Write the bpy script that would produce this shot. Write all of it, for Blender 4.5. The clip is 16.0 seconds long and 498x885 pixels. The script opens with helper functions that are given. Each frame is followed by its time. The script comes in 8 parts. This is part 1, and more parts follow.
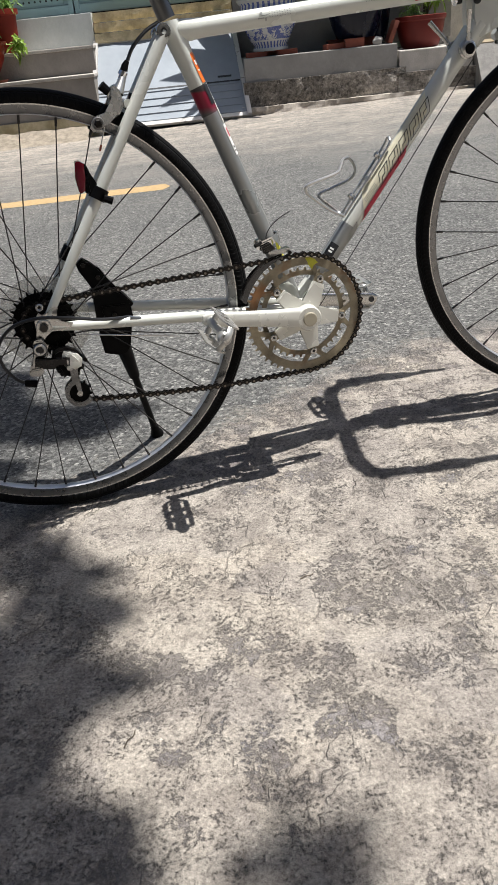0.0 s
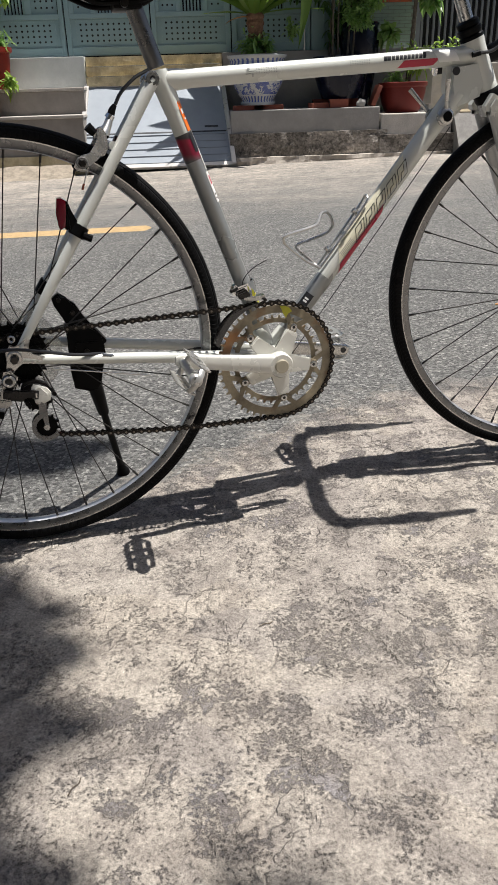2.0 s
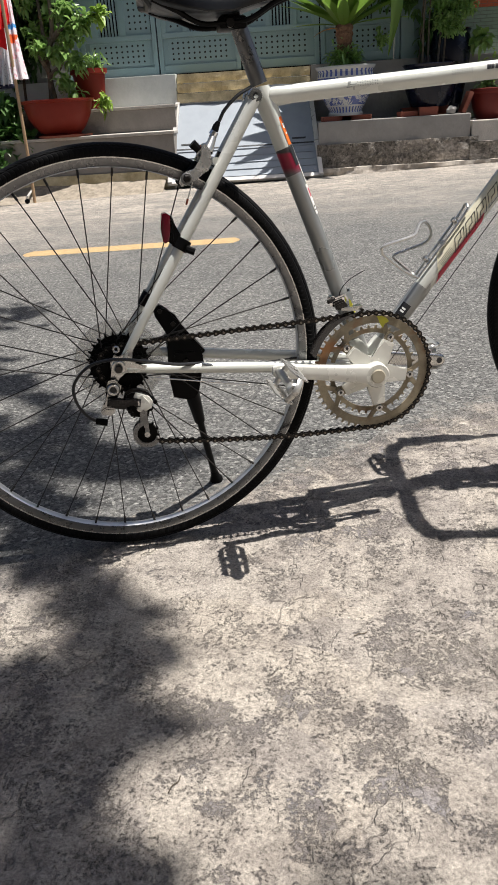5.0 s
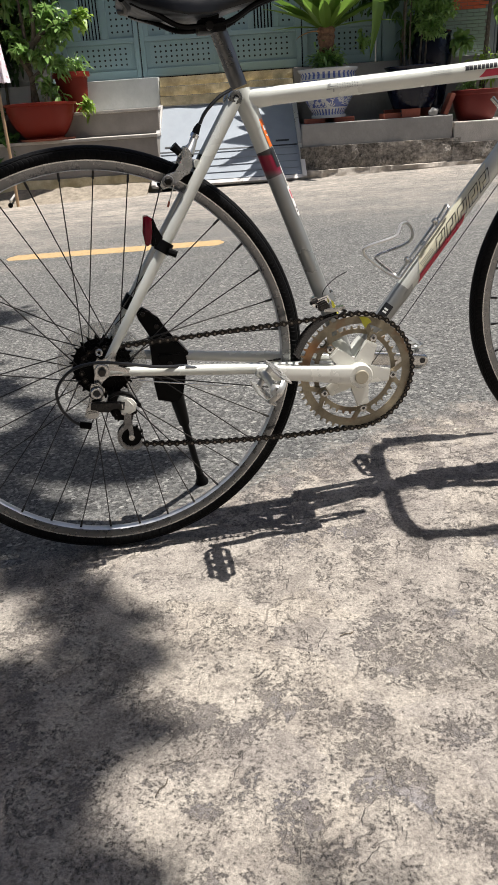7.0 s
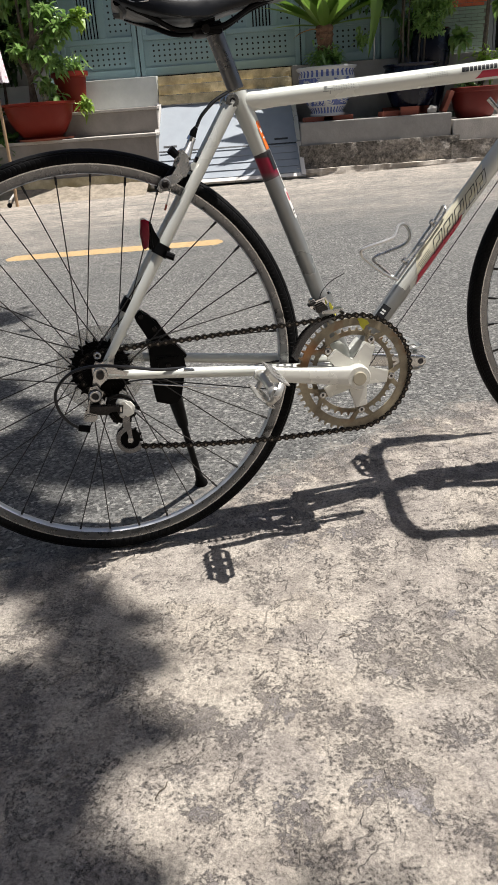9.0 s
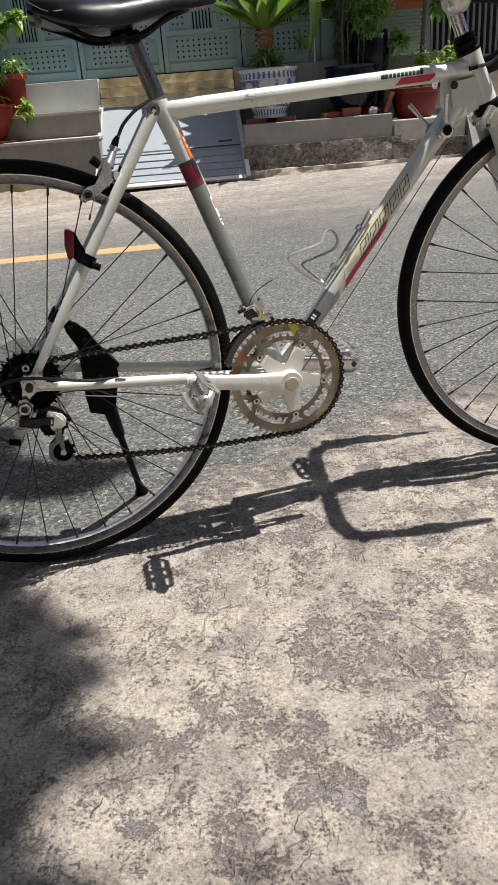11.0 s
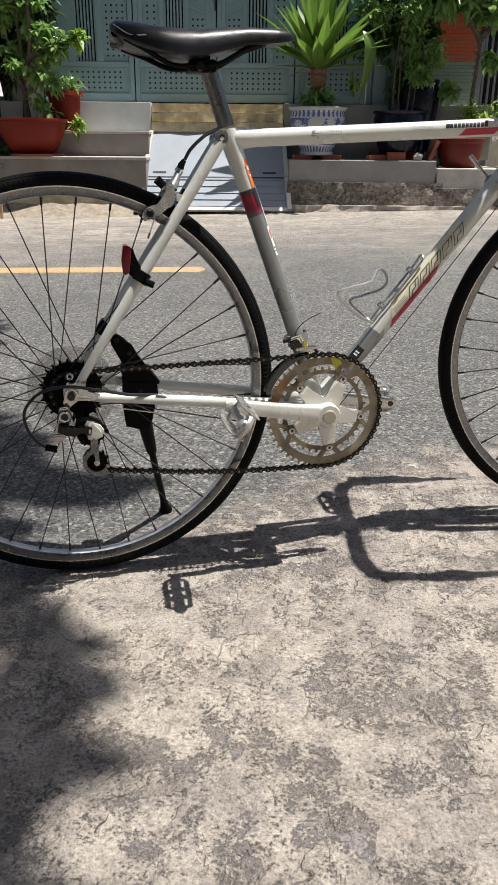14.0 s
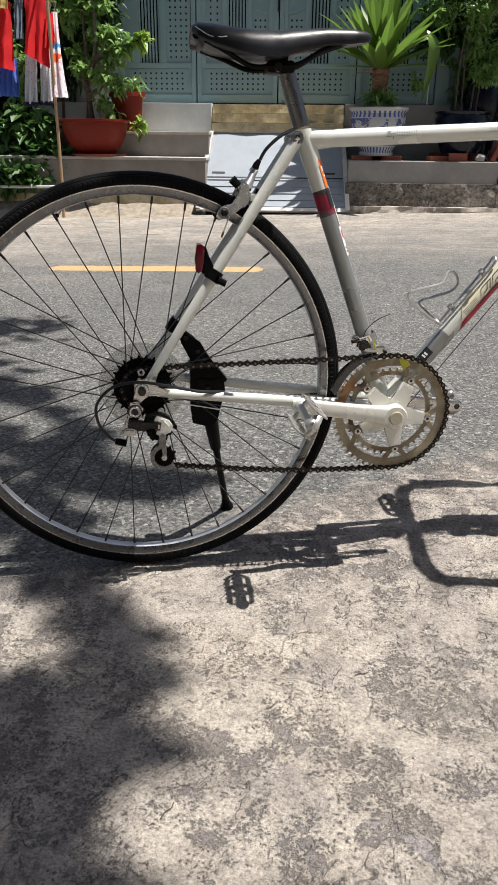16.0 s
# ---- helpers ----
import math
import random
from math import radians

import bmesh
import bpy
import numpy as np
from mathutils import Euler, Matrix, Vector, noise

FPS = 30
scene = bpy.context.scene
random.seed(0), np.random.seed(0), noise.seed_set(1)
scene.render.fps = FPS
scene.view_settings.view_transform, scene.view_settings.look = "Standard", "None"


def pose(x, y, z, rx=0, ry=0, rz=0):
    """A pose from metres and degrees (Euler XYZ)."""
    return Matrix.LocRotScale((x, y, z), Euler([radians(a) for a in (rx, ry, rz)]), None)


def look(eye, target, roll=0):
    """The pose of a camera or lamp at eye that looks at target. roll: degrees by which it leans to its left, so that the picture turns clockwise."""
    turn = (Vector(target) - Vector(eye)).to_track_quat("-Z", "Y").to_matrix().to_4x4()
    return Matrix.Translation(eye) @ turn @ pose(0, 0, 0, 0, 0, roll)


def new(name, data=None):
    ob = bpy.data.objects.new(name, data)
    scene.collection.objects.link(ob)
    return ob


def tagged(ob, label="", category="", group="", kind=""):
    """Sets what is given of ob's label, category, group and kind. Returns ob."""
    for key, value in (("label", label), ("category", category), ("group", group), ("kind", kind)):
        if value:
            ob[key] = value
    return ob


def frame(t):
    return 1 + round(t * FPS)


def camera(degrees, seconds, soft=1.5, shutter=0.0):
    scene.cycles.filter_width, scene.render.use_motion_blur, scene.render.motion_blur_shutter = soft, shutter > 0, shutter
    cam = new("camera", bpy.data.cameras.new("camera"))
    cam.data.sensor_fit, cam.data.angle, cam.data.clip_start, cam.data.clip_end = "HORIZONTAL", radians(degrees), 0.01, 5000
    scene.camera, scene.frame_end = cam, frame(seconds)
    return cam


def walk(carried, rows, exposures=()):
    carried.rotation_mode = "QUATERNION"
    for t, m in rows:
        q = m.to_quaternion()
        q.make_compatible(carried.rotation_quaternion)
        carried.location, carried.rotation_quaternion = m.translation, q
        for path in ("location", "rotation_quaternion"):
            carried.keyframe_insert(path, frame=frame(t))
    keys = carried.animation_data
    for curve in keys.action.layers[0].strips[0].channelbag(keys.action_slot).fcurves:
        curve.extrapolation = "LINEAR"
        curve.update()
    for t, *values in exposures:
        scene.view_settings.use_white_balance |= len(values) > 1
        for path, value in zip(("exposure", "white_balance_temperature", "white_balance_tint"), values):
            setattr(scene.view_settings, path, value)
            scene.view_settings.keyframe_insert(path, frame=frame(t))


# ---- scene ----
cam = camera(36.62, 16.0, soft=0.5)
# seconds, eye, target, lean
PATH = [
    (0, (0.2906, -1.1722, 0.7078), (0.2988, 0.1499, -0.0005), -5.96),
    (0.5, (0.2813, -1.1632, 0.6980), (0.2864, 0.1695, 0.0097), -5.34),
    (1, (0.2821, -1.1718, 0.7028), (0.2941, 0.1733, 0.0390), -3.83),
    (1.5, (0.2991, -1.1735, 0.7109), (0.3596, 0.1840, 0.0756), -2.95),
    (2, (0.2937, -1.1701, 0.7076), (0.3705, 0.1866, 0.0723), -1.73),
    (2.5, (0.2663, -1.1769, 0.7048), (0.2867, 0.1804, 0.0665), -0.42),
    (3, (0.2533, -1.1783, 0.7030), (0.2024, 0.1802, 0.0691), -0.23),
    (3.5, (0.2497, -1.1810, 0.7051), (0.1554, 0.1789, 0.0793), -0.96),
    (4, (0.2512, -1.1836, 0.7090), (0.1365, 0.1787, 0.0919), -2.28),
    (4.5, (0.2668, -1.1816, 0.7123), (0.1698, 0.1841, 0.0996), -3.20),
    (7, (0.2746, -1.1824, 0.7114), (0.2168, 0.1877, 0.1037), -3.94),
    (7.5, (0.2809, -1.1833, 0.7156), (0.2245, 0.1871, 0.1082), -4.27),
    (8, (0.2770, -1.1844, 0.7174), (0.2147, 0.1857, 0.1099), -4.24),
    (10.5, (0.3025, -1.1777, 0.7206), (0.2865, 0.1895, 0.1037), -4.46),
    (11, (0.3172, -1.1791, 0.7253), (0.3426, 0.1887, 0.1100), -4.64),
    (11.5, (0.3247, -1.1773, 0.7250), (0.3831, 0.1940, 0.1200), -4.14),
    (12, (0.3363, -1.1805, 0.7297), (0.4387, 0.1964, 0.1436), -2.75),
    (12.5, (0.3427, -1.1749, 0.7297), (0.4772, 0.2072, 0.1626), -1.88),
    (13, (0.3211, -1.1777, 0.7264), (0.4372, 0.2082, 0.1645), -0.33),
    (13.5, (0.2986, -1.1806, 0.7251), (0.3571, 0.2078, 0.1604), 0.44),
    (14, (0.2826, -1.1831, 0.7260), (0.2843, 0.2076, 0.1637), 0.56),
    (14.5, (0.2722, -1.1877, 0.7270), (0.2367, 0.2041, 0.1687), 0.69),
    (15, (0.2664, -1.1907, 0.7262), (0.2079, 0.2025, 0.1733), 0.84),
    (15.5, (0.2572, -1.1922, 0.7251), (0.1811, 0.1985, 0.1683), 1.06),
    (16, (0.2543, -1.1928, 0.7253), (0.1591, 0.1946, 0.1632), 0.60),
]
walk(cam, [(t, look(eye, target, roll)) for t, eye, target, roll in PATH],
     [(0, 0.70, 6340, 9), (1, 0.67, 6360, 9), (2, 0.64, 6430, 10), (4.5, 0.75, 6500, 10), (8, 0.72, 6500, 10), (11, 0.65, 6520, 10), (12.5, 0.58, 6500, 10), (13, 0.59, 6500, 10), (14.5, 0.72, 6500, 10), (16, 0.74, 6500, 10)])

# ---- world, sun ----
SUN_DIR = Vector((0.325, 0.03, 1.0)).normalized()
world = bpy.data.worlds.new("sky")
world.use_nodes = True
scene.world = world
wn = world.node_tree.nodes
sky = wn.new("ShaderNodeTexSky")
sky.sky_type, sky.sun_disc = "NISHITA", False
sky.dust_density, sky.air_density = 3.2, 1.0
sky.sun_elevation = math.asin(SUN_DIR.z)
sky.sun_rotation = math.atan2(SUN_DIR.x, SUN_DIR.y)
world.node_tree.links.new(sky.outputs[0], wn["Background"].inputs[0])
wn["Background"].inputs[1].default_value = 0.051
sun = new("sun", bpy.data.lights.new("sun", "SUN"))
sun.data.energy, sun.data.angle, sun.data.color = 5.0, radians(0.55), (1.0, 0.962, 0.91)
sun.matrix_world = look(SUN_DIR * 20, (0, 0, 0))


# ---- materials ----
class Nodes:
    """Short hand for building a material's node tree."""

    def __init__(self, name, rough=0.6, metal=0.0):
        self.mat = bpy.data.materials.new(name)
        self.mat.use_nodes = True
        self.tree = self.mat.node_tree
        self.bsdf = self.tree.nodes["Principled BSDF"]
        self.bsdf.inputs["Roughness"].default_value = rough
        self.bsdf.inputs["Metallic"].default_value = metal
        self.coord = None

    def node(self, kind, **inputs):
        n = self.tree.nodes.new(kind)
        for key, value in inputs.items():
            self.put(n.inputs[key.replace("_", " ")], value)
        return n

    def put(self, socket, value):
        if hasattr(value, "is_output"):
            self.tree.links.new(value, socket)
        else:
            if isinstance(value, tuple) and len(value) == 3 and socket.type == "RGBA":
                value = (*value, 1)
            socket.default_value = value

    def place(self, scale=(1, 1, 1), world_space=False):
        c = self.node("ShaderNodeNewGeometry" if world_space else "ShaderNodeTexCoord")
        m = self.node("ShaderNodeMapping", Scale=tuple(scale))
        self.put(m.inputs["Vector"], c.outputs["Position" if world_space else "Object"])
        return m.outputs[0]

    def noise(self, scale, detail=4.0, rough=0.55, at=None, distort=0.0):
        n = self.node("ShaderNodeTexNoise", Scale=scale, Detail=detail, Roughness=rough, Distortion=distort)
        if at is None:
            if self.coord is None:
                self.coord = self.place()
            at = self.coord
        self.put(n.inputs["Vector"], at)
        return n.outputs["Fac"]

    def voronoi(self, scale, feature="F1", at=None, out="Distance"):
        n = self.node("ShaderNodeTexVoronoi")
        n.feature = feature
        n.inputs["Scale"].default_value = scale
        if at is None:
            if self.coord is None:
                self.coord = self.place()
            at = self.coord
        self.put(n.inputs["Vector"], at)
        return n.outputs[out]

    def ramp(self, value, *stops):
        n = self.node("ShaderNodeValToRGB")
        els = n.color_ramp.elements
        while len(els) < len(stops):
            els.new(0.5)
        for el, (pos, col) in zip(els, stops):
            el.position = pos
            el.color = (*col, 1) if isinstance(col, tuple) else (col, col, col, 1)
        self.put(n.inputs[0], value)
        return n.outputs[0]

    def mix(self, fac, a, b, mode="MIX"):
        n = self.node("ShaderNodeMix")
        n.data_type, n.blend_type = "RGBA", mode
        self.put(n.inputs[0], fac), self.put(n.inputs[6], a), self.put(n.inputs[7], b)
        return n.outputs[2]

    def math(self, op, a, b=0.0):
        n = self.node("ShaderNodeMath")
        n.operation = op
        self.put(n.inputs[0], a), self.put(n.inputs[1], b)
        return n.outputs[0]

    def color(self, value):
        self.put(self.bsdf.inputs["Base Color"], value)
        return self

    def rough(self, value):
        self.put(self.bsdf.inputs["Roughness"], value)
        return self

    def bump(self, height, strength=0.3, distance=0.01):
        n = self.node("ShaderNodeBump", Strength=strength, Distance=distance, Height=height)
        self.put(self.bsdf.inputs["Normal"], n.outputs[0])
        return self

    def random(self):
        return self.node("ShaderNodeObjectInfo").outputs["Random"]

    def island(self):
        return self.node("ShaderNodeNewGeometry").outputs["Random Per Island"]


def plain(name, col, rough=0.5, metal=0.0, vary=0.15, scale=30.0, relief=0.0, gloss=0.5):
    """A surface with mottling at two scales."""
    n = Nodes(name, rough, metal)
    lo, hi = tuple(c * (1 - vary) for c in col), tuple(min(1, c * (1 + vary)) for c in col)
    n.color(n.mix(n.noise(scale * 0.12, 3), n.mix(n.noise(scale, 5), lo, hi), col))
    n.rough(n.ramp(n.noise(scale * 0.6), (0.3, max(0.03, rough - 0.1)), (0.7, min(1, rough + 0.1))))
    if relief:
        n.bump(n.noise(scale * 2), relief, 0.004)
    n.bsdf.inputs["Specular IOR Level"].default_value = gloss
    return n.mat


def asphalt():
    """Grey aggregate with dark pores; pale sandy dust in soft drifts towards the far kerb."""
    n = Nodes("asphalt", 0.88)
    at = n.place(world_space=True)
    grain = n.voronoi(150, at=at, out="Color")
    sep = n.node("ShaderNodeSeparateColor")
    n.put(sep.inputs[0], grain)
    stone = n.ramp(sep.outputs[0], (0.0, (0.049, 0.048, 0.047)), (0.5, (0.120, 0.118, 0.114)), (0.9, (0.184, 0.181, 0.173)), (1.0, (0.33, 0.322, 0.300)))
    wide = n.ramp(n.noise(0.9, 6, 0.6, at=at), (0.3, (0.80, 0.81, 0.81)), (0.7, (1.14, 1.13, 1.10)))
    base = n.mix(1.0, stone, wide, "MULTIPLY")
    fine = n.ramp(n.noise(135, 6, 0.8, at=at), (0.36, 0.10), (0.46, 0.84), (0.64, 1.55))
    base = n.mix(0.85, base, n.mix(1.0, base, fine, "MULTIPLY"))
    pos = n.node("ShaderNodeSeparateXYZ")
    n.put(pos.inputs[0], n.node("ShaderNodeNewGeometry").outputs["Position"])
    stretch = n.place((0.55, 1.2, 1.0), world_space=True)
    edge = n.math("SUBTRACT", pos.outputs[1], n.math("MULTIPLY", pos.outputs[0], 0.20))
    edge = n.math("ADD", edge, n.math("MULTIPLY", n.noise(1.1, 8, 0.7, at=stretch), 6.0))
    dust = n.ramp(n.math("MULTIPLY", edge, 0.1), (0.62, 0.0), (0.98, 0.95))
    drift = n.noise(4.5, 9, 0.72, at=stretch)
    dust = n.math("MULTIPLY", dust, n.ramp(drift, (0.34, 0.25), (0.56, 1.0)))
    sand = n.mix(n.ramp(n.noise(19, 11, 0.78, at=at), (0.42, 0.0), (0.58, 1.0)), (0.26, 0.235, 0.205), (0.50, 0.435, 0.365))
    col = n.mix(dust, base, sand)
    # cement smears and dust beside the apron
    rim = n.math("SUBTRACT", pos.outputs[1], n.math("MINIMUM", n.math("ADD", n.math("MULTIPLY", pos.outputs[0], 0.675), 0.08), n.math("ADD", n.math("MULTIPLY", pos.outputs[0], 0.13), 0.45)))
    rim = n.math("ADD", n.math("MULTIPLY", rim, 1.3), n.math("MULTIPLY", n.noise(16, 9, 0.75, at=at), 0.9))
    smear = n.math("MULTIPLY", n.ramp(rim, (0.40, 0.9), (0.52, 0.0)), n.ramp(n.noise(95, 5, 0.7, at=at), (0.42, 0.15), (0.54, 0.9)))
    n.color(n.mix(smear, col, n.mix(n.noise(70, 5, 0.7, at=at), (0.15, 0.135, 0.12), (0.36, 0.325, 0.275))))
    n.bump(n.math("ADD", sep.outputs[0], n.math("MULTIPLY", n.noise(120, 5, 0.75, at=at), 1.3)), 0.8, 0.007)
    return n.mat


def old_concrete():
    """Worn cement skin in cream flakes over lilac grey, with cracks, pits and stains."""
    n = Nodes("old_concrete", 0.9)
    at = n.place(world_space=True)

    def warped(scale, amount):
        warp = n.node("ShaderNodeTexNoise", Scale=scale, Detail=6.0)
        n.put(warp.inputs["Vector"], at)
        sc = n.node("ShaderNodeVectorMath")
        sc.operation = "SCALE"
        n.put(sc.inputs[0], warp.outputs["Color"])
        sc.inputs["Scale"].default_value = amount
        wob = n.node("ShaderNodeVectorMath")
        wob.operation = "ADD"
        n.put(wob.inputs[0], at), n.put(wob.inputs[1], sc.outputs[0])
        return wob.outputs[0]

    wide, tight = warped(9.0, 0.11), warped(22.0, 0.035)
    big = n.noise(2.6, 6, 0.6, at=at)
    mid = n.noise(15, 8, 0.68, at=at)
    small = n.noise(76, 6, 0.70, at=at)
    fine = n.noise(160, 3, 0.6, at=at)
    grain = n.noise(260, 5, 0.8, at=at)
    patch = n.noise(5.5, 5, 0.6, at=wide)
    # chips that hold or lose the skin as a whole
    flake = n.noise(17, 3, 0.6, at=n.voronoi(62, at=tight, out="Position"))
    crust = n.noise(9, 3, 0.6, at=n.voronoi(24, at=tight, out="Position"))
    # how high the skin still stands above the worn-out hollows
    pos = n.node("ShaderNodeSeparateXYZ")
    n.put(pos.inputs[0], at)
    stand = n.math("MULTIPLY", n.math("SUBTRACT", pos.outputs[2], n.math("MULTIPLY", pos.outputs[0], math.tan(SLOPE))), 200.0)
    # trowelled grey, brown and lilac, with grit, under crusts and specks of cream
    grey = n.mix(n.ramp(big, (0.40, 0.0), (0.58, 1.0)), (0.208, 0.186, 0.176), (0.240, 0.215, 0.191))
    grey = n.mix(1.0, grey, n.ramp(small, (0.36, 0.84), (0.46, 0.97), (0.54, 1.03), (0.62, 1.18)), "MULTIPLY")
    grey = n.mix(1.0, grey, n.ramp(fine, (0.34, 0.74), (0.44, 0.96), (0.56, 1.04), (0.64, 1.25)), "MULTIPLY")
    grey = n.mix(n.ramp(n.noise(4.6, 7, 0.65, at=at), (0.54, 0.0), (0.62, 0.6)), grey, n.mix(small, (0.190, 0.182, 0.190), (0.250, 0.240, 0.250)))
    grey = n.mix(1.0, grey, n.ramp(grain, (0.36, 0.45), (0.45, 0.92), (0.55, 1.10), (0.63, 1.80)), "MULTIPLY")
    cream = n.mix(n.ramp(n.math("ADD", mid, n.math("MULTIPLY", small, 0.5)), (0.66, 0.0), (0.84, 1.0)), (0.232, 0.207, 0.181), (0.334, 0.303, 0.262))
    cream = n.mix(1.0, cream, n.ramp(fine, (0.35, 0.72), (0.43, 0.97), (0.60, 1.08)), "MULTIPLY")
    cream = n.mix(1.0, cream, n.ramp(grain, (0.36, 0.50), (0.45, 0.92), (0.55, 1.06), (0.64, 1.40)), "MULTIPLY")
    level = n.math("ADD", n.math("ADD", n.math("ADD", n.math("MULTIPLY", small, 0.45), n.math("ADD", n.math("MULTIPLY", flake, 0.80), n.math("MULTIPLY", crust, 0.35))), n.math("MULTIPLY", patch, 0.14)), n.math("ADD", n.math("ADD", n.math("MULTIPLY", mid, 0.25), n.math("ADD", n.math("MULTIPLY", grain, 0.65), n.math("MULTIPLY", fine, 0.40))), n.math("MULTIPLY", stand, 0.035)))
    cover = n.ramp(n.math("MULTIPLY", level, 0.5), (0.688, 0.0), (0.698, 0.45), (0.710, 0.82), (0.725, 0.95), (0.765, 1.0))
    col = n.mix(cover, grey, cream)
    cell = n.node("ShaderNodeSeparateColor")
    n.put(cell.inputs[0], n.voronoi(7.5, at=wide, out="Color"))
    col = n.mix(1.0, col, n.ramp(cell.outputs[0], (0.0, (0.91, 0.91, 0.93)), (0.5, (1.0, 1.0, 1.0)), (1.0, (1.08, 1.07, 1.05))), "MULTIPLY")
    stain = n.ramp(n.noise(1.7, 5, at=at), (0.36, (0.90, 0.885, 0.89)), (0.64, (1.06, 1.05, 1.03)))
    col = n.mix(1.0, col, stain, "MULTIPLY")
    # scaled-off plates: thin dark lips on one side only, edge shade as colour
    plate = n.voronoi(8.5, "DISTANCE_TO_EDGE", at=tight)
    lip = n.math("MULTIPLY", n.ramp(plate, (0.0, 1.0), (0.012, 0.0)), n.ramp(n.noise(9.0, 4, at=at), (0.60, 0.0), (0.66, 1.0)))
    chip = n.voronoi(21, "DISTANCE_TO_EDGE", at=tight)
    chip = n.math("MULTIPLY", n.ramp(chip, (0.0, 1.0), (0.022, 0.0)), n.ramp(n.noise(17, 4, at=at), (0.66, 0.0), (0.69, 1.0)))
    lip = n.math("MAXIMUM", lip, chip)
    crack = n.voronoi(3.4, "DISTANCE_TO_EDGE", at=tight)
    part_of = n.ramp(n.noise(3.4, 5, 0.6, at=at), (0.63, 0.0), (0.67, 1.0))
    line = n.math("MULTIPLY", n.ramp(crack, (0.0, 1.0), (0.005, 0.0)), part_of)
    pit = n.ramp(n.voronoi(38, at=at), (0.10, 1.0), (0.20, 0.0))
    pit = n.math("MULTIPLY", pit, n.ramp(n.noise(9, 5, at=at), (0.61, 0.0), (0.66, 1.0)))
    # dark lines along the skin's height steps, painting the shade of each ledge
    ledge = n.ramp(n.math("ADD", n.math("MULTIPLY", stand, 0.96), 1.0), (0.10, 0.0), (0.24, 1.0), (0.40, 0.0), (0.60, 0.0), (0.74, 1.0), (0.88, 0.0))
    ledge = n.math("MULTIPLY", ledge, n.ramp(n.noise(10, 5, 0.6, at=at), (0.50, 0.0), (0.58, 1.0)))
    lip = n.math("MAXIMUM", lip, n.math("MULTIPLY", ledge, 0.8))
    dark = n.math("MAXIMUM", n.math("MULTIPLY", line, 0.7), n.math("MAXIMUM", n.math("MULTIPLY", pit, 0.5), n.math("MULTIPLY", lip, 0.5)))
    # the skin thins out into bare grey towards the street
    rim = n.math("SUBTRACT", n.math("MINIMUM", n.math("ADD", n.math("MULTIPLY", pos.outputs[0], 0.675), 0.08), n.math("ADD", n.math("MULTIPLY", pos.outputs[0], 0.13), 0.45)), pos.outputs[1])
    bare = n.math("ADD", n.math("MULTIPLY", rim, 1.6), n.math("MULTIPLY", n.noise(13, 9, 0.75, at=at), 1.1))
    bare = n.ramp(n.math("ADD", bare, n.math("MULTIPLY", grain, 0.25)), (0.62, 0.92), (0.82, 0.0))
    col = n.mix(bare, col, n.mix(1.0, (0.118, 0.112, 0.106), n.ramp(grain, (0.38, 0.35), (0.5, 1.0), (0.62, 1.6)), "MULTIPLY"))
    n.color(n.mix(dark, col, (0.05, 0.045, 0.043)))
    crumb = n.math("ADD", n.math("MULTIPLY", small, 0.5), n.math("ADD", n.math("MULTIPLY", fine, 0.35), n.math("MULTIPLY", grain, 0.30)))
    height = n.math("ADD", n.math("MULTIPLY", cover, 0.55), n.math("ADD", n.math("MULTIPLY", mid, 0.5), crumb))
    n.bump(n.math("SUBTRACT", height, dark), 0.9, 0.007)
    return n.mat


def rough_cement(name, lo, hi, scale=6.0):
    n = Nodes(name, 0.9)
    at = n.place(world_space=True)
    col = n.mix(n.ramp(n.noise(scale, 7, 0.65, at=at), (0.35, 0.0), (0.65, 1.0)), lo, hi)
    col = n.mix(n.noise(scale * 14, 4, at=at), n.mix(0.5, col, lo), col)
    n.color(col)
    n.bump(n.noise(scale * 8, 6, at=at), 0.5, 0.01)
    return n.mat


def leaf_mat(name, lo, hi, rough=0.42):
    n = Nodes(name, rough)
    isl = n.island()
    n.color(n.mix(n.noise(9, 3), n.mix(isl, lo, hi), n.mix(isl, hi, lo)))
    n.bsdf.inputs["Subsurface Weight"].default_value = 0.0
    tr = n.node("ShaderNodeBsdfTranslucent")
    n.put(tr.inputs[0], n.mix(isl, tuple(c * 1.5 for c in lo), tuple(min(1, c * 1.7) for c in hi)))
    m = n.node("ShaderNodeMixShader", Fac=0.3)
    n.put(m.inputs[1], n.bsdf.outputs[0]), n.put(m.inputs[2], tr.outputs[0])
    n.put(n.tree.nodes["Material Output"].inputs[0], m.outputs[0])
    return n.mat


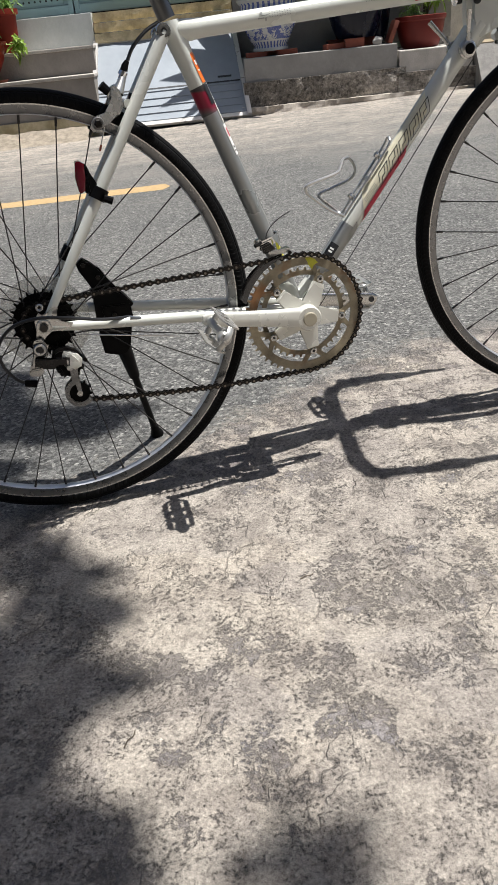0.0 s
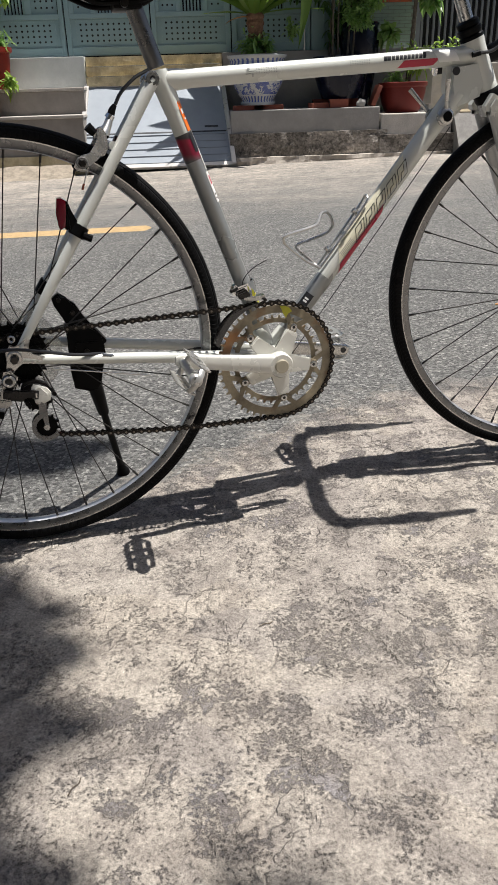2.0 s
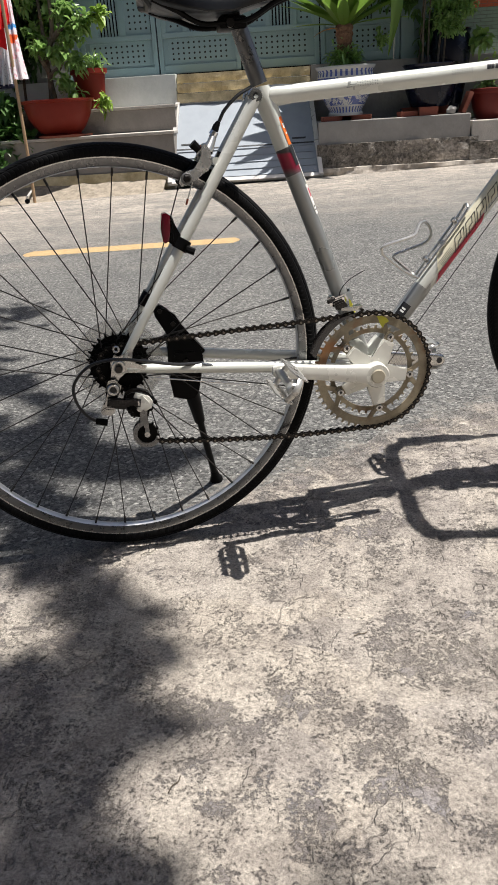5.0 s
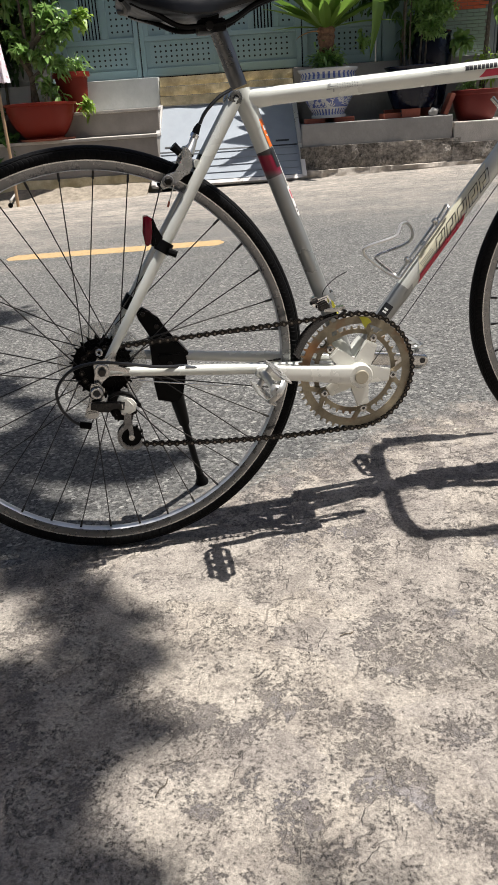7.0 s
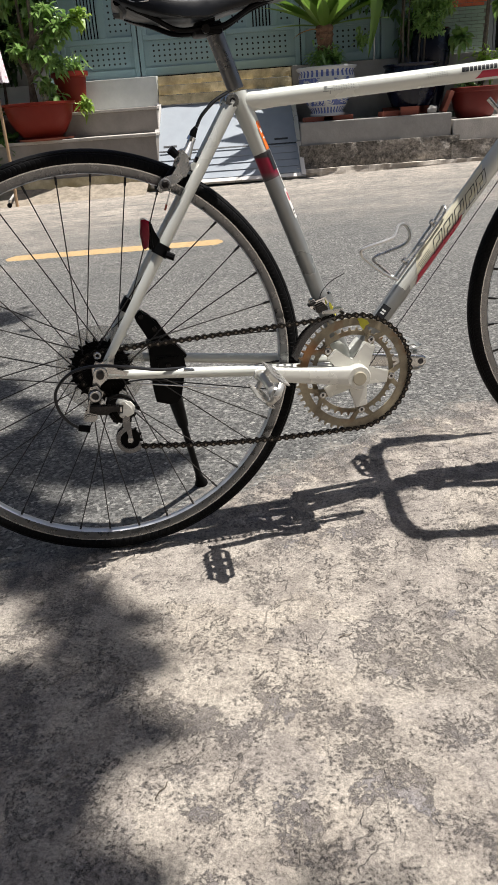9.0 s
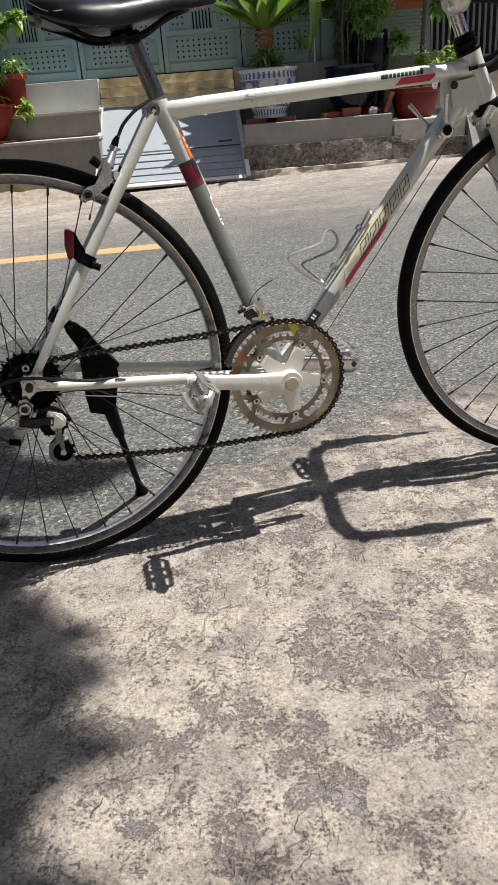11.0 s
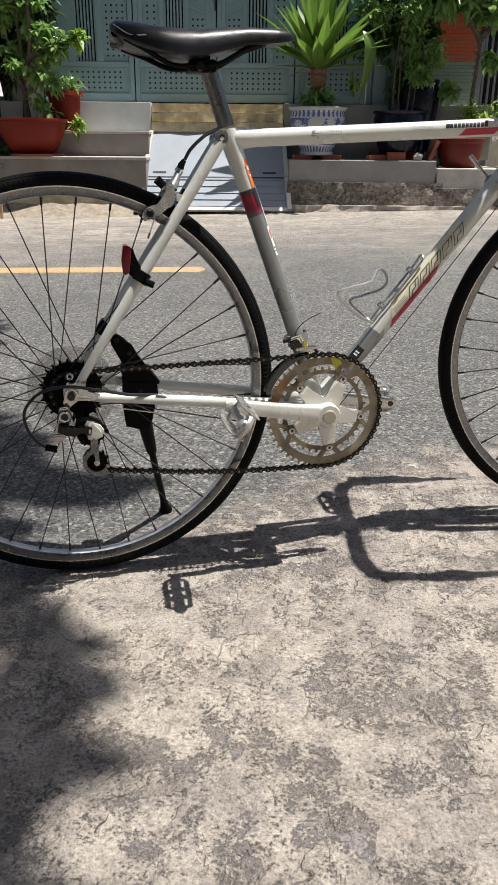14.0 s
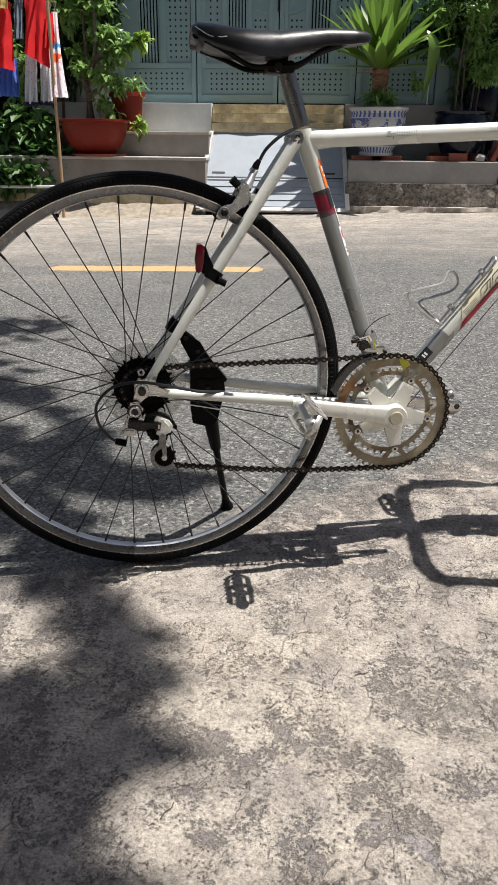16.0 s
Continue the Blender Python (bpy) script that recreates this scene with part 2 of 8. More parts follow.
def glaze():
    """White porcelain with blue brushed flowers between bands."""
    n = Nodes("porcelain", 0.16)
    xyz = n.node("ShaderNodeSeparateXYZ")
    n.put(xyz.inputs[0], n.place())
    z = xyz.outputs[2]
    flower = n.ramp(n.math("ADD", n.math("MULTIPLY", n.noise(7, 2, 0.5), 0.6), n.math("MULTIPLY", n.noise(26, 4, 0.6, distort=1.6), 0.5)), (0.555, 0.0), (0.575, 1.0))
    body = n.math("MULTIPLY", n.math("GREATER_THAN", z, 0.10), n.math("LESS_THAN", z, 0.355))
    ang = n.math("ARCTAN2", xyz.outputs[1], xyz.outputs[0])
    teeth = n.math("GREATER_THAN", n.math("SINE", n.math("MULTIPLY", ang, 34.0)), 0.15)
    upper = n.math("MULTIPLY", n.math("GREATER_THAN", z, 0.365), n.math("LESS_THAN", z, 0.425))
    lower = n.math("MULTIPLY", n.math("GREATER_THAN", z, 0.03), n.math("LESS_THAN", z, 0.085))
    ink = n.math("ADD", n.math("MULTIPLY", flower, body), n.math("MULTIPLY", teeth, n.math("ADD", upper, lower)))
    ink = n.math("MINIMUM", ink, 0.92)
    blue = n.mix(n.noise(40), (0.02, 0.035, 0.16), (0.08, 0.12, 0.36))
    n.color(n.mix(ink, n.mix(n.noise(14), (0.36, 0.38, 0.40), (0.46, 0.47, 0.47)), blue))
    return n.mat


SLOPE = radians(1.3)
M_ASPHALT, M_CONCRETE = asphalt(), old_concrete()
M_KERB = rough_cement("painted_cement", (0.25, 0.24, 0.225), (0.35, 0.335, 0.315), 3)
M_LEDGE = rough_cement("ledge_cement", (0.40, 0.375, 0.34), (0.56, 0.525, 0.48), 8)

def stained_base():
    """Broken concrete: dark mould with pale, pinkish patches where the skin is gone."""
    n = Nodes("rough_kerb_base", 0.92)
    at = n.place(world_space=True)
    flat = n.place((0.6, 1.0, 1.0), world_space=True)
    level = n.math("ADD", n.math("MULTIPLY", n.noise(3.2, 10, 0.78, at=flat), 0.80), n.math("MULTIPLY", n.noise(48, 6, 0.75, at=at), 0.30))
    mould = n.mix(n.ramp(n.noise(26, 8, 0.75, at=at), (0.38, 0.0), (0.62, 1.0)), (0.055, 0.05, 0.042), (0.27, 0.24, 0.205))
    pale = n.mix(n.ramp(n.noise(34, 7, 0.75, at=at), (0.38, 0.0), (0.62, 1.0)), (0.25, 0.225, 0.195), (0.60, 0.54, 0.47))
    n.color(n.mix(n.ramp(level, (0.53, 0.0), (0.58, 0.6), (0.62, 1.0)), mould, pale))
    n.bump(n.noise(30, 8, 0.75, at=at), 0.9, 0.03)
    return n.mat


M_BASE = stained_base()
M_SAND = rough_cement("sandy_mortar", (0.30, 0.265, 0.225), (0.56, 0.50, 0.43), 14)
# one cement in two tones: darkened for shaded risers, paler for sunlit treads
M_STEPSHADE = rough_cement("shaded_step_cement", (0.205, 0.185, 0.165), (0.275, 0.25, 0.225), 4)
M_STEPLIT = rough_cement("sunlit_step_top", (0.34, 0.315, 0.285), (0.50, 0.465, 0.42), 9)
M_FOOTING = rough_cement("yellowed_footing", (0.30, 0.255, 0.15), (0.60, 0.52, 0.36), 7)
M_WHITEWALL = rough_cement("pale_wall", (0.52, 0.55, 0.54), (0.66, 0.68, 0.67), 3)
# dark grey for the added light-blocking wall behind the camera
M_SKYBLOCK = rough_cement("sky_block_grey", (0.10, 0.10, 0.09), (0.17, 0.17, 0.15), 3)
M_STONE = rough_cement("yellow_stone", (0.30, 0.245, 0.15), (0.72, 0.61, 0.38), 8)
M_GATE = plain("grey_gate_paint", (0.222, 0.318, 0.335), 0.42, 0, 0.12, 8)
# near-black that stands in for the shade inside gaps and holes
M_GAPSHADE = plain("painted_gap_shade", (0.012, 0.013, 0.014), 0.8)
M_STEEL = plain("grey_steel_ramp", (0.27, 0.30, 0.335), 0.6, 0.1, 0.25, 9, 0.1)
M_BLACKIRON = plain("black_iron", (0.02, 0.021, 0.024), 0.5)
M_YELLOW = rough_cement("road_paint", (0.34, 0.235, 0.115), (0.50, 0.345, 0.165), 40)
M_TERRA = plain("red_clay", (0.17, 0.018, 0.010), 0.5, 0, 0.22, 14, 0.1, 0.2)
M_TERRA_OLD = plain("weathered_clay", (0.20, 0.055, 0.032), 0.7, 0, 0.35, 10, 0.3)
M_BRICK = plain("red_brick", (0.26, 0.075, 0.045), 0.85, 0, 0.3, 40, 0.5)
M_PORCELAIN = glaze()
M_BLUEPOT = plain("dark_blue_glaze", (0.004, 0.006, 0.016), 0.22, 0, 0.3, 9, 0.0, 0.3)
M_SOIL = rough_cement("soil", (0.03, 0.02, 0.013), (0.09, 0.065, 0.045), 30)
M_BARK = rough_cement("bark", (0.07, 0.055, 0.04), (0.19, 0.155, 0.115), 28)
M_BARK_RED = rough_cement("palm_bark", (0.10, 0.05, 0.03), (0.30, 0.17, 0.10), 28)
M_LEAF = leaf_mat("leaf_green", (0.085, 0.18, 0.04), (0.30, 0.45, 0.14), 0.28)
M_CROWN = plain("crown_leaf", (0.04, 0.09, 0.03), 0.45, 0, 0.3, 9)
M_LEAF_DARK = leaf_mat("leaf_dark", (0.03, 0.075, 0.02), (0.10, 0.20, 0.05), 0.42)
M_HEDGE = leaf_mat("hedge_leaf", (0.014, 0.034, 0.011), (0.07, 0.13, 0.04), 0.4)
M_LEAF_LIME = leaf_mat("leaf_lime", (0.15, 0.26, 0.04), (0.30, 0.42, 0.07))
M_YUCCA = leaf_mat("sword_leaf", (0.055, 0.115, 0.018), (0.15, 0.25, 0.04), 0.36)
M_PALELEAF = leaf_mat("pale_dry_leaf", (0.30, 0.32, 0.20), (0.60, 0.60, 0.45), 0.7)
M_DRYLEAF = plain("dry_leaf", (0.34, 0.17, 0.055), 0.7)
M_REDTILE = plain("red_wall_tile", (0.60, 0.13, 0.06), 0.5, 0, 0.25, 20)
M_GREENTILE = plain("green_wall_tile", (0.27, 0.35, 0.28), 0.5, 0, 0.18, 20)
M_GROUT = rough_cement("grout", (0.17, 0.16, 0.15), (0.27, 0.26, 0.24), 12)
M_BAMBOO = plain("bamboo_pole", (0.36, 0.24, 0.14), 0.5, 0, 0.2, 18)
M_PIPE = plain("pale_pipe", (0.55, 0.53, 0.5), 0.35, 0.3, 0.1, 20)


def cloth(name, a, b, scale, share):
    """Woven cotton; b in round spots over a."""
    n = Nodes(name, 0.9)
    spot = n.ramp(n.voronoi(scale), (share, 1.0), (share + 0.03, 0.0))
    n.color(n.mix(spot, n.mix(n.noise(25), tuple(c * 0.88 for c in a), a), b))
    n.bump(n.noise(600, 2), 0.2, 0.002)
    tr = n.node("ShaderNodeBsdfTranslucent")
    n.put(tr.inputs[0], n.bsdf.inputs["Base Color"].links[0].from_socket)
    m = n.node("ShaderNodeMixShader", Fac=0.4)
    n.put(m.inputs[1], n.bsdf.outputs[0]), n.put(m.inputs[2], tr.outputs[0])
    n.put(n.tree.nodes["Material Output"].inputs[0], m.outputs[0])
    return n.mat


def printed():
    """Pale pink cotton with faint red sprigs, one blue and one orange patch a hand high."""
    n = Nodes("printed_cotton", 0.9)
    xyz = n.node("ShaderNodeSeparateXYZ")
    n.put(xyz.inputs[0], n.place())
    col = n.mix(n.ramp(n.noise(22, 4, 0.7), (0.54, 0.0), (0.60, 0.75)), (0.88, 0.84, 0.87), (0.80, 0.36, 0.42))
    z = n.math("ADD", xyz.outputs[2], n.math("MULTIPLY", n.noise(16, 2), 0.12))
    x = n.math("ADD", xyz.outputs[0], n.math("MULTIPLY", n.noise(19, 2), 0.08))
    for centre, tint in ((-0.30, (0.10, 0.42, 0.80)), (-0.40, (0.88, 0.16, 0.04))):
        near = n.math("ADD", n.math("ABSOLUTE", n.math("SUBTRACT", z, centre + 0.06)), n.math("MULTIPLY", n.math("ABSOLUTE", n.math("SUBTRACT", x, 0.06)), 0.8))
        col = n.mix(n.ramp(near, (0.036, 1.0), (0.046, 0.0)), col, tint)
    n.color(col)
    n.bump(n.noise(600, 2), 0.2, 0.002)
    tr = n.node("ShaderNodeBsdfTranslucent")
    n.put(tr.inputs[0], col)
    m = n.node("ShaderNodeMixShader", Fac=0.4)
    n.put(m.inputs[1], n.bsdf.outputs[0]), n.put(m.inputs[2], tr.outputs[0])
    n.put(n.tree.nodes["Material Output"].inputs[0], m.outputs[0])
    return n.mat


M_REDCLOTH = cloth("red_cotton", (0.80, 0.02, 0.025), (0.72, 0.014, 0.02), 6, 0.2)
M_DOTCLOTH = cloth("spotted_cotton", (0.84, 0.85, 0.88), (0.10, 0.12, 0.22), 42, 0.16)
M_PRINT = printed()
M_BLUECLOTH = cloth("blue_cotton", (0.12, 0.24, 0.70), (0.18, 0.32, 0.76), 9, 0.2)
M_BLUECUFF = cloth("navy_cotton", (0.02, 0.025, 0.06), (0.03, 0.035, 0.08), 9, 0.2)
M_GREYCLOTH = cloth("grey_cotton", (0.25, 0.30, 0.36), (0.12, 0.15, 0.2), 30, 0.2)
M_CREAMCLOTH = cloth("yellow_cotton", (0.60, 0.45, 0.16), (0.5, 0.36, 0.12), 9, 0.2)


# ---- mesh helpers ----
def part(name, bm, mat, parent=None, label="", smooth=True):
    """Links a bmesh as one object under a thing or a part, in the coordinates of that parent."""
    me = bpy.data.meshes.new(name)
    bm.to_mesh(me)
    bm.free()
    me.materials.append(mat)
    if smooth:
        me.polygons.foreach_set("use_smooth", [True] * len(me.polygons))
        me.set_sharp_from_angle(angle=radians(35))
    ob = new(name, me)
    ob.parent = parent
    if label:
        ob["label"] = label
    return ob


def thing(name, label, category, m=None, group="", kind=""):
    ob = new(name)
    ob.empty_display_size = 0.1
    if m is not None:
        ob.matrix_world = m
    return tagged(ob, label, category, group, kind)


def box(bm, lo, hi, bevel=0.0, m=None):
    lo, hi = Vector(lo), Vector(hi)
    mat = Matrix.Translation((lo + hi) / 2) @ Matrix.Diagonal((*(hi - lo), 1))
    if m is not None:
        mat = m @ mat
    made = bmesh.ops.create_cube(bm, size=1, matrix=mat)
    if bevel:
        edges = list({e for v in made["verts"] for e in v.link_edges})
        bmesh.ops.bevel(bm, geom=edges, offset=bevel, segments=2, affect="EDGES", profile=0.6)
    return bm


def boxed(*args, **kw):
    return box(bmesh.new(), *args, **kw)


def tube(bm, points, radius, sides=10, closed=False, caps=True, flat=1.0, up=None):
    """A round bar along points; radius: one number or one for each point; flat squeezes it across."""
    pts = [Vector(p) for p in points]
    n = len(pts)
    rad = radius if isinstance(radius, (list, tuple)) else [radius] * n
    rings, ref = [], Vector(up) if up else None
    for i, p in enumerate(pts):
        a = pts[(i - 1) % n] if closed or i > 0 else p
        b = pts[(i + 1) % n] if closed or i < n - 1 else p
        d = (b - a).normalized()
        if ref is None:
            ref = Vector((0, 0, 1)) if abs(d.z) < 0.9 else Vector((1, 0, 0))
        s = d.cross(ref)
        if s.length < 1e-5:
            s = d.orthogonal()
        s.normalize()
        u = s.cross(d).normalized()
        if up is None:
            ref = u
        ring = []
        for k in range(sides):
            t = 2 * math.pi * k / sides
            ring.append(bm.verts.new(p + rad[i] * (math.cos(t) * s * flat + math.sin(t) * u)))
        rings.append(ring)
    for i in range(n if closed else n - 1):
        a, b = rings[i], rings[(i + 1) % n]
        for k in range(sides):
            bm.faces.new((a[k], a[(k + 1) % sides], b[(k + 1) % sides], b[k]))
    if caps and not closed:
        bm.faces.new(rings[0][::-1]), bm.faces.new(rings[-1])
    return bm


def tubed(*args, **kw):
    return tube(bmesh.new(), *args, **kw)


def curve(points, steps=8):
    """A smooth line through points."""
    p = [Vector(q) for q in points]
    p = [2 * p[0] - p[1]] + p + [2 * p[-1] - p[-2]]
    out = []
    for i in range(1, len(p) - 2):
        for k in range(steps):
            t = k / steps
            a, b, c, d = p[i - 1], p[i], p[i + 1], p[i + 2]
            out.append(0.5 * (2 * b + (c - a) * t + (2 * a - 5 * b + 4 * c - d) * t * t + (3 * b - 3 * c + d - a) * t ** 3))
    out.append(p[-2])
    return out


def lathe(bm, profile, sides=32, m=None, cap=True):
    """Turns (radius, height) pairs about z."""
    m = m or Matrix()
    rings = []
    for r, z in profile:
        rings.append([bm.verts.new(m @ Vector((r * math.cos(2 * math.pi * k / sides), r * math.sin(2 * math.pi * k / sides), z))) for k in range(sides)])
    for a, b in zip(rings, rings[1:]):
        for k in range(sides):
            bm.faces.new((a[k], a[(k + 1) % sides], b[(k + 1) % sides], b[k]))
    if cap:
        bm.faces.new(rings[0][::-1]), bm.faces.new(rings[-1])
    return bm


def lathed(*args, **kw):
    return lathe(bmesh.new(), *args, **kw)


def slab(bm, outline, depth, m=None, bevel=0.0):
    """A plate: an outline in x, y, with thickness depth about z = 0."""
    m = m or Matrix()
    lo = [bm.verts.new(m @ Vector((x, y, -depth / 2))) for x, y in outline]
    hi = [bm.verts.new(m @ Vector((x, y, depth / 2))) for x, y in outline]
    faces = [bm.faces.new(lo[::-1]), bm.faces.new(hi)]
    n = len(lo)
    for k in range(n):
        bm.faces.new((lo[k], lo[(k + 1) % n], hi[(k + 1) % n], hi[k]))
    if bevel:
        bmesh.ops.bevel(bm, geom=list({e for f in faces for e in f.edges}), offset=bevel, segments=2, affect="EDGES")
    return bm


def slabbed(*args, **kw):
    return slab(bmesh.new(), *args, **kw)


def leaves(bm, spots, rng):
    """Leaves as bent, pointed blades: spots of (base, direction, length, width, droop)."""
    for base, d, ln, wd, droop in spots:
        d = d.normalized()
        s = d.cross(Vector((rng.uniform(-0.3, 0.3), rng.uniform(-0.3, 0.3), 1)))
        if s.length < 1e-3:
            s = d.orthogonal()
        s.normalize()
        u = s.cross(d)
        rows = []
        for t, w in ((0.0, 0.12), (0.3, 0.9), (0.62, 0.85), (1.0, 0.04)):
            c = base + d * ln * t - Vector((0, 0, 1)) * droop * ln * t * t
            fold = u * wd * 0.22 * w
            rows.append((bm.verts.new(c - s * wd * w / 2 + fold), bm.verts.new(c), bm.verts.new(c + s * wd * w / 2 + fold)))
        for a, b in zip(rows, rows[1:]):
            bm.faces.new((a[0], a[1], b[1], b[0])), bm.faces.new((a[1], a[2], b[2], b[1]))
    return bm


def rand_dir(rng, up=0.0):
    v = Vector((rng.gauss(0, 1), rng.gauss(0, 1), rng.gauss(0, 1) + up))
    return v.normalized()


# ---- the ground: it climbs a little towards +x ----
SLOPE = radians(1.3)
GROUND = Matrix.Rotation(-SLOPE, 4, "Y")


def gz(x):
    return math.tan(SLOPE) * x


bm = bmesh.new()
bmesh.ops.create_grid(bm, x_segments=8, y_segments=8, size=60, matrix=GROUND @ Matrix.Translation((0, 0, -0.006)))
tagged(part("ground", bm, M_ASPHALT, smooth=False), "grey asphalt street with pale dust along its edge", "road", kind="structure")

# concrete apron with a broken edge against the asphalt
rng = random.Random(4)
EDGE = [(-12, -0.5), (-4, -0.42), (-1.2, -0.30), (-0.55, -0.20), (-0.15, -0.02), (0.12, 0.13), (0.44, 0.385), (0.62, 0.50), (0.78, 0.575), (1.0, 0.60), (1.6, 0.66), (3, 0.72), (12, 0.9)]
line = []
for (x0, y0), (x1, y1) in zip(EDGE, EDGE[1:]):
    steps = max(2, int(min(abs(x1 - x0), 1.2) / 0.0045))
    for k in range(steps):
        t = k / steps
        x, y = x0 + (x1 - x0) * t, y0 + (y1 - y0) * t
        y += 0.05 * noise.noise((x * 6, 0, 1)) + 0.024 * noise.noise((x * 22, 3, 1)) + 0.012 * noise.noise((x * 70, 3, 5))
        line.append((x, y))


def step(v, lo, hi):
    v = max(0.0, min(1.0, (v - lo) / (hi - lo)))
    return v * v * (3 - 2 * v)


def skin(x, y):
    """Height of the flaking cement skin: whole at 0, scaled off in two ledges below."""
    wx = x + 0.014 * noise.noise((x * 34, y * 34, 2))
    wy = y + 0.014 * noise.noise((x * 34, y * 34, 8))
    v = noise.noise((wx * 8, wy * 10, 1)) + 0.5 * noise.noise((wx * 19, wy * 23, 4)) + 0.22 * noise.noise((wx * 47, wy * 47, 6))
    h = -0.0052 + 0.0028 * step(v, -0.25, -0.21) + 0.0022 * step(v, 0.10, 0.14) + 0.0006 * step(v, 0.5, 0.54)
    return h + 0.0005 * noise.noise((x * 90, y * 90, 3))


bm = bmesh.new()
ROWS, NEAR = 240, -1.05
prev = None
for x, y in line:
    dense = -0.75 < x < 1.35
    col = [bm.verts.new(GROUND @ Vector((x, y + 0.012, -0.016)))]
    if dense:
        fade = min(1.0, (x + 0.75) / 0.08, (1.35 - x) / 0.08)
        for k in range(ROWS + 1):
            yy = y + (NEAR - y) * k / ROWS
            col.append(bm.verts.new(GROUND @ Vector((x, yy, fade * min(1.0, (ROWS - k) / 8) * skin(x, yy)))))
    else:
        col.append(bm.verts.new(GROUND @ Vector((x, y, 0.0))))
        col.append(bm.verts.new(GROUND @ Vector((x, NEAR, 0.0))))
    col.append(bm.verts.new(GROUND @ Vector((x, -12, 0.0))))
    if prev:
        if len(prev) == len(col):
            for k in range(len(col) - 1):
                bm.faces.new((prev[k + 1], col[k + 1], col[k], prev[k]))
        else:
            bm.faces.new((prev[1], col[1], col[0], prev[0]))
            bm.faces.new((prev[-2], col[-2], col[1], prev[1]))
            bm.faces.new((prev[-1], col[-1], col[-2], prev[-2]))
    prev = col
tagged(part("pavement", bm, M_CONCRETE), "worn cream and grey concrete apron with cracks", "pavement", kind="structure")

# yellow road mark
bm = bmesh.new()
edge_lo, edge_hi = [], []
for k in range(41):
    t = k / 40
    x, y = -1.32 + 1.335 * t, 3.46 - 0.075 * t
    wob = 0.006 * noise.noise((x * 9, 0, 0)) + 0.07 * max(0.0, 1 - min(t, 1 - t) * 40) ** 2
    edge_lo.append(bm.verts.new(GROUND @ Vector((x, y - 0.095 + wob, -0.0048))))
    edge_hi.append(bm.verts.new(GROUND @ Vector((x, y + 0.095 - wob, -0.0048))))
for k in range(40):
    bm.faces.new((edge_lo[k], edge_lo[k + 1], edge_hi[k + 1], edge_hi[k]))
tagged(part("road_marking", bm, M_YELLOW, smooth=False), "worn yellow painted dash on the asphalt", "road marking", kind="structure")

# ---- house front across the street ----
YK = 7.1        # face of the kerb wall
YG = 7.9        # face of the gate


def structure(name, bm, mat, label, category, smooth=False):
    return tagged(part(name, bm, mat, smooth=smooth), label, category, kind="structure")


def rough_block(lo, hi, amount, cell=0.05, seed=0):
    """A block whose front and top faces are uneven."""
    bm = bmesh.new()
    nx, nz, ny = max(2, int((hi[0] - lo[0]) / cell)), max(2, int((hi[2] - lo[2]) / cell)), max(2, int((hi[1] - lo[1]) / cell))

    def bumpy(x, y, z, face):
        d = amount * (noise.noise((x * 4 + seed, z * 7, face)) + 0.5 * noise.noise((x * 15, z * 17, face + seed)))
        return d
    front = [[bm.verts.new((lo[0] + (hi[0] - lo[0]) * i / nx, lo[1] + bumpy(lo[0] + (hi[0] - lo[0]) * i / nx, 0, lo[2] + (hi[2] - lo[2]) * k / nz, 1), lo[2] + (hi[2] - lo[2]) * k / nz)) for i in range(nx + 1)] for k in range(nz + 1)]
    ny = min(ny, 6)
    topr = [front[-1]] + [[bm.verts.new((lo[0] + (hi[0] - lo[0]) * i / nx, lo[1] + (hi[1] - lo[1]) * j / ny, hi[2] + 0.3 * bumpy(lo[0] + (hi[0] - lo[0]) * i / nx, 0, j, 2))) for i in range(nx + 1)] for j in range(1, ny + 1)]
    for g in (front, topr):
        for a, b in zip(g, g[1:]):
            for i in range(nx):
                bm.faces.new((a[i], a[i + 1], b[i + 1], b[i]))
    for i in (0, nx):
        col = [front[k][i] for k in range(nz + 1)] + [topr[j][i] for j in range(1, ny + 1)]
        foot = bm.verts.new((col[0].co.x, hi[1], lo[2]))
        f = col + [foot]
        bm.faces.new(f if i == nx else f[::-1])
    return bm


# kerb wall right of the ramp: rough base, painted upper course, ledge
structure("kerb_base", rough_block((0.66, YK - 0.03, -0.02), (2.28, 7.6, 0.31), 0.018, 0.03, 1), M_BASE, "crumbling stained concrete footing of the planter wall", "kerb")
structure("kerb_wall", boxed((0.68, YK, 0.30), (2.20, 7.9, 0.525), bevel=0.008), M_KERB, "grey painted cement planter wall with a flat top", "wall")
structure("kerb_base_right", rough_block((2.2, YK - 0.06, -0.02), (9.5, 7.7, 0.26), 0.02, 0.06, 5), M_BASE, "crumbling stained concrete footing beside the planter wall", "kerb")
structure("kerb_wall_right", boxed((2.215, YK - 0.02, 0.25), (2.95, 7.9, 0.455), bevel=0.01), M_LEDGE, "pale cement ledge with a cracked joint", "wall")
structure("mortar_foot", rough_block((0.70, YK - 0.10, -0.02), (2.95, YK - 0.01, 0.085), 0.035, 0.03, 14), M_SAND, "pale sandy mortar along the foot of the wall", "kerb")
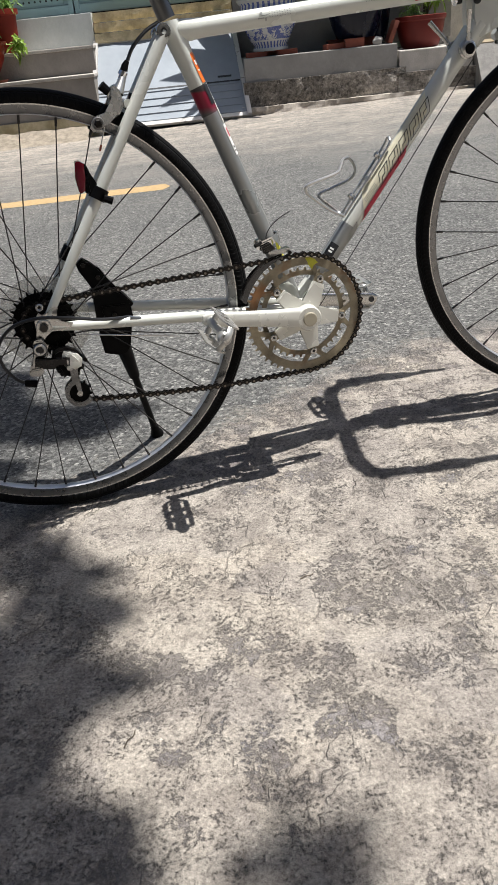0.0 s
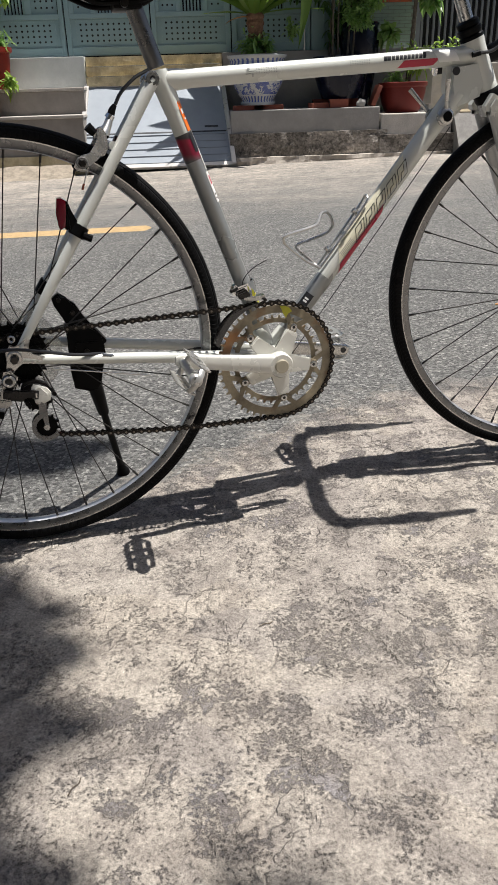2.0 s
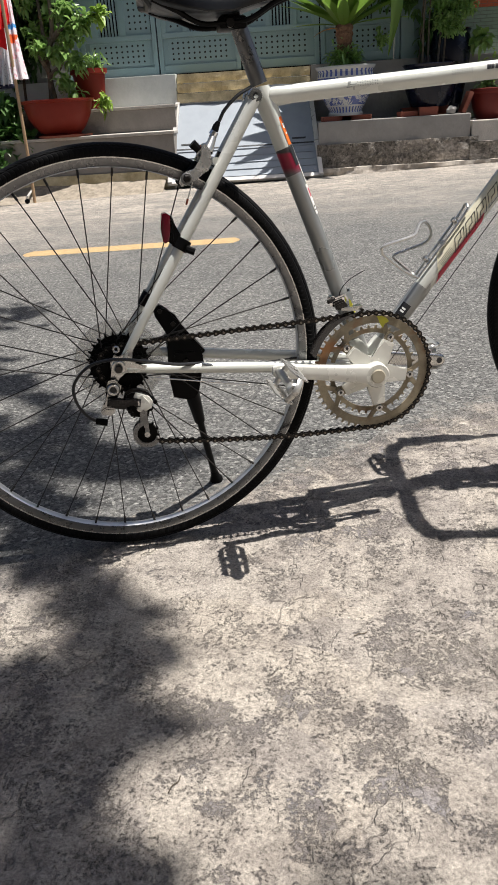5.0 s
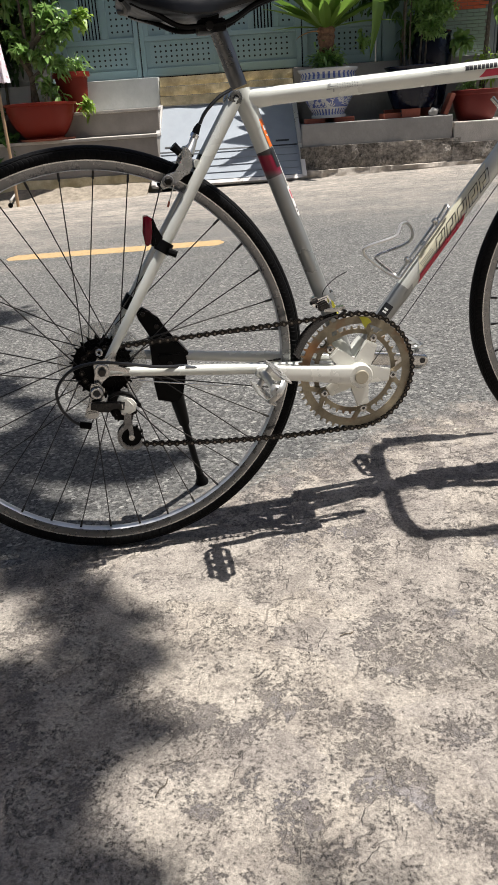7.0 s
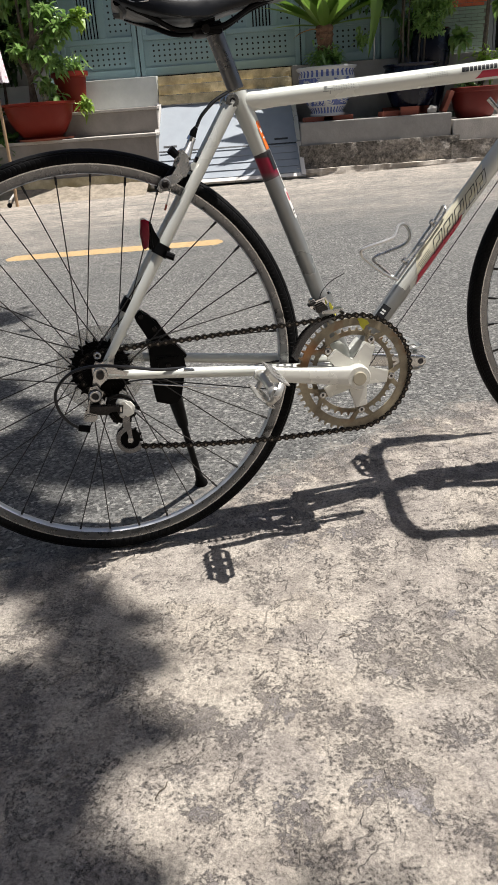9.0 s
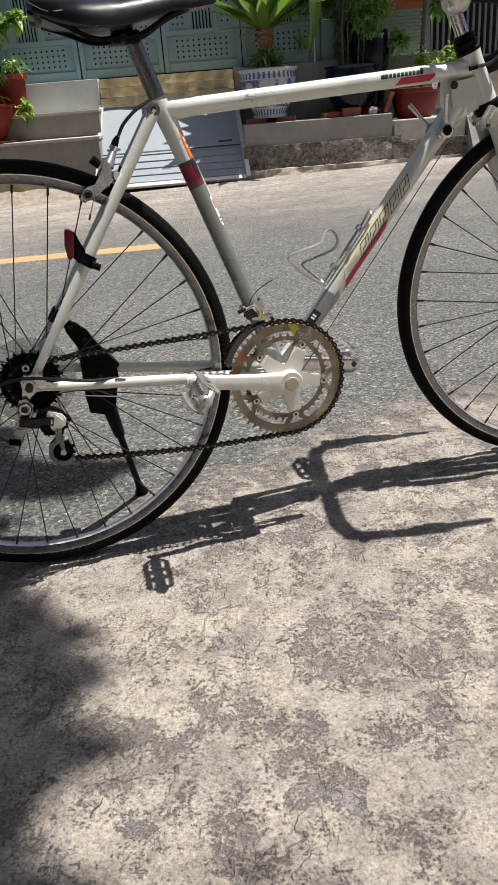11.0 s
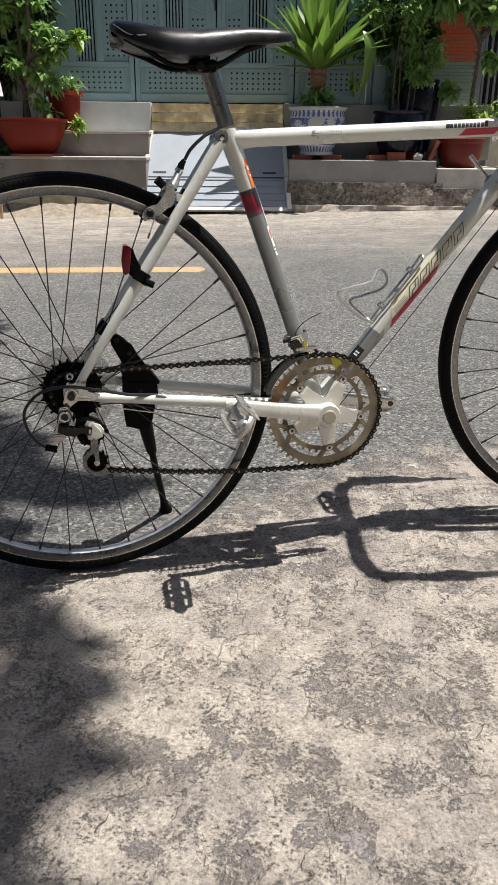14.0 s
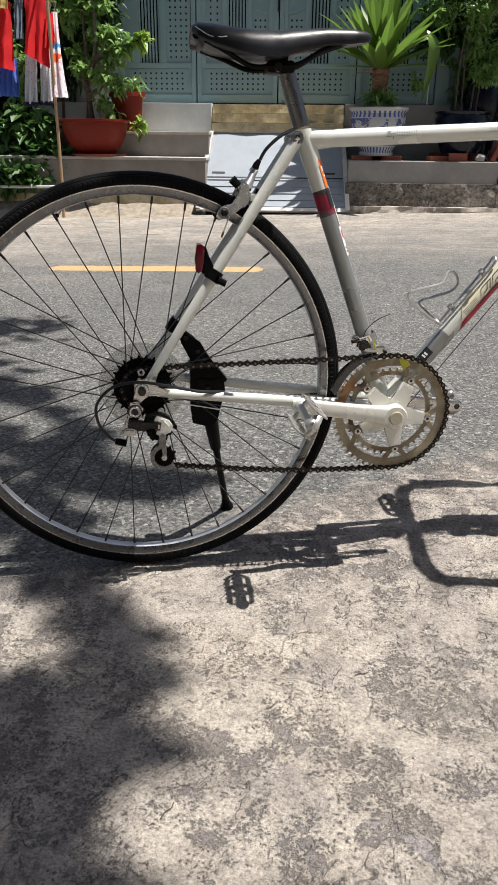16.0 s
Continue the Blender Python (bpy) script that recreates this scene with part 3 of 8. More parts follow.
# driveway of the next house
bm = bmesh.new()
prof = [(6.78, 0.05), (7.10, 0.44), (9.2, 0.44), (9.2, -0.1), (6.78, -0.1)]
ends = [[bm.verts.new((x, y, z)) for y, z in prof] for x in (2.97, 9.5)]
bm.faces.new(ends[0]), bm.faces.new(ends[1][::-1])
for k in range(5):
    bm.faces.new((ends[0][k], ends[1][k], ends[1][(k + 1) % 5], ends[0][(k + 1) % 5]))
bmesh.ops.recalc_face_normals(bm, faces=bm.faces[:])
drive = structure("driveway", bm, M_GROUT, "pale tiled driveway before the barred gate", "driveway")
tile_me = None
for i in range(14):
    for j in range(3):
        if tile_me is None:
            t = part("tile", boxed((-0.145, -0.145, 0), (0.145, 0.145, 0.012), bevel=0.004), rough_cement("drive_tile", (0.20, 0.16, 0.10), (0.36, 0.30, 0.20), 7), drive, smooth=False)
            tile_me = t.data
        else:
            t = new("tile", tile_me)
            t.parent = drive
        t.location = (3.2 + 0.3 * i, YK + 0.17 + 0.3 * j, 0.441)
structure("kerb_step", boxed((2.96, YK + 0.90, 0.43), (9.5, 9.0, 0.92), bevel=0.01), M_LEDGE, "pale cement plinth under the barred gate", "wall")

# two steps left of the ramp and the pale wall under the gate
structure("kerb_base_left", rough_block((-9, YK - 0.03, -0.25), (-0.80, 7.7, 0.16), 0.016, 0.05, 9), M_FOOTING, "yellowish rough footing under the steps", "kerb")
# added wedge, tilted so the sun brightens the foot of the steps
bm = bmesh.new()
prev = None
for k in range(181):
    x = -4.5 + 3.58 * k / 180
    row = []
    for q in range(9):
        t = q / 8
        y = 6.74 + 0.35 * t + 0.03 * noise.noise((x * 3, q * 0.2, 2)) * (1 - t)
        z = gz(x) - 0.012 + t ** 1.25 * (0.095 - gz(x)) + (0.02 * noise.noise((x * 5, y * 5, 4)) + 0.010 * noise.noise((x * 17, y * 17, 6))) * t
        row.append(bm.verts.new((x, y, z)))
    row.append(bm.verts.new((x, 7.09, -0.3)))
    if prev:
        for q in range(9):
            bm.faces.new((prev[q], row[q], row[q + 1], prev[q + 1]))
    prev = row
structure("sun_catching_slope", bm, rough_cement("loose_sand", (0.17, 0.145, 0.11), (0.37, 0.315, 0.25), 16), "sandy slope added along the foot of the steps to catch the sun", "kerb", True)
# riser shade and tread sunlight are part of the step colours
structure("step_lower", boxed((-9, YK, 0.14), (-0.80, 7.9, 0.505), bevel=0.006), M_STEPSHADE, "grey cement step with shade in its riser colour", "step")
structure("step_lower_tread", boxed((-9, YK - 0.02, 0.505), (-0.79, 7.45, 0.535), bevel=0.006), M_STEPLIT, "worn step tread, coloured paler for sunlight", "step")
structure("step_upper", boxed((-9, YK + 0.30, 0.535), (-0.80, 7.9, 0.755), bevel=0.006), M_STEPSHADE, "grey cement step with shade in its riser colour", "step")
structure("step_upper_tread", boxed((-9, YK + 0.28, 0.755), (-0.79, 7.8, 0.785), bevel=0.006), M_STEPLIT, "worn step tread, coloured paler for sunlight", "step")
structure("wall_under_gate", boxed((-9, 7.68, 0.785), (-0.80, 8.3, 1.075), bevel=0.004), M_WHITEWALL, "pale painted wall under the gate", "wall")
structure("wall_under_gate_right", boxed((0.64, 7.70, 0.525), (2.9, 8.3, 1.075), bevel=0.004), M_KERB, "grey cement wall under the gate", "wall")
structure("core_under_gate", boxed((-0.80, 7.72, -0.1), (0.64, 8.3, 0.79)), M_KERB, "grey cement under the doorway", "wall")

# stone slabs at the head of the ramp
stones = thing("stone_threshold", "stack of three yellowish stone slabs at the gate", "step", kind="structure")
rng = random.Random(3)
for k in range(3):
    z = 0.79 + 0.095 * k
    bm = rough_block((-0.79, 7.62 + 0.05 * k, z), (0.63, 8.25, z + 0.088), 0.012, 0.03, 20 + k)
    part("slab", bm, M_STONE, stones, smooth=False)

# steel ramp in two hinged leaves
ramp = thing("steel_ramp", "grey steel wheel ramp leading from the street to the gate", "ramp")
foot, head = Vector((0, 6.96, 0.03)), Vector((0, 7.66, 0.80))
run = (head - foot)
m_ramp = Matrix.Translation(foot) @ Matrix.Rotation(math.atan2(run.z, run.y), 4, "X")
L = run.length
# the sheet narrows a little towards the gate
def ramp_x(s, v):
    a = -0.865 + 0.075 * v / L
    b = 0.69 - 0.065 * v / L
    return a + (b - a) * s
hinge = L * 0.40
for v0, v1, name in ((0.02, hinge - 0.006, "lower_leaf"), (hinge + 0.006, L, "upper_leaf")):
    out = [(ramp_x(0, v0), v0), (ramp_x(1, v0), v0), (ramp_x(1, v1), v1), (ramp_x(0, v1), v1)]
    part(name, slabbed(out, 0.006, m_ramp), M_STEEL, ramp, smooth=False)
for s, name in ((0.0, "side_rail"), (1.0, "side_rail")):
    bm = bmesh.new()
    for v0, v1 in ((0, hinge - 0.004), (hinge + 0.004, L)):
        w = 0.022
        out = [(ramp_x(s, v0) - w, v0), (ramp_x(s, v0) + w, v0), (ramp_x(s, v1) + w, v1), (ramp_x(s, v1) - w, v1)]
        slab(bm, out, 0.05, m_ramp @ Matrix.Translation((0, 0, 0.006)))
    part(name, bm, M_PIPE, ramp, smooth=False)
nrib = 5
for k in range(nrib):
    v = 0.05 + (hinge - 0.08) * k / (nrib - 1)
    bm = slabbed([(ramp_x(0.03, v), v - 0.006), (ramp_x(0.97, v), v - 0.006), (ramp_x(0.97, v), v + 0.006), (ramp_x(0.03, v), v + 0.006)], 0.012, m_ramp @ Matrix.Translation((0, 0, 0.006)))
    part("rib", bm, M_STEEL, ramp, smooth=False)
part("hinge", slabbed([(ramp_x(0.02, hinge), hinge - 0.008), (ramp_x(0.98, hinge), hinge - 0.008), (ramp_x(0.98, hinge), hinge + 0.008), (ramp_x(0.02, hinge), hinge + 0.008)], 0.01, m_ramp), M_BLACKIRON, ramp, smooth=False)
part("top_rail", slabbed([(ramp_x(0, L), L - 0.03), (ramp_x(1, L), L - 0.03), (ramp_x(1, L), L + 0.01), (ramp_x(0, L), L + 0.01)], 0.03, m_ramp), M_PIPE, ramp, smooth=False)
part("foot_bar", slabbed([(ramp_x(0, 0) - 0.02, -0.01), (ramp_x(1, 0) + 0.02, -0.01), (ramp_x(1, 0) + 0.02, 0.03), (ramp_x(0, 0) - 0.02, 0.03)], 0.035, m_ramp), M_PIPE, ramp, smooth=False)
for s in (0.1, 0.88):
    v = hinge + 0.06
    part("handle_slot", slabbed([(ramp_x(s, v) - 0.07, v - 0.01), (ramp_x(s, v) + 0.07, v - 0.01), (ramp_x(s, v) + 0.07, v + 0.01), (ramp_x(s, v) - 0.07, v + 0.01)], 0.003, m_ramp @ Matrix.Translation((0, 0, 0.006))), M_BLACKIRON, ramp, smooth=False)
for s in (0.03, 0.97):
    for v in (0.1, L - 0.1):
        x = ramp_x(s, v)
        top = m_ramp @ Vector((x, v, -0.006))
        if v < L / 2:
            part("leg", boxed((x - 0.015, top.y - 0.015, gz(x)), (x + 0.015, top.y + 0.015, top.z)), M_PIPE, ramp, smooth=False)

# ---- metal gate: four leaves with slots, sheets of small holes and an arch in the middle pair ----
Z0, Z1 = 1.085, 2.62
# added backing: its near-black colour is the dark seen through the slots
structure("gate_gap_backing", boxed((-1.95, YG + 0.09, 1.075), (1.75, YG + 0.13, 2.75)), M_GAPSHADE, "added near-black sheet standing in for the dark behind the gate", "wall")
structure("wall_above_gate", boxed((-9, 7.9, 2.66), (2.9, 8.3, 3.6)), M_WHITEWALL, "pale painted house wall above the gate", "wall")
structure("wall_left", boxed((-9, 7.86, 1.075), (-1.98, 8.3, 2.66)), M_KERB, "grey wall beside the gate", "wall")
structure("gate_post", boxed((-1.97, 7.84, 1.075), (-1.83, 8.1, 2.66), bevel=0.008), M_GATE, "grey painted gate post", "post")
structure("gate_post", boxed((1.60, 7.84, 1.075), (1.74, 8.1, 2.66), bevel=0.008), M_GATE, "grey painted gate post", "post")


def face(x, y, z, turn=0.0):
    return Matrix.Translation((x, y, z)) @ Matrix.Rotation(radians(90), 4, "X") @ Matrix.Rotation(radians(turn), 4, "Z")


# flat discs on the sheet; the shade inside each hole is their colour
def holes(bm, x0, x1, z0, z1, step=0.058, r=0.0115):
    nx, nz = max(1, round((x1 - x0) / step)), max(1, round((z1 - z0) / step))
    for i in range(nx):
        for k in range(nz):
            x, z = x0 + (i + 0.5) * (x1 - x0) / nx, z0 + (k + 0.5) * (z1 - z0) / nz
            vs = [bm.verts.new((x + r * math.cos(a), -0.0015, z + r * math.sin(a))) for a in (math.pi * q / 3 for q in range(6))]
            bm.faces.new(vs)


def gate_leaf(x0, x1, slot_at, sheets, seam=None):
    """One leaf; slot_at and sheets: stretches of its width for the slots and the upper sheets of holes; seam: x of the arch's middle."""
    g = thing("gate_leaf", "grey painted steel gate leaf with slots and perforated sheets", "gate", Matrix.Translation((0, YG, 0)), "leaves of the gate")
    w = 0.05
    g_lo, g_hi = x0 + 0.006, x1 - 0.006
    for a, b in ((g_lo, g_lo + w), (g_hi - w, g_hi)):
        part("stile", boxed((a, -0.012, Z0), (b, 0.045, Z1), bevel=0.006), M_GATE, g, smooth=False)
    for za, zb in ((Z0, Z0 + 0.085), (1.43, 1.48), (Z1 - 0.07, Z1)):
        part("rail", boxed((g_lo + w, -0.010, za), (g_hi - w, 0.043, zb), bevel=0.005), M_GATE, g, smooth=False)
    lo, hi = g_lo + w, g_hi - w
    # lower sheet in its beaded frame
    part("lower_sheet", boxed((lo, 0.012, Z0 + 0.085), (hi, 0.022, 1.43)), M_GATE, g, smooth=False)
    a, b, c, d = lo + 0.045, hi - 0.045, 1.172, 1.425
    for bead in (((a, 0.004, c), (b, 0.013, c + 0.012)), ((a, 0.004, d - 0.012), (b, 0.013, d)), ((a, 0.0045, c + 0.012), (a + 0.012, 0.013, d - 0.012)), ((b - 0.012, 0.0045, c + 0.012), (b, 0.013, d - 0.012))):
        part("bead", boxed(*bead), M_GATE, g, smooth=False)

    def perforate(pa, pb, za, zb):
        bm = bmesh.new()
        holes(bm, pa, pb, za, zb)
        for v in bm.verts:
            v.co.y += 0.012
        part("painted_holes", bm, M_GAPSHADE, g, smooth=False)["kind"] = "stuff"

    perforate(lo + 0.075, hi - 0.075, Z0 + 0.115, 1.405)
    # upper half
    top = Z1 - 0.07
    spans = [slot_at]
    for pa, pb in sheets:
        part("upper_sheet", boxed((pa, 0.012, 1.48), (pb, 0.022, top)), M_GATE, g, smooth=False)
        arched = seam is not None and min(abs(pa - seam), abs(pb - seam)) < 0.15
        perforate(pa + 0.015, pb - 0.015, 1.51, 1.92 if arched else top - 0.03)
        spans.append((pa, pb))
        if arched:
            r0, zc = 0.65, 2.585
            xs = [pa + (pb - pa) * k / 10 for k in range(11)]
            for name, r_lo, r_hi, y in (("arch", r0, r0 - 0.022, -0.004), ("arch_bead", r0 - 0.070, r0 - 0.082, 0.002)):
                outl = [(x, zc - math.sqrt(r_lo ** 2 - (x - seam) ** 2)) for x in xs] + [(x, zc - math.sqrt(r_hi ** 2 - (x - seam) ** 2)) for x in xs[::-1]]
                part(name, slabbed(outl, 0.014, face(0, y + 0.007, 0), 0.002), M_GATE, g, smooth=False)
            outl = [(x, zc - math.sqrt((r0 - 0.024) ** 2 - (x - seam) ** 2)) for x in xs] + [(pb, top), (pa, top)]
            part("arch_panel", slabbed(outl, 0.006, face(0, 0.009, 0)), M_GATE, g, smooth=False)
    sa, sb = slot_at
    nb = 6
    for k in range(nb + 1):
        x = sa + (sb - sa) * k / nb
        part("bar", boxed((x - 0.010, 0.004, 1.48), (x + 0.010, 0.03, top), bevel=0.003), M_GATE, g, smooth=False)
    edge = lo
    for a, b in sorted([(p - (0.010 if (p, q) == slot_at else 0), q + (0.010 if (p, q) == slot_at else 0)) for p, q in spans]) + [(hi, hi)]:
        if a - edge > 0.012:
            part("mullion", boxed((edge, -0.008, 1.48), (a, 0.04, top), bevel=0.004), M_GATE, g, smooth=False)
        edge = b
    return g


SEAM = -0.094
gate_leaf(-1.83, -0.985, (-1.60, -1.39), [(-1.31, -1.05)])
left_leaf = gate_leaf(-0.985, SEAM, (-0.643, -0.440), [(-0.880, -0.705), (-0.387, -0.203)], SEAM)
gate_leaf(SEAM, 0.75, (0.239, 0.451), [(0.001, 0.183), (0.510, 0.668)], SEAM)
gate_leaf(0.75, 1.60, (1.10, 1.31), [(0.83, 1.03), (1.38, 1.53)])
part("pull_handle", boxed((SEAM - 0.018, -0.04, 1.97), (SEAM - 0.006, -0.012, 2.14), bevel=0.004), M_BLACKIRON, left_leaf)

structure("wall_corner", boxed((1.74, 7.9, 1.075), (2.24, 8.3, 3.2)), M_GATE, "grey painted wall between the two gates", "wall")

# ---- next house: tiled pier and barred gate ----
pier = structure("tiled_pier", boxed((2.22, 7.83, 0.45), (2.72, 8.3, 3.2)), M_GROUT, "wall pier clad in small red and green tiles", "wall")
me_red = me_green = None
rng = random.Random(5)
for j in range(46):
    z = 0.47 + 0.0335 * j
    for i in range(4):
        red = z > 1.50
        me = me_red if red else me_green
        if me is None:
            t = part("tile", boxed((0, -0.006, 0), (0.122, 0, 0.0295), bevel=0.002), M_REDTILE if red else M_GREENTILE, pier, smooth=False)
            if red:
                me_red = t.data
            else:
                me_green = t.data
        else:
            t = new("tile", me)
            t.parent = pier
        t.location = (2.222 + 0.125 * i - (0.06 if j % 2 and i else 0.0), 7.83 + rng.uniform(-0.002, 0.001), z)
structure("wall_far_right", boxed((2.72, 8.45, 0.9), (9.5, 8.7, 3.6)), M_KERB, "grey wall behind the barred gate", "wall")
bg = thing("barred_gate", "dark grey gate of upright steel bars", "gate", Matrix.Translation((0, 8.12, 0)))
M_BARGATE = plain("bar_gate_paint", (0.15, 0.165, 0.175), 0.45, 0, 0.1, 9)
part("bottom_rail", boxed((2.74, -0.02, 0.96), (5.6, 0.03, 1.03), bevel=0.006), M_BARGATE, bg, smooth=False)
part("top_rail", boxed((2.74, -0.02, 2.9), (5.6, 0.03, 2.97), bevel=0.006), M_BARGATE, bg, smooth=False)
bar_me = None
for k in range(42):
    x = 2.86 + 0.066 * k
    if bar_me is None:
        o = part("bar", boxed((-0.013, -0.013, 1.03), (0.013, 0.013, 2.9), bevel=0.003), M_BARGATE, bg, smooth=False)
        bar_me = o.data
    else:
        o = new("bar", bar_me)
        o.parent = bg
    o.location = (x, 0, 0)
# added sheet whose black replaces the dark between the bars
part("sheet", boxed((2.74, 0.06, 0.98), (5.6, 0.07, 2.95)), M_GAPSHADE, bg, "added black sheet standing in for the dark behind the bars", smooth=False)
part("stile", boxed((2.74, -0.022, 0.96), (2.84, 0.03, 2.97), bevel=0.006), M_BARGATE, bg, smooth=False)

# ---- the bicycle: x forwards along it, y away from its chain side, z up along it ----
M_PEARL = plain("pearl_white_paint", (0.615, 0.622, 0.572), 0.22, 0.1, 0.08, 25)
M_FRAMEGREY = plain("grey_anodised_tube", (0.30, 0.305, 0.295), 0.32, 0.55, 0.12, 25)
M_ALLOY = plain("dull_alloy", (0.50, 0.495, 0.48), 0.24, 0.95, 0.25, 70)
M_RIM = plain("brushed_rim", (0.21, 0.21, 0.212), 0.30, 0.95, 0.2, 120)
# paler copy of the rim alloy, carrying the inner face's sky gleam
M_BEDGLEAM = plain("rim_bed_gleam", (0.62, 0.62, 0.625), 0.40, 0.9, 0.12, 90)
M_PEDAL = plain("pale_pedal_alloy", (0.50, 0.49, 0.465), 0.32, 0.7, 0.15, 90)
M_CRANK = plain("cream_crank_paint", (0.66, 0.65, 0.595), 0.26, 0.15, 0.07, 40)
M_SPOKE = plain("dark_spoke", (0.03, 0.027, 0.024), 0.45, 0.3, 0.2, 60)
M_BLACK = plain("black_plastic", (0.003, 0.003, 0.0032), 0.42, 0, 0.2, 40, 0.0, 0.09)
M_RUBBER = plain("black_rubber", (0.003, 0.003, 0.0033), 0.55, 0, 0.25, 60, 0.15, 0.09)
M_SADDLE = plain("black_saddle_cover", (0.003, 0.003, 0.004), 0.38, 0, 0.15, 60, 0.05, 0.32)
# bluish sheen on the cover stands in for the sky's broad highlight
sat = M_SADDLE.node_tree.nodes["Principled BSDF"]
sat.inputs["Sheen Weight"].default_value, sat.inputs["Sheen Roughness"].default_value, sat.inputs["Sheen Tint"].default_value = 0.07, 0.35, (0.75, 0.87, 1.0, 1.0)
M_CHAIN = plain("oily_chain", (0.010, 0.008, 0.0065), 0.34, 0.3, 0.5, 160, 0.0, 0.35)
M_PIN = plain("worn_chain_pin", (0.16, 0.135, 0.11), 0.35, 0.7, 0.3, 160)
M_COG = plain("blackened_cog", (0.004, 0.0037, 0.0034), 0.6, 0.0, 0.2, 60, 0.0, 0.1)
M_RED = plain("red_decal", (0.42, 0.015, 0.045), 0.35, 0, 0.1, 30)
M_ORANGE = plain("orange_sticker", (0.80, 0.16, 0.02), 0.4, 0, 0.08, 60)
M_STICKER = plain("white_sticker", (0.72, 0.71, 0.68), 0.4, 0, 0.06, 60)
M_YELLOWTAG = plain("yellow_sticker", (0.50, 0.47, 0.03), 0.4, 0, 0.35, 120)
M_CREAM = plain("cream_paint", (0.70, 0.66, 0.50), 0.25, 0.0, 0.08, 25)
M_DECAL = plain("black_decal", (0.02, 0.02, 0.022), 0.35)
M_BLADE = plain("grey_fork_paint", (0.46, 0.46, 0.45), 0.25, 0.35, 0.06, 25)
M_REFLECTOR = plain("red_reflector", (0.11, 0.004, 0.012), 0.12, 0, 0.3, 80)
M_CABLE = plain("black_cable_sleeve", (0.015, 0.015, 0.016), 0.35)
M_WIRE = plain("steel_wire", (0.55, 0.54, 0.52), 0.3, 0.9)
M_CHROME = plain("chrome", (0.75, 0.75, 0.75), 0.1, 1.0, 0.05, 40)


def ring_metal():
    """Chainring alloy, dulled brown with grime and a rusty arc."""
    n = Nodes("grimy_chainring", 0.5, 0.1)
    grime = n.ramp(n.noise(28, 6, 0.65), (0.36, (0.17, 0.138, 0.090)), (0.64, (0.33, 0.28, 0.19)))
    rust = n.ramp(n.noise(11, 4), (0.58, 0.0), (0.68, 1.0))
    n.color(n.mix(rust, grime, (0.22, 0.10, 0.035)))
    return n.mat


def tape():
    n = Nodes("bar_tape", 0.66)
    n.color(n.mix(n.noise(60), (0.004, 0.004, 0.004), (0.012, 0.0118, 0.0115)))
    n.bsdf.inputs["Specular IOR Level"].default_value = 0.2
    n.bump(n.voronoi(420), 0.35, 0.001)
    return n.mat


def tread():
    """Rubber with slanting tread grooves on the crown of the tyre."""
    n = Nodes("tyre_tread", 0.58)
    xyz = n.node("ShaderNodeSeparateXYZ")
    n.put(xyz.inputs[0], n.place())
    ang = n.math("ARCTAN2", xyz.outputs[2], xyz.outputs[0])
    off = n.math("ABSOLUTE", xyz.outputs[1])
    slant = n.math("MULTIPLY", off, 1500.0)
    wave = n.math("SINE", n.math("ADD", n.math("MULTIPLY", ang, 266.0), slant))
    band = n.math("MULTIPLY", n.ramp(n.math("MULTIPLY", off, 100.0), (0.22, 0.0), (0.30, 1.0)), n.ramp(n.math("MULTIPLY", off, 100.0), (1.05, 1.0), (1.12, 0.0)))
    ring = n.ramp(n.math("ABSOLUTE", n.math("SUBTRACT", n.math("MULTIPLY", off, 100.0), 1.18)), (0.0, 1.0), (0.08, 0.0))
    n.color(n.mix(n.noise(40, 5), (0.003, 0.003, 0.0034), (0.007, 0.007, 0.0074)))
    n.bsdf.inputs["Specular IOR Level"].default_value = 0.10
    cut = n.math("MULTIPLY", n.ramp(wave, (0.55, 0.0), (0.9, 1.0)), band)
    n.bump(n.math("MULTIPLY", n.math("ADD", cut, ring), -1.0), 1.0, 0.002)
    return n.mat


M_RING, M_TAPE, M_TREAD = ring_metal(), tape(), tread()

TURN, TIP = radians(11.0), radians(2.68)
BIKE = GROUND @ Matrix.Rotation(TURN, 4, "Z") @ Matrix.Rotation(-TIP, 4, "X")
bike = thing("road_bicycle", "old pearl-white aluminium road bicycle leaning on its kickstand", "bicycle", BIKE)
HUB_Z = 0.339
AXLE_TURN = Matrix.Rotation(radians(-90), 4, "X")     # turns the lathe's z into +y

# steering: everything on the fork turns about the head tube
HEAD_T, HEAD_B = Vector((0.7912, 0, 0.7570)), Vector((0.8240, 0, 0.6740))
AXIS = (HEAD_T - HEAD_B).normalized()
STEER = Matrix.Translation(HEAD_B) @ Matrix.Rotation(radians(-11.0), 4, AXIS) @ Matrix.Translation(-HEAD_B)


def sub(name, bm, mat, parent, label="", m=None, smooth=True):
    if m is not None:
        bm.transform(m)
    return part(name, bm, mat, parent, label, smooth)


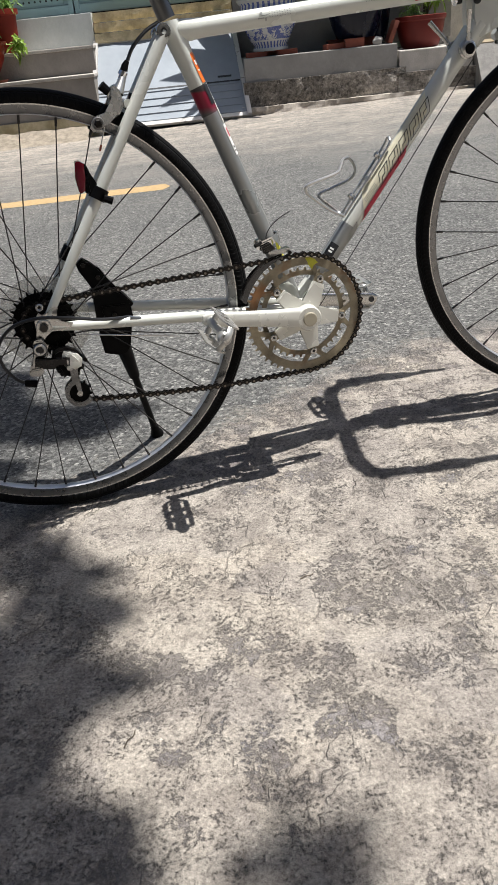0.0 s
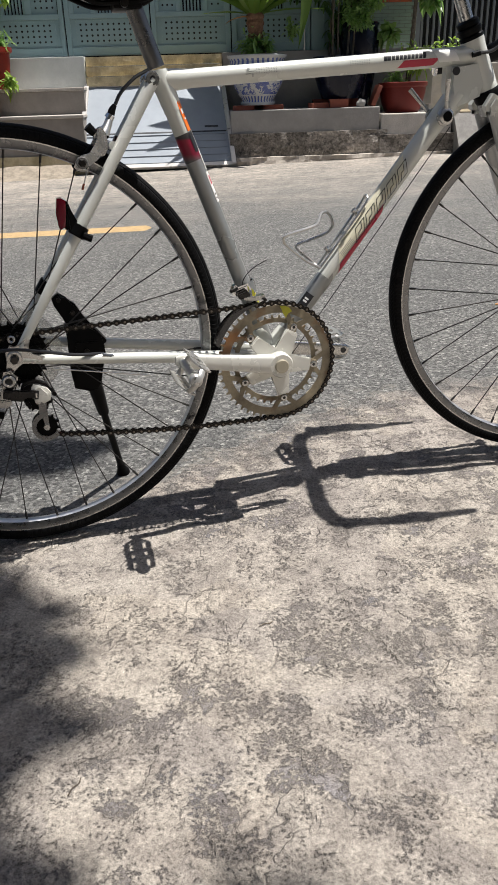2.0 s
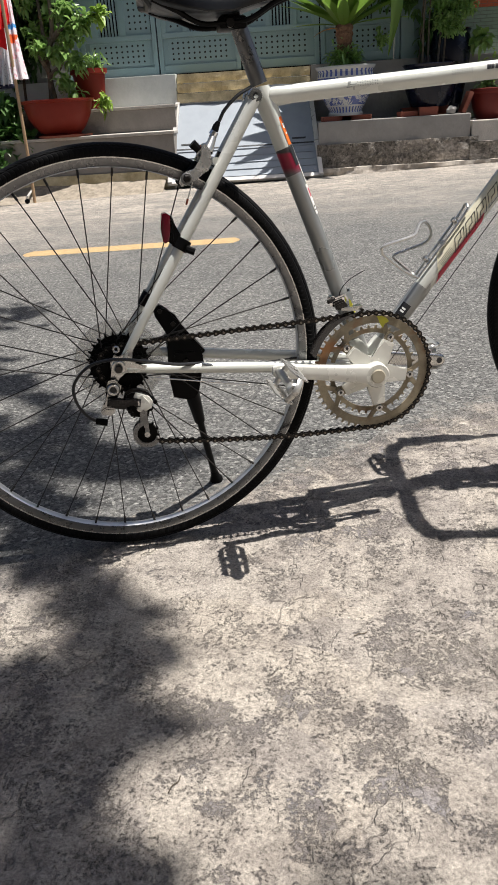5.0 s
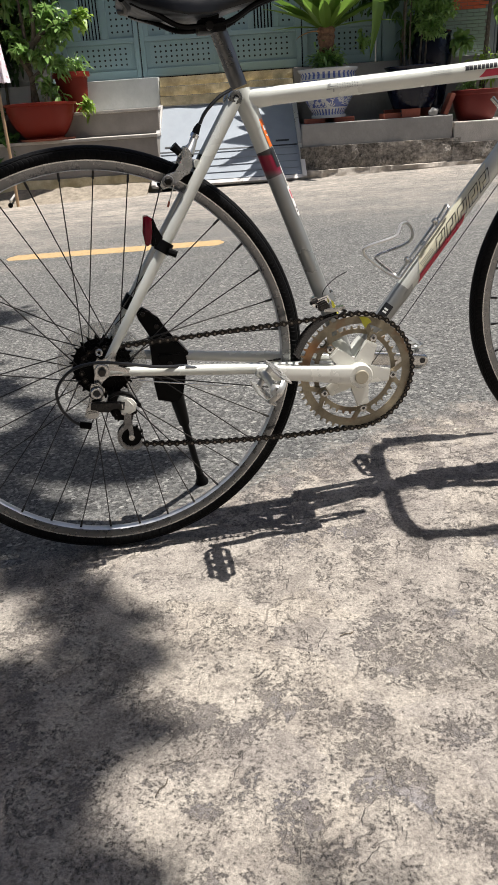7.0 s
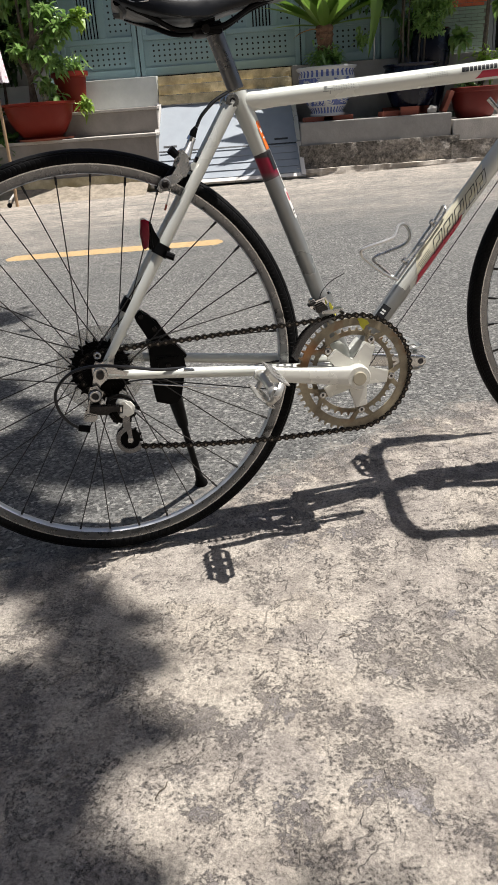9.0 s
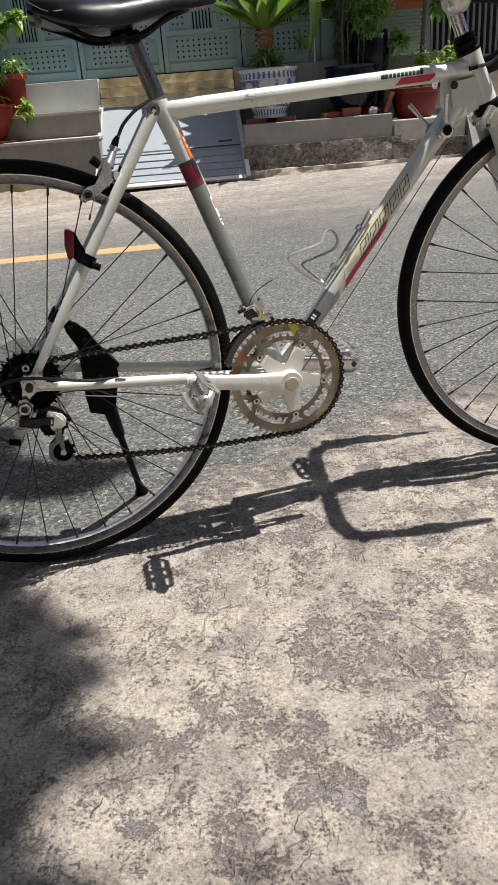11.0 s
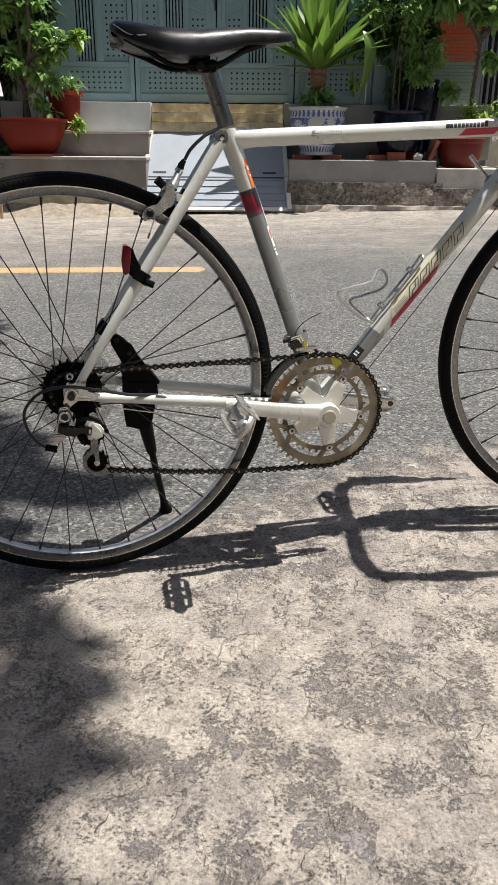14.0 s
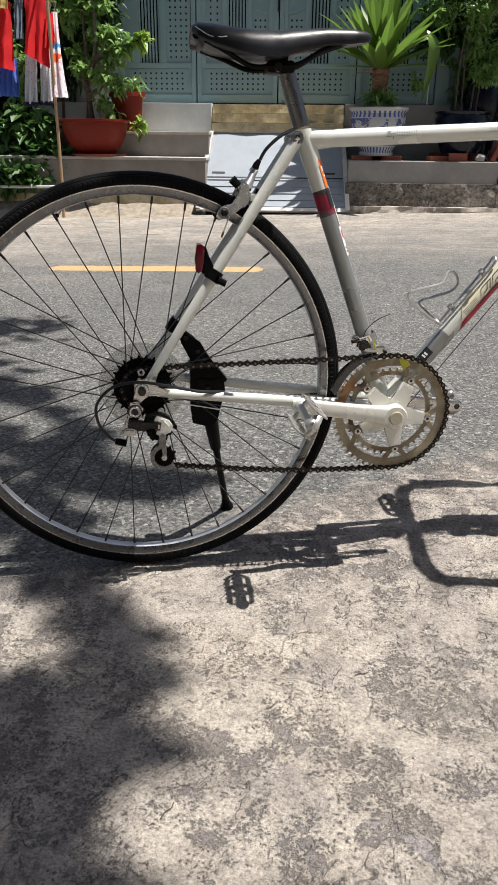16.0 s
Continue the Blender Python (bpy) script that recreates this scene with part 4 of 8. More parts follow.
def wheel(name, centre, first, step, flange, m, valve):
    """Rim as the part; tyre, hub, nipples and spokes as its pieces."""
    to = m @ Matrix.Translation(centre)
    rim = [(0.3045, -0.0085), (0.3075, -0.0105), (0.3185, -0.0115), (0.3195, -0.0095), (0.3145, -0.008), (0.3145, 0.008), (0.3195, 0.0095), (0.3185, 0.0115), (0.3075, 0.0105), (0.3045, 0.0085), (0.304, 0.0), (0.3045, -0.0085)]
    w = sub(name, lathed(rim, 128, AXLE_TURN, cap=False), M_RIM, bike, "wheel with a silver alloy rim", to)
    # inner face of the rim, its gleam put into a paler colour
    sub("rim_bed", lathed([(0.3044, -0.0092), (0.3032, -0.006), (0.3028, 0.0), (0.3032, 0.006), (0.3044, 0.0092), (0.3046, 0.0), (0.3044, -0.0092)], 128, AXLE_TURN, cap=False), M_BEDGLEAM, w, m=to)
    sub("rim_lip", lathed([(0.3165, -0.0117), (0.3192, -0.0122), (0.3200, -0.0112), (0.3190, -0.0100), (0.3165, -0.0117)], 128, AXLE_TURN, cap=False), M_ALLOY, w, m=to)
    prof = []
    for k in range(19):
        a = radians(-152 + 304 * k / 18)
        prof.append((0.3255 + 0.0138 * math.cos(a), 0.0142 * math.sin(a)))
    t = part("tyre", lathed([(r, z) for r, z in prof], 160, AXLE_TURN, cap=False), M_TREAD, w, "worn black road tyre")
    t.matrix_local = to
    hub = [(0.0, -0.048), (0.006, -0.048), (0.008, -0.036), (0.027, -0.034), (0.028, -0.031), (0.011, -0.028), (0.010, 0.028), (0.028, 0.031), (0.027, 0.034), (0.008, 0.036), (0.006, 0.048), (0.0, 0.048)]
    sub("hub", lathed([(r * flange if 0.009 < r else r, z) for r, z in hub], 24, AXLE_TURN), M_ALLOY, w, m=to)
    for k in range(36):
        a = first + step * k
        sgn = 1 if k % 2 else -1
        lead = radians(72) * (-1 if (k // 2) % 2 else 1)
        end = Vector((0.3035 * math.cos(a), 0.002 * sgn, 0.3035 * math.sin(a)))
        r0 = 0.0255 * flange
        start = Vector((r0 * math.cos(a + lead), sgn * (0.031 + 0.002 * (1 if lead > 0 else -1)), r0 * math.sin(a + lead)))
        d = (end - start).normalized()
        sub("spoke", tubed([start, end], 0.00105, 6), M_SPOKE, w, m=to)
        sub("nipple", tubed([end - d * 0.013, end + d * 0.002], 0.0021, 6), M_SPOKE, w, m=to)
    vp = radians(valve)
    vd = Vector((math.cos(vp), 0, math.sin(vp)))
    sub("valve", tubed([vd * 0.303, vd * 0.262], 0.0028, 8), M_BLACK, w, m=to)
    return w


wheel("rear_wheel", Vector((0, 0, HUB_Z)), radians(93.51), radians(-10), 1.0, Matrix(), 183)
wheel("front_wheel", Vector((1.0075, 0, HUB_Z)), radians(137.42), radians(10), 0.8, STEER, 22)

# faces of plates looking to the chain side: plate x forward, plate y up
# frame
BB = Vector((0.421, 0, 0.277))
ST_TOP, SB = Vector((0.2725, 0, 0.735)), Vector((0.4255, 0, 0.277))
TT0, TT1 = Vector((0.272, 0, 0.7192)), Vector((0.798, 0, 0.7336))
DT1 = Vector((0.7665, 0, 0.6775))


def on(a, b, t):
    return a.lerp(b, t)


part("top_tube", tubed([on(TT0, TT1, 0.012), on(TT0, TT1, 0.06), on(TT0, TT1, 0.5), TT1], [0.0148, 0.0134, 0.0134, 0.0145], 24), M_PEARL, bike)
part("seat_tube_upper", tubed([on(ST_TOP, SB, 0.05), on(ST_TOP, SB, 0.199)], 0.0137, 24), M_PEARL, bike)
band = Nodes("wine_to_black_band", 0.35)
zz = band.node("ShaderNodeSeparateXYZ")
band.put(zz.inputs[0], band.place())
band.color(band.ramp(band.math("MULTIPLY", band.math("SUBTRACT", zz.outputs[2], 0.604), 25.0), (0.0, (0.10, 0.095, 0.095)), (0.25, (0.20, 0.008, 0.03)), (0.76, (0.24, 0.008, 0.03)), (0.84, (0.035, 0.033, 0.034)), (1.0, (0.05, 0.048, 0.045))))
part("seat_tube_band", tubed([on(ST_TOP, SB, 0.199), on(ST_TOP, SB, 0.286)], 0.0138, 24), band.mat, bike, "black and wine-red band round the seat tube")
part("seat_tube", tubed([on(ST_TOP, SB, 0.286), on(ST_TOP, SB, 0.97)], 0.0136, 24), M_FRAMEGREY, bike, "bare grey alloy seat tube")
part("down_tube_lower", tubed([on(BB, DT1, 0.03), on(BB, DT1, 0.31)], [0.0148, 0.0154], 24), M_FRAMEGREY, bike, "bare grey lower end of the down tube")
part("down_tube", tubed([on(BB, DT1, 0.31), DT1], [0.0154, 0.0160], 24), M_PEARL, bike)
part("head_tube", tubed([HEAD_T, on(HEAD_T, HEAD_B, 0.15), on(HEAD_T, HEAD_B, 0.85), HEAD_B], [0.0195, 0.0185, 0.0195, 0.0205], 24), M_PEARL, bike)
part("bottom_bracket_shell", lathed([(0.0, -0.034), (0.019, -0.034), (0.0205, -0.03), (0.0205, 0.03), (0.019, 0.034), (0.0, 0.034)], 24, Matrix.Translation(BB) @ AXLE_TURN), M_PEARL, bike)
# lugs
bm = tubed([ST_TOP + Vector((0.002, 0, -0.001)), on(ST_TOP, SB, 0.02), on(ST_TOP, SB, 0.06), on(ST_TOP, SB, 0.128)], [0.0146, 0.0160, 0.0154, 0.0142], 24)
tube(bm, [on(TT0, TT1, 0.015), on(TT0, TT1, 0.022), on(TT0, TT1, 0.04), on(TT0, TT1, 0.065), on(TT0, TT1, 0.09)], [0.006, 0.0150, 0.0156, 0.0146, 0.0136], 24)
part("seat_lug", bm, M_PEARL, bike)
bm = tubed([on(TT1, TT0, 0.0), on(TT1, TT0, 0.05), on(TT1, TT0, 0.085)], [0.0168, 0.0152, 0.0136], 24)
tube(bm, [on(DT1, BB, 0.0), on(DT1, BB, 0.06), on(DT1, BB, 0.12)], [0.0176, 0.0172, 0.0162], 24)
part("head_lug", bm, M_PEARL, bike)
# fairing that fills the corner behind the head tube
bm = slabbed([(0.744, 0.724), (0.800, 0.731), (0.818, 0.712), (0.824, 0.690), (0.810, 0.681), (0.796, 0.681), (0.781, 0.664), (0.764, 0.644), (0.748, 0.655), (0.742, 0.690)], 0.0325, face(0, 0, 0), 0.010)
part("gusset", bm, M_PEARL, bike)
part("cable_port", lathed([(0, -0.001), (0.0065, -0.001), (0.0065, 0.001), (0, 0.001)], 18, face(0.7565, -0.0165, 0.7105)), M_DECAL, bike)
bm = tubed([BB, on(BB, ST_TOP, 0.04), on(BB, ST_TOP, 0.085), on(BB, ST_TOP, 0.11)], [0.018, 0.0172, 0.0160, 0.0142], 22)
tube(bm, [BB, on(BB, DT1, 0.04), on(BB, DT1, 0.08), on(BB, DT1, 0.10)], [0.018, 0.0176, 0.0168, 0.0156], 22)
part("bottom_lug", bm, M_PEARL, bike)

for s, side in ((-1, "chain"), (1, "far")):
    a, b = Vector((0.262, s * 0.024, 0.720)), Vector((0.008, s * 0.062, 0.352))
    part("seat_stay", tubed([a, on(a, b, 0.12), on(a, b, 0.6), b], [0.0092, 0.0092, 0.0088, 0.0065], 14), M_PEARL, bike)
    part("stay_cap", lathed([(0, -0.004), (0.010, -0.004), (0.0115, -0.001), (0.0115, 0.002), (0.0085, 0.004), (0, 0.004)], 18, Matrix.Translation((0.260, s * 0.0265, 0.7205)) @ AXLE_TURN), M_ALLOY, bike)
    part("seat_bolt", lathed([(0.0042, -0.003), (0.0085, -0.003), (0.009, 0.0), (0.0085, 0.003), (0.0042, 0.003)], 20, Matrix.Translation((0.260, s * 0.0305, 0.7205)) @ AXLE_TURN, cap=False), M_ALLOY, bike)
    part("bolt_socket", lathed([(0, -0.001), (0.0045, -0.001), (0.0045, 0.001), (0, 0.001)], 8, Matrix.Translation((0.260, s * 0.0315, 0.7205)) @ AXLE_TURN), M_DECAL, bike)
    a, b = Vector((0.400, s * 0.030, 0.285)), Vector((0.012, s * 0.062, 0.3385))
    part("chain_stay", tubed([a, on(a, b, 0.3), on(a, b, 0.9), b], [0.0105, 0.0098, 0.0078, 0.006], 14), M_PEARL, bike)
    # dropout plate, with the gear hanger on the chain side
    outl = [(-0.0039, 0.3644), (0.0016, 0.3588), (0.0100, 0.3617), (0.0163, 0.3703), (0.0243, 0.3750), (0.0264, 0.3657), (0.0211, 0.3542), (0.0253, 0.3461), (0.0449, 0.3405), (0.0415, 0.3330), (0.0235, 0.3310), (0.0096, 0.3347), (-0.0029, 0.3262), (-0.0054, 0.3193), (0.0000, 0.3127), (-0.0044, 0.3015), (-0.0151, 0.2972), (-0.0234, 0.3026), (-0.0236, 0.3157), (-0.0144, 0.3248), (-0.0123, 0.3372), (-0.0120, 0.3525)] if s < 0 else [(-0.014, 0.325), (0.002, 0.318), (0.014, 0.327), (0.030, 0.333), (0.028, 0.345), (0.014, 0.350), (0.018, 0.368), (0.006, 0.372), (-0.004, 0.362), (-0.012, 0.350), (-0.010, 0.338)]
    part("dropout", slabbed(outl, 0.006, Matrix.Translation((0, s * 0.064, 0)) @ Matrix.Rotation(radians(90), 4, "X"), 0.0014), M_ALLOY, bike)
    part("axle_washer", lathed([(0, -0.002), (0.0108, -0.002), (0.0115, 0.0), (0.0108, 0.002), (0, 0.002)], 24, Matrix.Translation((0, s * 0.0695, HUB_Z + 0.004)) @ AXLE_TURN), M_ALLOY, bike)
    part("axle_nut", lathed([(0, -0.006), (0.0055, -0.006), (0.0068, -0.004), (0.0068, 0.004), (0.0055, 0.006), (0, 0.006)], 6, Matrix.Translation((0, s * 0.0755, HUB_Z + 0.004)) @ AXLE_TURN), plain("dark_nut", (0.05, 0.045, 0.04), 0.35, 0.7, 0.3, 80), bike)
part("mudguard_eyelet", tubed([(0.000 + 0.0045 * math.cos(k * 0.785), -0.064, 0.3725 + 0.0045 * math.sin(k * 0.785)) for k in range(8)], 0.002, 6, closed=True), M_ALLOY, bike)
part("brake_bridge", tubed([(0.192, -0.036, 0.634), (0.192, 0.036, 0.634)], 0.0065, 12), M_PEARL, bike)
part("stay_bridge", tubed([(0.36, -0.034, 0.29), (0.36, 0.034, 0.29)], 0.0065, 12), M_PEARL, bike)


# decals that hug the tubes
def wrap(a, b, radius, t0, t1, ang0, ang1, mat, name, label="", shear=0.0, steps=8, taper=0.0):
    """A thin patch on a tube from a to b, between angles seen from the chain side (0 faces it, + is up)."""
    d = (b - a).normalized()
    side = Vector((0, -1, 0))
    upv = side.cross(d)
    if upv.z < 0:
        upv = -upv
    bm = bmesh.new()
    grid = []
    n_along = 6
    for i in range(n_along + 1):
        row = []
        for k in range(steps + 1):
            f = k / steps
            ang = radians(ang0 + (ang1 - ang0) * f)
            t = t0 + (t1 - t0) * i / n_along + shear * (f - 0.5)
            row.append(bm.verts.new(a.lerp(b, t) + (radius + 0.0006) * (math.cos(ang) * side + math.sin(ang) * upv)))
        grid.append(row)
    for p, q in zip(grid, grid[1:]):
        for k in range(steps):
            bm.faces.new((p[k], p[k + 1], q[k + 1], q[k]))
    return part(name, bm, mat, bike, label)


# maker's marks as plain bars
for k in range(11):
    t = 0.684 + 0.0128 * k
    wrap(TT0, TT1, 0.0136, t, t + (0.0104 if k else 0.0120), 4, 46, M_DECAL, "mark_bar", shear=0.004)
wrap(TT0, TT1, 0.0136, 0.738, 0.856, -48, -2, M_RED, "red_flash", "red stripe on the top tube", shear=0.02)
wrap(TT0, TT1, 0.0140, 0.856, 0.925, -30, 40, M_STICKER, "silver_flash", shear=-0.02)
for first in (0.285, 0.575):
    for k in range(9):
        for j in range(4):
            wrap(TT0, TT1, 0.0135, first + 0.0075 * k, first + 0.0028 + 0.0075 * k, -6 + 9 * j, -2.5 + 9 * j, M_FRAMEGREY, "dot_mark", steps=2)
for t0, t1, a0, a1 in ((0.252, 0.270, -8, -2), (0.262, 0.283, 6, 11), (0.258, 0.266, 16, 30), (0.272, 0.276, -24, -4)):
    wrap(TT0, TT1, 0.0136, t0, t1, a0, a1, M_FRAMEGREY, "scuff", steps=2)
# slanting outlined blocks on a cream ground
wrap(BB, DT1, 0.0158, 0.395, 0.735, -6, 76, M_CREAM, "cream_flash", "cream field on the down tube", shear=0.05)
wrap(BB, DT1, 0.0160, 0.355, 0.585, -58, -12, M_RED, "red_flash", "red stripe along the down tube", shear=0.03)
for k in range(5):
    t = 0.468 + 0.055 * k
    lo, hi = -20, 40
    lean = 0.036 * (1 - k * 0.04)
    for t0, t1, a0, a1 in ((0.0, 0.0030, lo, hi), (0.043, 0.046, lo, hi), (0.001, 0.045, hi - 4, hi), (0.001, 0.045, lo, lo + 4), (0.014, 0.017, lo + 4, 12), (0.029, 0.032, 8, hi - 4), (0.014, 0.032, 8, 12)):
        mid = (a0 + a1) / 2
        off = lean * (mid - (lo + hi) / 2) / (hi - lo)
        wrap(BB, DT1, 0.0163, t + t0 + off, t + t1 + off, a0, a1, M_DECAL, "mark_bar", shear=lean * (a1 - a0) / (hi - lo), steps=6)
for j in range(4):
    wrap(BB, DT1, 0.0160, 0.395, 0.455, -2 + 9 * j, 1 + 9 * j, M_FRAMEGREY, "text_bar", steps=2)
wrap(BB, DT1, 0.0156, 0.275, 0.318, -70, -8, M_FRAMEGREY, "grey_flash", shear=0.03)
wrap(BB, DT1, 0.0153, 0.190, 0.238, 2, 62, M_DECAL, "black_sticker", "small black sticker")
wrap(BB, DT1, 0.0156, 0.206, 0.212, 18, 44, M_STICKER, "sticker_mark", steps=3)
wrap(BB, DT1, 0.0156, 0.216, 0.222, 18, 44, M_STICKER, "sticker_mark", steps=3)
wrap(ST_TOP, SB, 0.0139, 0.103, 0.196, 30, 66, M_ORANGE, "orange_sticker", "orange sticker with a white mark")
wrap(ST_TOP, SB, 0.0142, 0.128, 0.143, 38, 58, M_STICKER, "sticker_mark")
wrap(ST_TOP, SB, 0.0142, 0.156, 0.162, 40, 56, M_STICKER, "sticker_mark")
wrap(ST_TOP, SB, 0.0140, 0.203, 0.262, 26, 62, M_DECAL, "black_flash")
wrap(ST_TOP, SB, 0.0139, 0.196, 0.325, 58, 88, M_STICKER, "white_flash")
wrap(ST_TOP, SB, 0.0138, 0.330, 0.432, 40, 76, M_STICKER, "white_sticker", "small white sticker")
wrap(ST_TOP, SB, 0.0141, 0.343, 0.372, 50, 66, M_RED, "sticker_mark")
wrap(ST_TOP, SB, 0.0141, 0.402, 0.408, 46, 66, M_DECAL, "text_bar", steps=2)
wrap(ST_TOP, SB, 0.0141, 0.415, 0.420, 46, 66, M_DECAL, "text_bar", steps=2)
wrap(ST_TOP, SB, 0.0138, 0.765, 0.80, 44, 82, M_YELLOWTAG, "yellow_sticker", "torn yellow sticker")

# seat post and saddle
P_TOP = Vector((0.2440, 0, 0.828))
part("seat_post", tubed([P_TOP, on(P_TOP, ST_TOP, 0.98)], 0.0130, 20), plain("scratched_dark_post", (0.17, 0.168, 0.165), 0.3, 0.85, 0.4, 60), bike, "scratched dark grey seat post")
part("post_clamp", boxed((0.216, -0.022, 0.812), (0.258, 0.022, 0.829), bevel=0.005), M_BLACK, bike)
part("clamp_bolt", lathed([(0, -0.029), (0.006, -0.029), (0.006, 0.029), (0, 0.029)], 14, Matrix.Translation((0.232, 0, 0.819)) @ AXLE_TURN), M_CHAIN, bike)
part("clamp_plate", boxed((0.222, -0.012, 0.829), (0.250, 0.012, 0.846), bevel=0.004), M_BLACK, bike)
secs = [(0.104, 0.052, 0.874, 0.012), (0.112, 0.064, 0.8785, 0.022), (0.135, 0.071, 0.877, 0.030), (0.165, 0.069, 0.873, 0.034), (0.20, 0.057, 0.8705, 0.037), (0.235, 0.042, 0.8705, 0.036), (0.27, 0.029, 0.8725, 0.030), (0.31, 0.022, 0.8745, 0.024), (0.35, 0.0185, 0.873, 0.020), (0.370, 0.0145, 0.870, 0.015), (0.378, 0.007, 0.866, 0.008)]
bm = bmesh.new()
rows = []
for x, w, top, deep in secs:
    ring = []
    for k in range(17):
        a = radians(-20 + 220 * k / 16)
        c, s_ = math.cos(a), math.sin(a)
        y = w * (abs(c) ** 0.75) * (1 if c > 0 else -1)
        z = top - deep * (1 - max(0.0, s_) ** 0.8) if s_ >= 0 else top - deep * (1 - 0.25 * s_)
        ring.append(bm.verts.new((x, y, z)))
    rows.append(ring)
for a, b in zip(rows, rows[1:]):
    for k in range(16):
        bm.faces.new((a[k], b[k], b[k + 1], a[k + 1]))
    bm.faces.new((a[16], b[16], b[0], a[0]))
bm.faces.new(rows[0]), bm.faces.new(rows[-1][::-1])
saddle = part("saddle", bm, M_SADDLE, bike, "smooth black saddle")
for s in (-1, 1):
    pts = curve([(0.122, s * 0.05, 0.852), (0.155, s * 0.036, 0.838), (0.190, s * 0.022, 0.8215), (0.225, s * 0.021, 0.8205), (0.262, s * 0.021, 0.823), (0.305, s * 0.014, 0.844), (0.350, s * 0.006, 0.857)], 6)
    part("saddle_rail", tubed(pts, 0.0037, 8), M_BLACK, saddle)
bm = bmesh.new()
tube(bm, [(0.110, -0.05, 0.858), (0.118, -0.02, 0.853), (0.118, 0.02, 0.853), (0.110, 0.05, 0.858)], 0.006, 8)
part("rail_bridge", bm, M_BLACK, saddle)
wire = curve([(0.108, -0.064, 0.866), (0.130, -0.069, 0.853), (0.152, -0.069, 0.853)], 5)
part("saddle_trim", tubed(wire, 0.0009, 6), M_ALLOY, saddle)

# ---- drive train ----
def gear(bm, teeth, root, tip, inner, depth, m):
    """A toothed ring."""
    outer, inn = [], []
    for k in range(teeth):
        for f, r in ((0.0, root), (0.3, root), (0.43, tip), (0.57, tip), (0.7, root)):
            a = 2 * math.pi * (k + f) / teeth
            outer.append((r * math.cos(a), r * math.sin(a)))
            inn.append((inner * math.cos(a), inner * math.sin(a)))
    n = len(outer)
    rows_ = [[bm.verts.new(m @ Vector((x, y, z))) for x, y in ring] for ring, z in ((inn, -depth / 2), (outer, -depth / 2), (outer, depth / 2), (inn, depth / 2))]
    for a in range(4):
        p, q = rows_[a], rows_[(a + 1) % 4]
        for k in range(n):
            bm.faces.new((p[k], p[(k + 1) % n], q[(k + 1) % n], q[k]))
    return bm


ARM = 169.5
crankset = part("crankset", lathed([(0.0, -0.012), (0.019, -0.012), (0.021, -0.008), (0.021, 0.006), (0.019, 0.010), (0.0, 0.010)], 28, face(BB.x, -0.070, BB.z)), M_CRANK, bike, "cream-painted crankset with two grimy chainrings")
part("crank_cap", lathed([(0.0, 0.0), (0.0118, 0.0), (0.0118, 0.0025), (0.0105, 0.0035), (0.0, 0.0035)], 24, face(BB.x, -0.0805, BB.z)), plain("worn_cap", (0.42, 0.38, 0.29), 0.4, 0.2, 0.2, 60), crankset)
part("spindle", lathed([(0, -0.06), (0.008, -0.06), (0.008, 0.06), (0, 0.06)], 14, face(BB.x, 0, BB.z)), M_ALLOY, crankset)
bm = gear(bmesh.new(), 50, 0.0965, 0.1028, 0.0832, 0.0028, face(BB.x, -0.0475, BB.z, 2))
for k in range(5):
    a = radians(ARM + 36 + 72 * k)
    for da in (-0.26, 0.26):
        p0 = (0.0655 * math.cos(a + 0.05 * math.copysign(1, da)), 0.0655 * math.sin(a + 0.05 * math.copysign(1, da)))
        p1 = (0.0895 * math.cos(a + da), 0.0895 * math.sin(a + da))
        dx, dy = p1[0] - p0[0], p1[1] - p0[1]
        ln = math.hypot(dx, dy)
        nx, ny = -dy / ln * 0.004, dx / ln * 0.004
        slab(bm, [(p0[0] - nx, p0[1] - ny), (p1[0] - nx, p1[1] - ny), (p1[0] + nx, p1[1] + ny), (p0[0] + nx, p0[1] + ny)], 0.0024, face(BB.x, -0.0475, BB.z))
    lathe(bm, [(0.0, -0.0016), (0.0085, -0.0016), (0.0085, 0.0016), (0.0, 0.0016)], 18, face(BB.x + 0.065 * math.cos(a), -0.0475, BB.z + 0.065 * math.sin(a)))
part("large_chainring", bm, M_RING, crankset, "toothed chainring with brown grime")
bm = gear(bmesh.new(), 38, 0.0730, 0.0782, 0.0655, 0.0026, face(BB.x, -0.0395, BB.z, 1))
part("small_chainring", bm, M_RING, crankset)
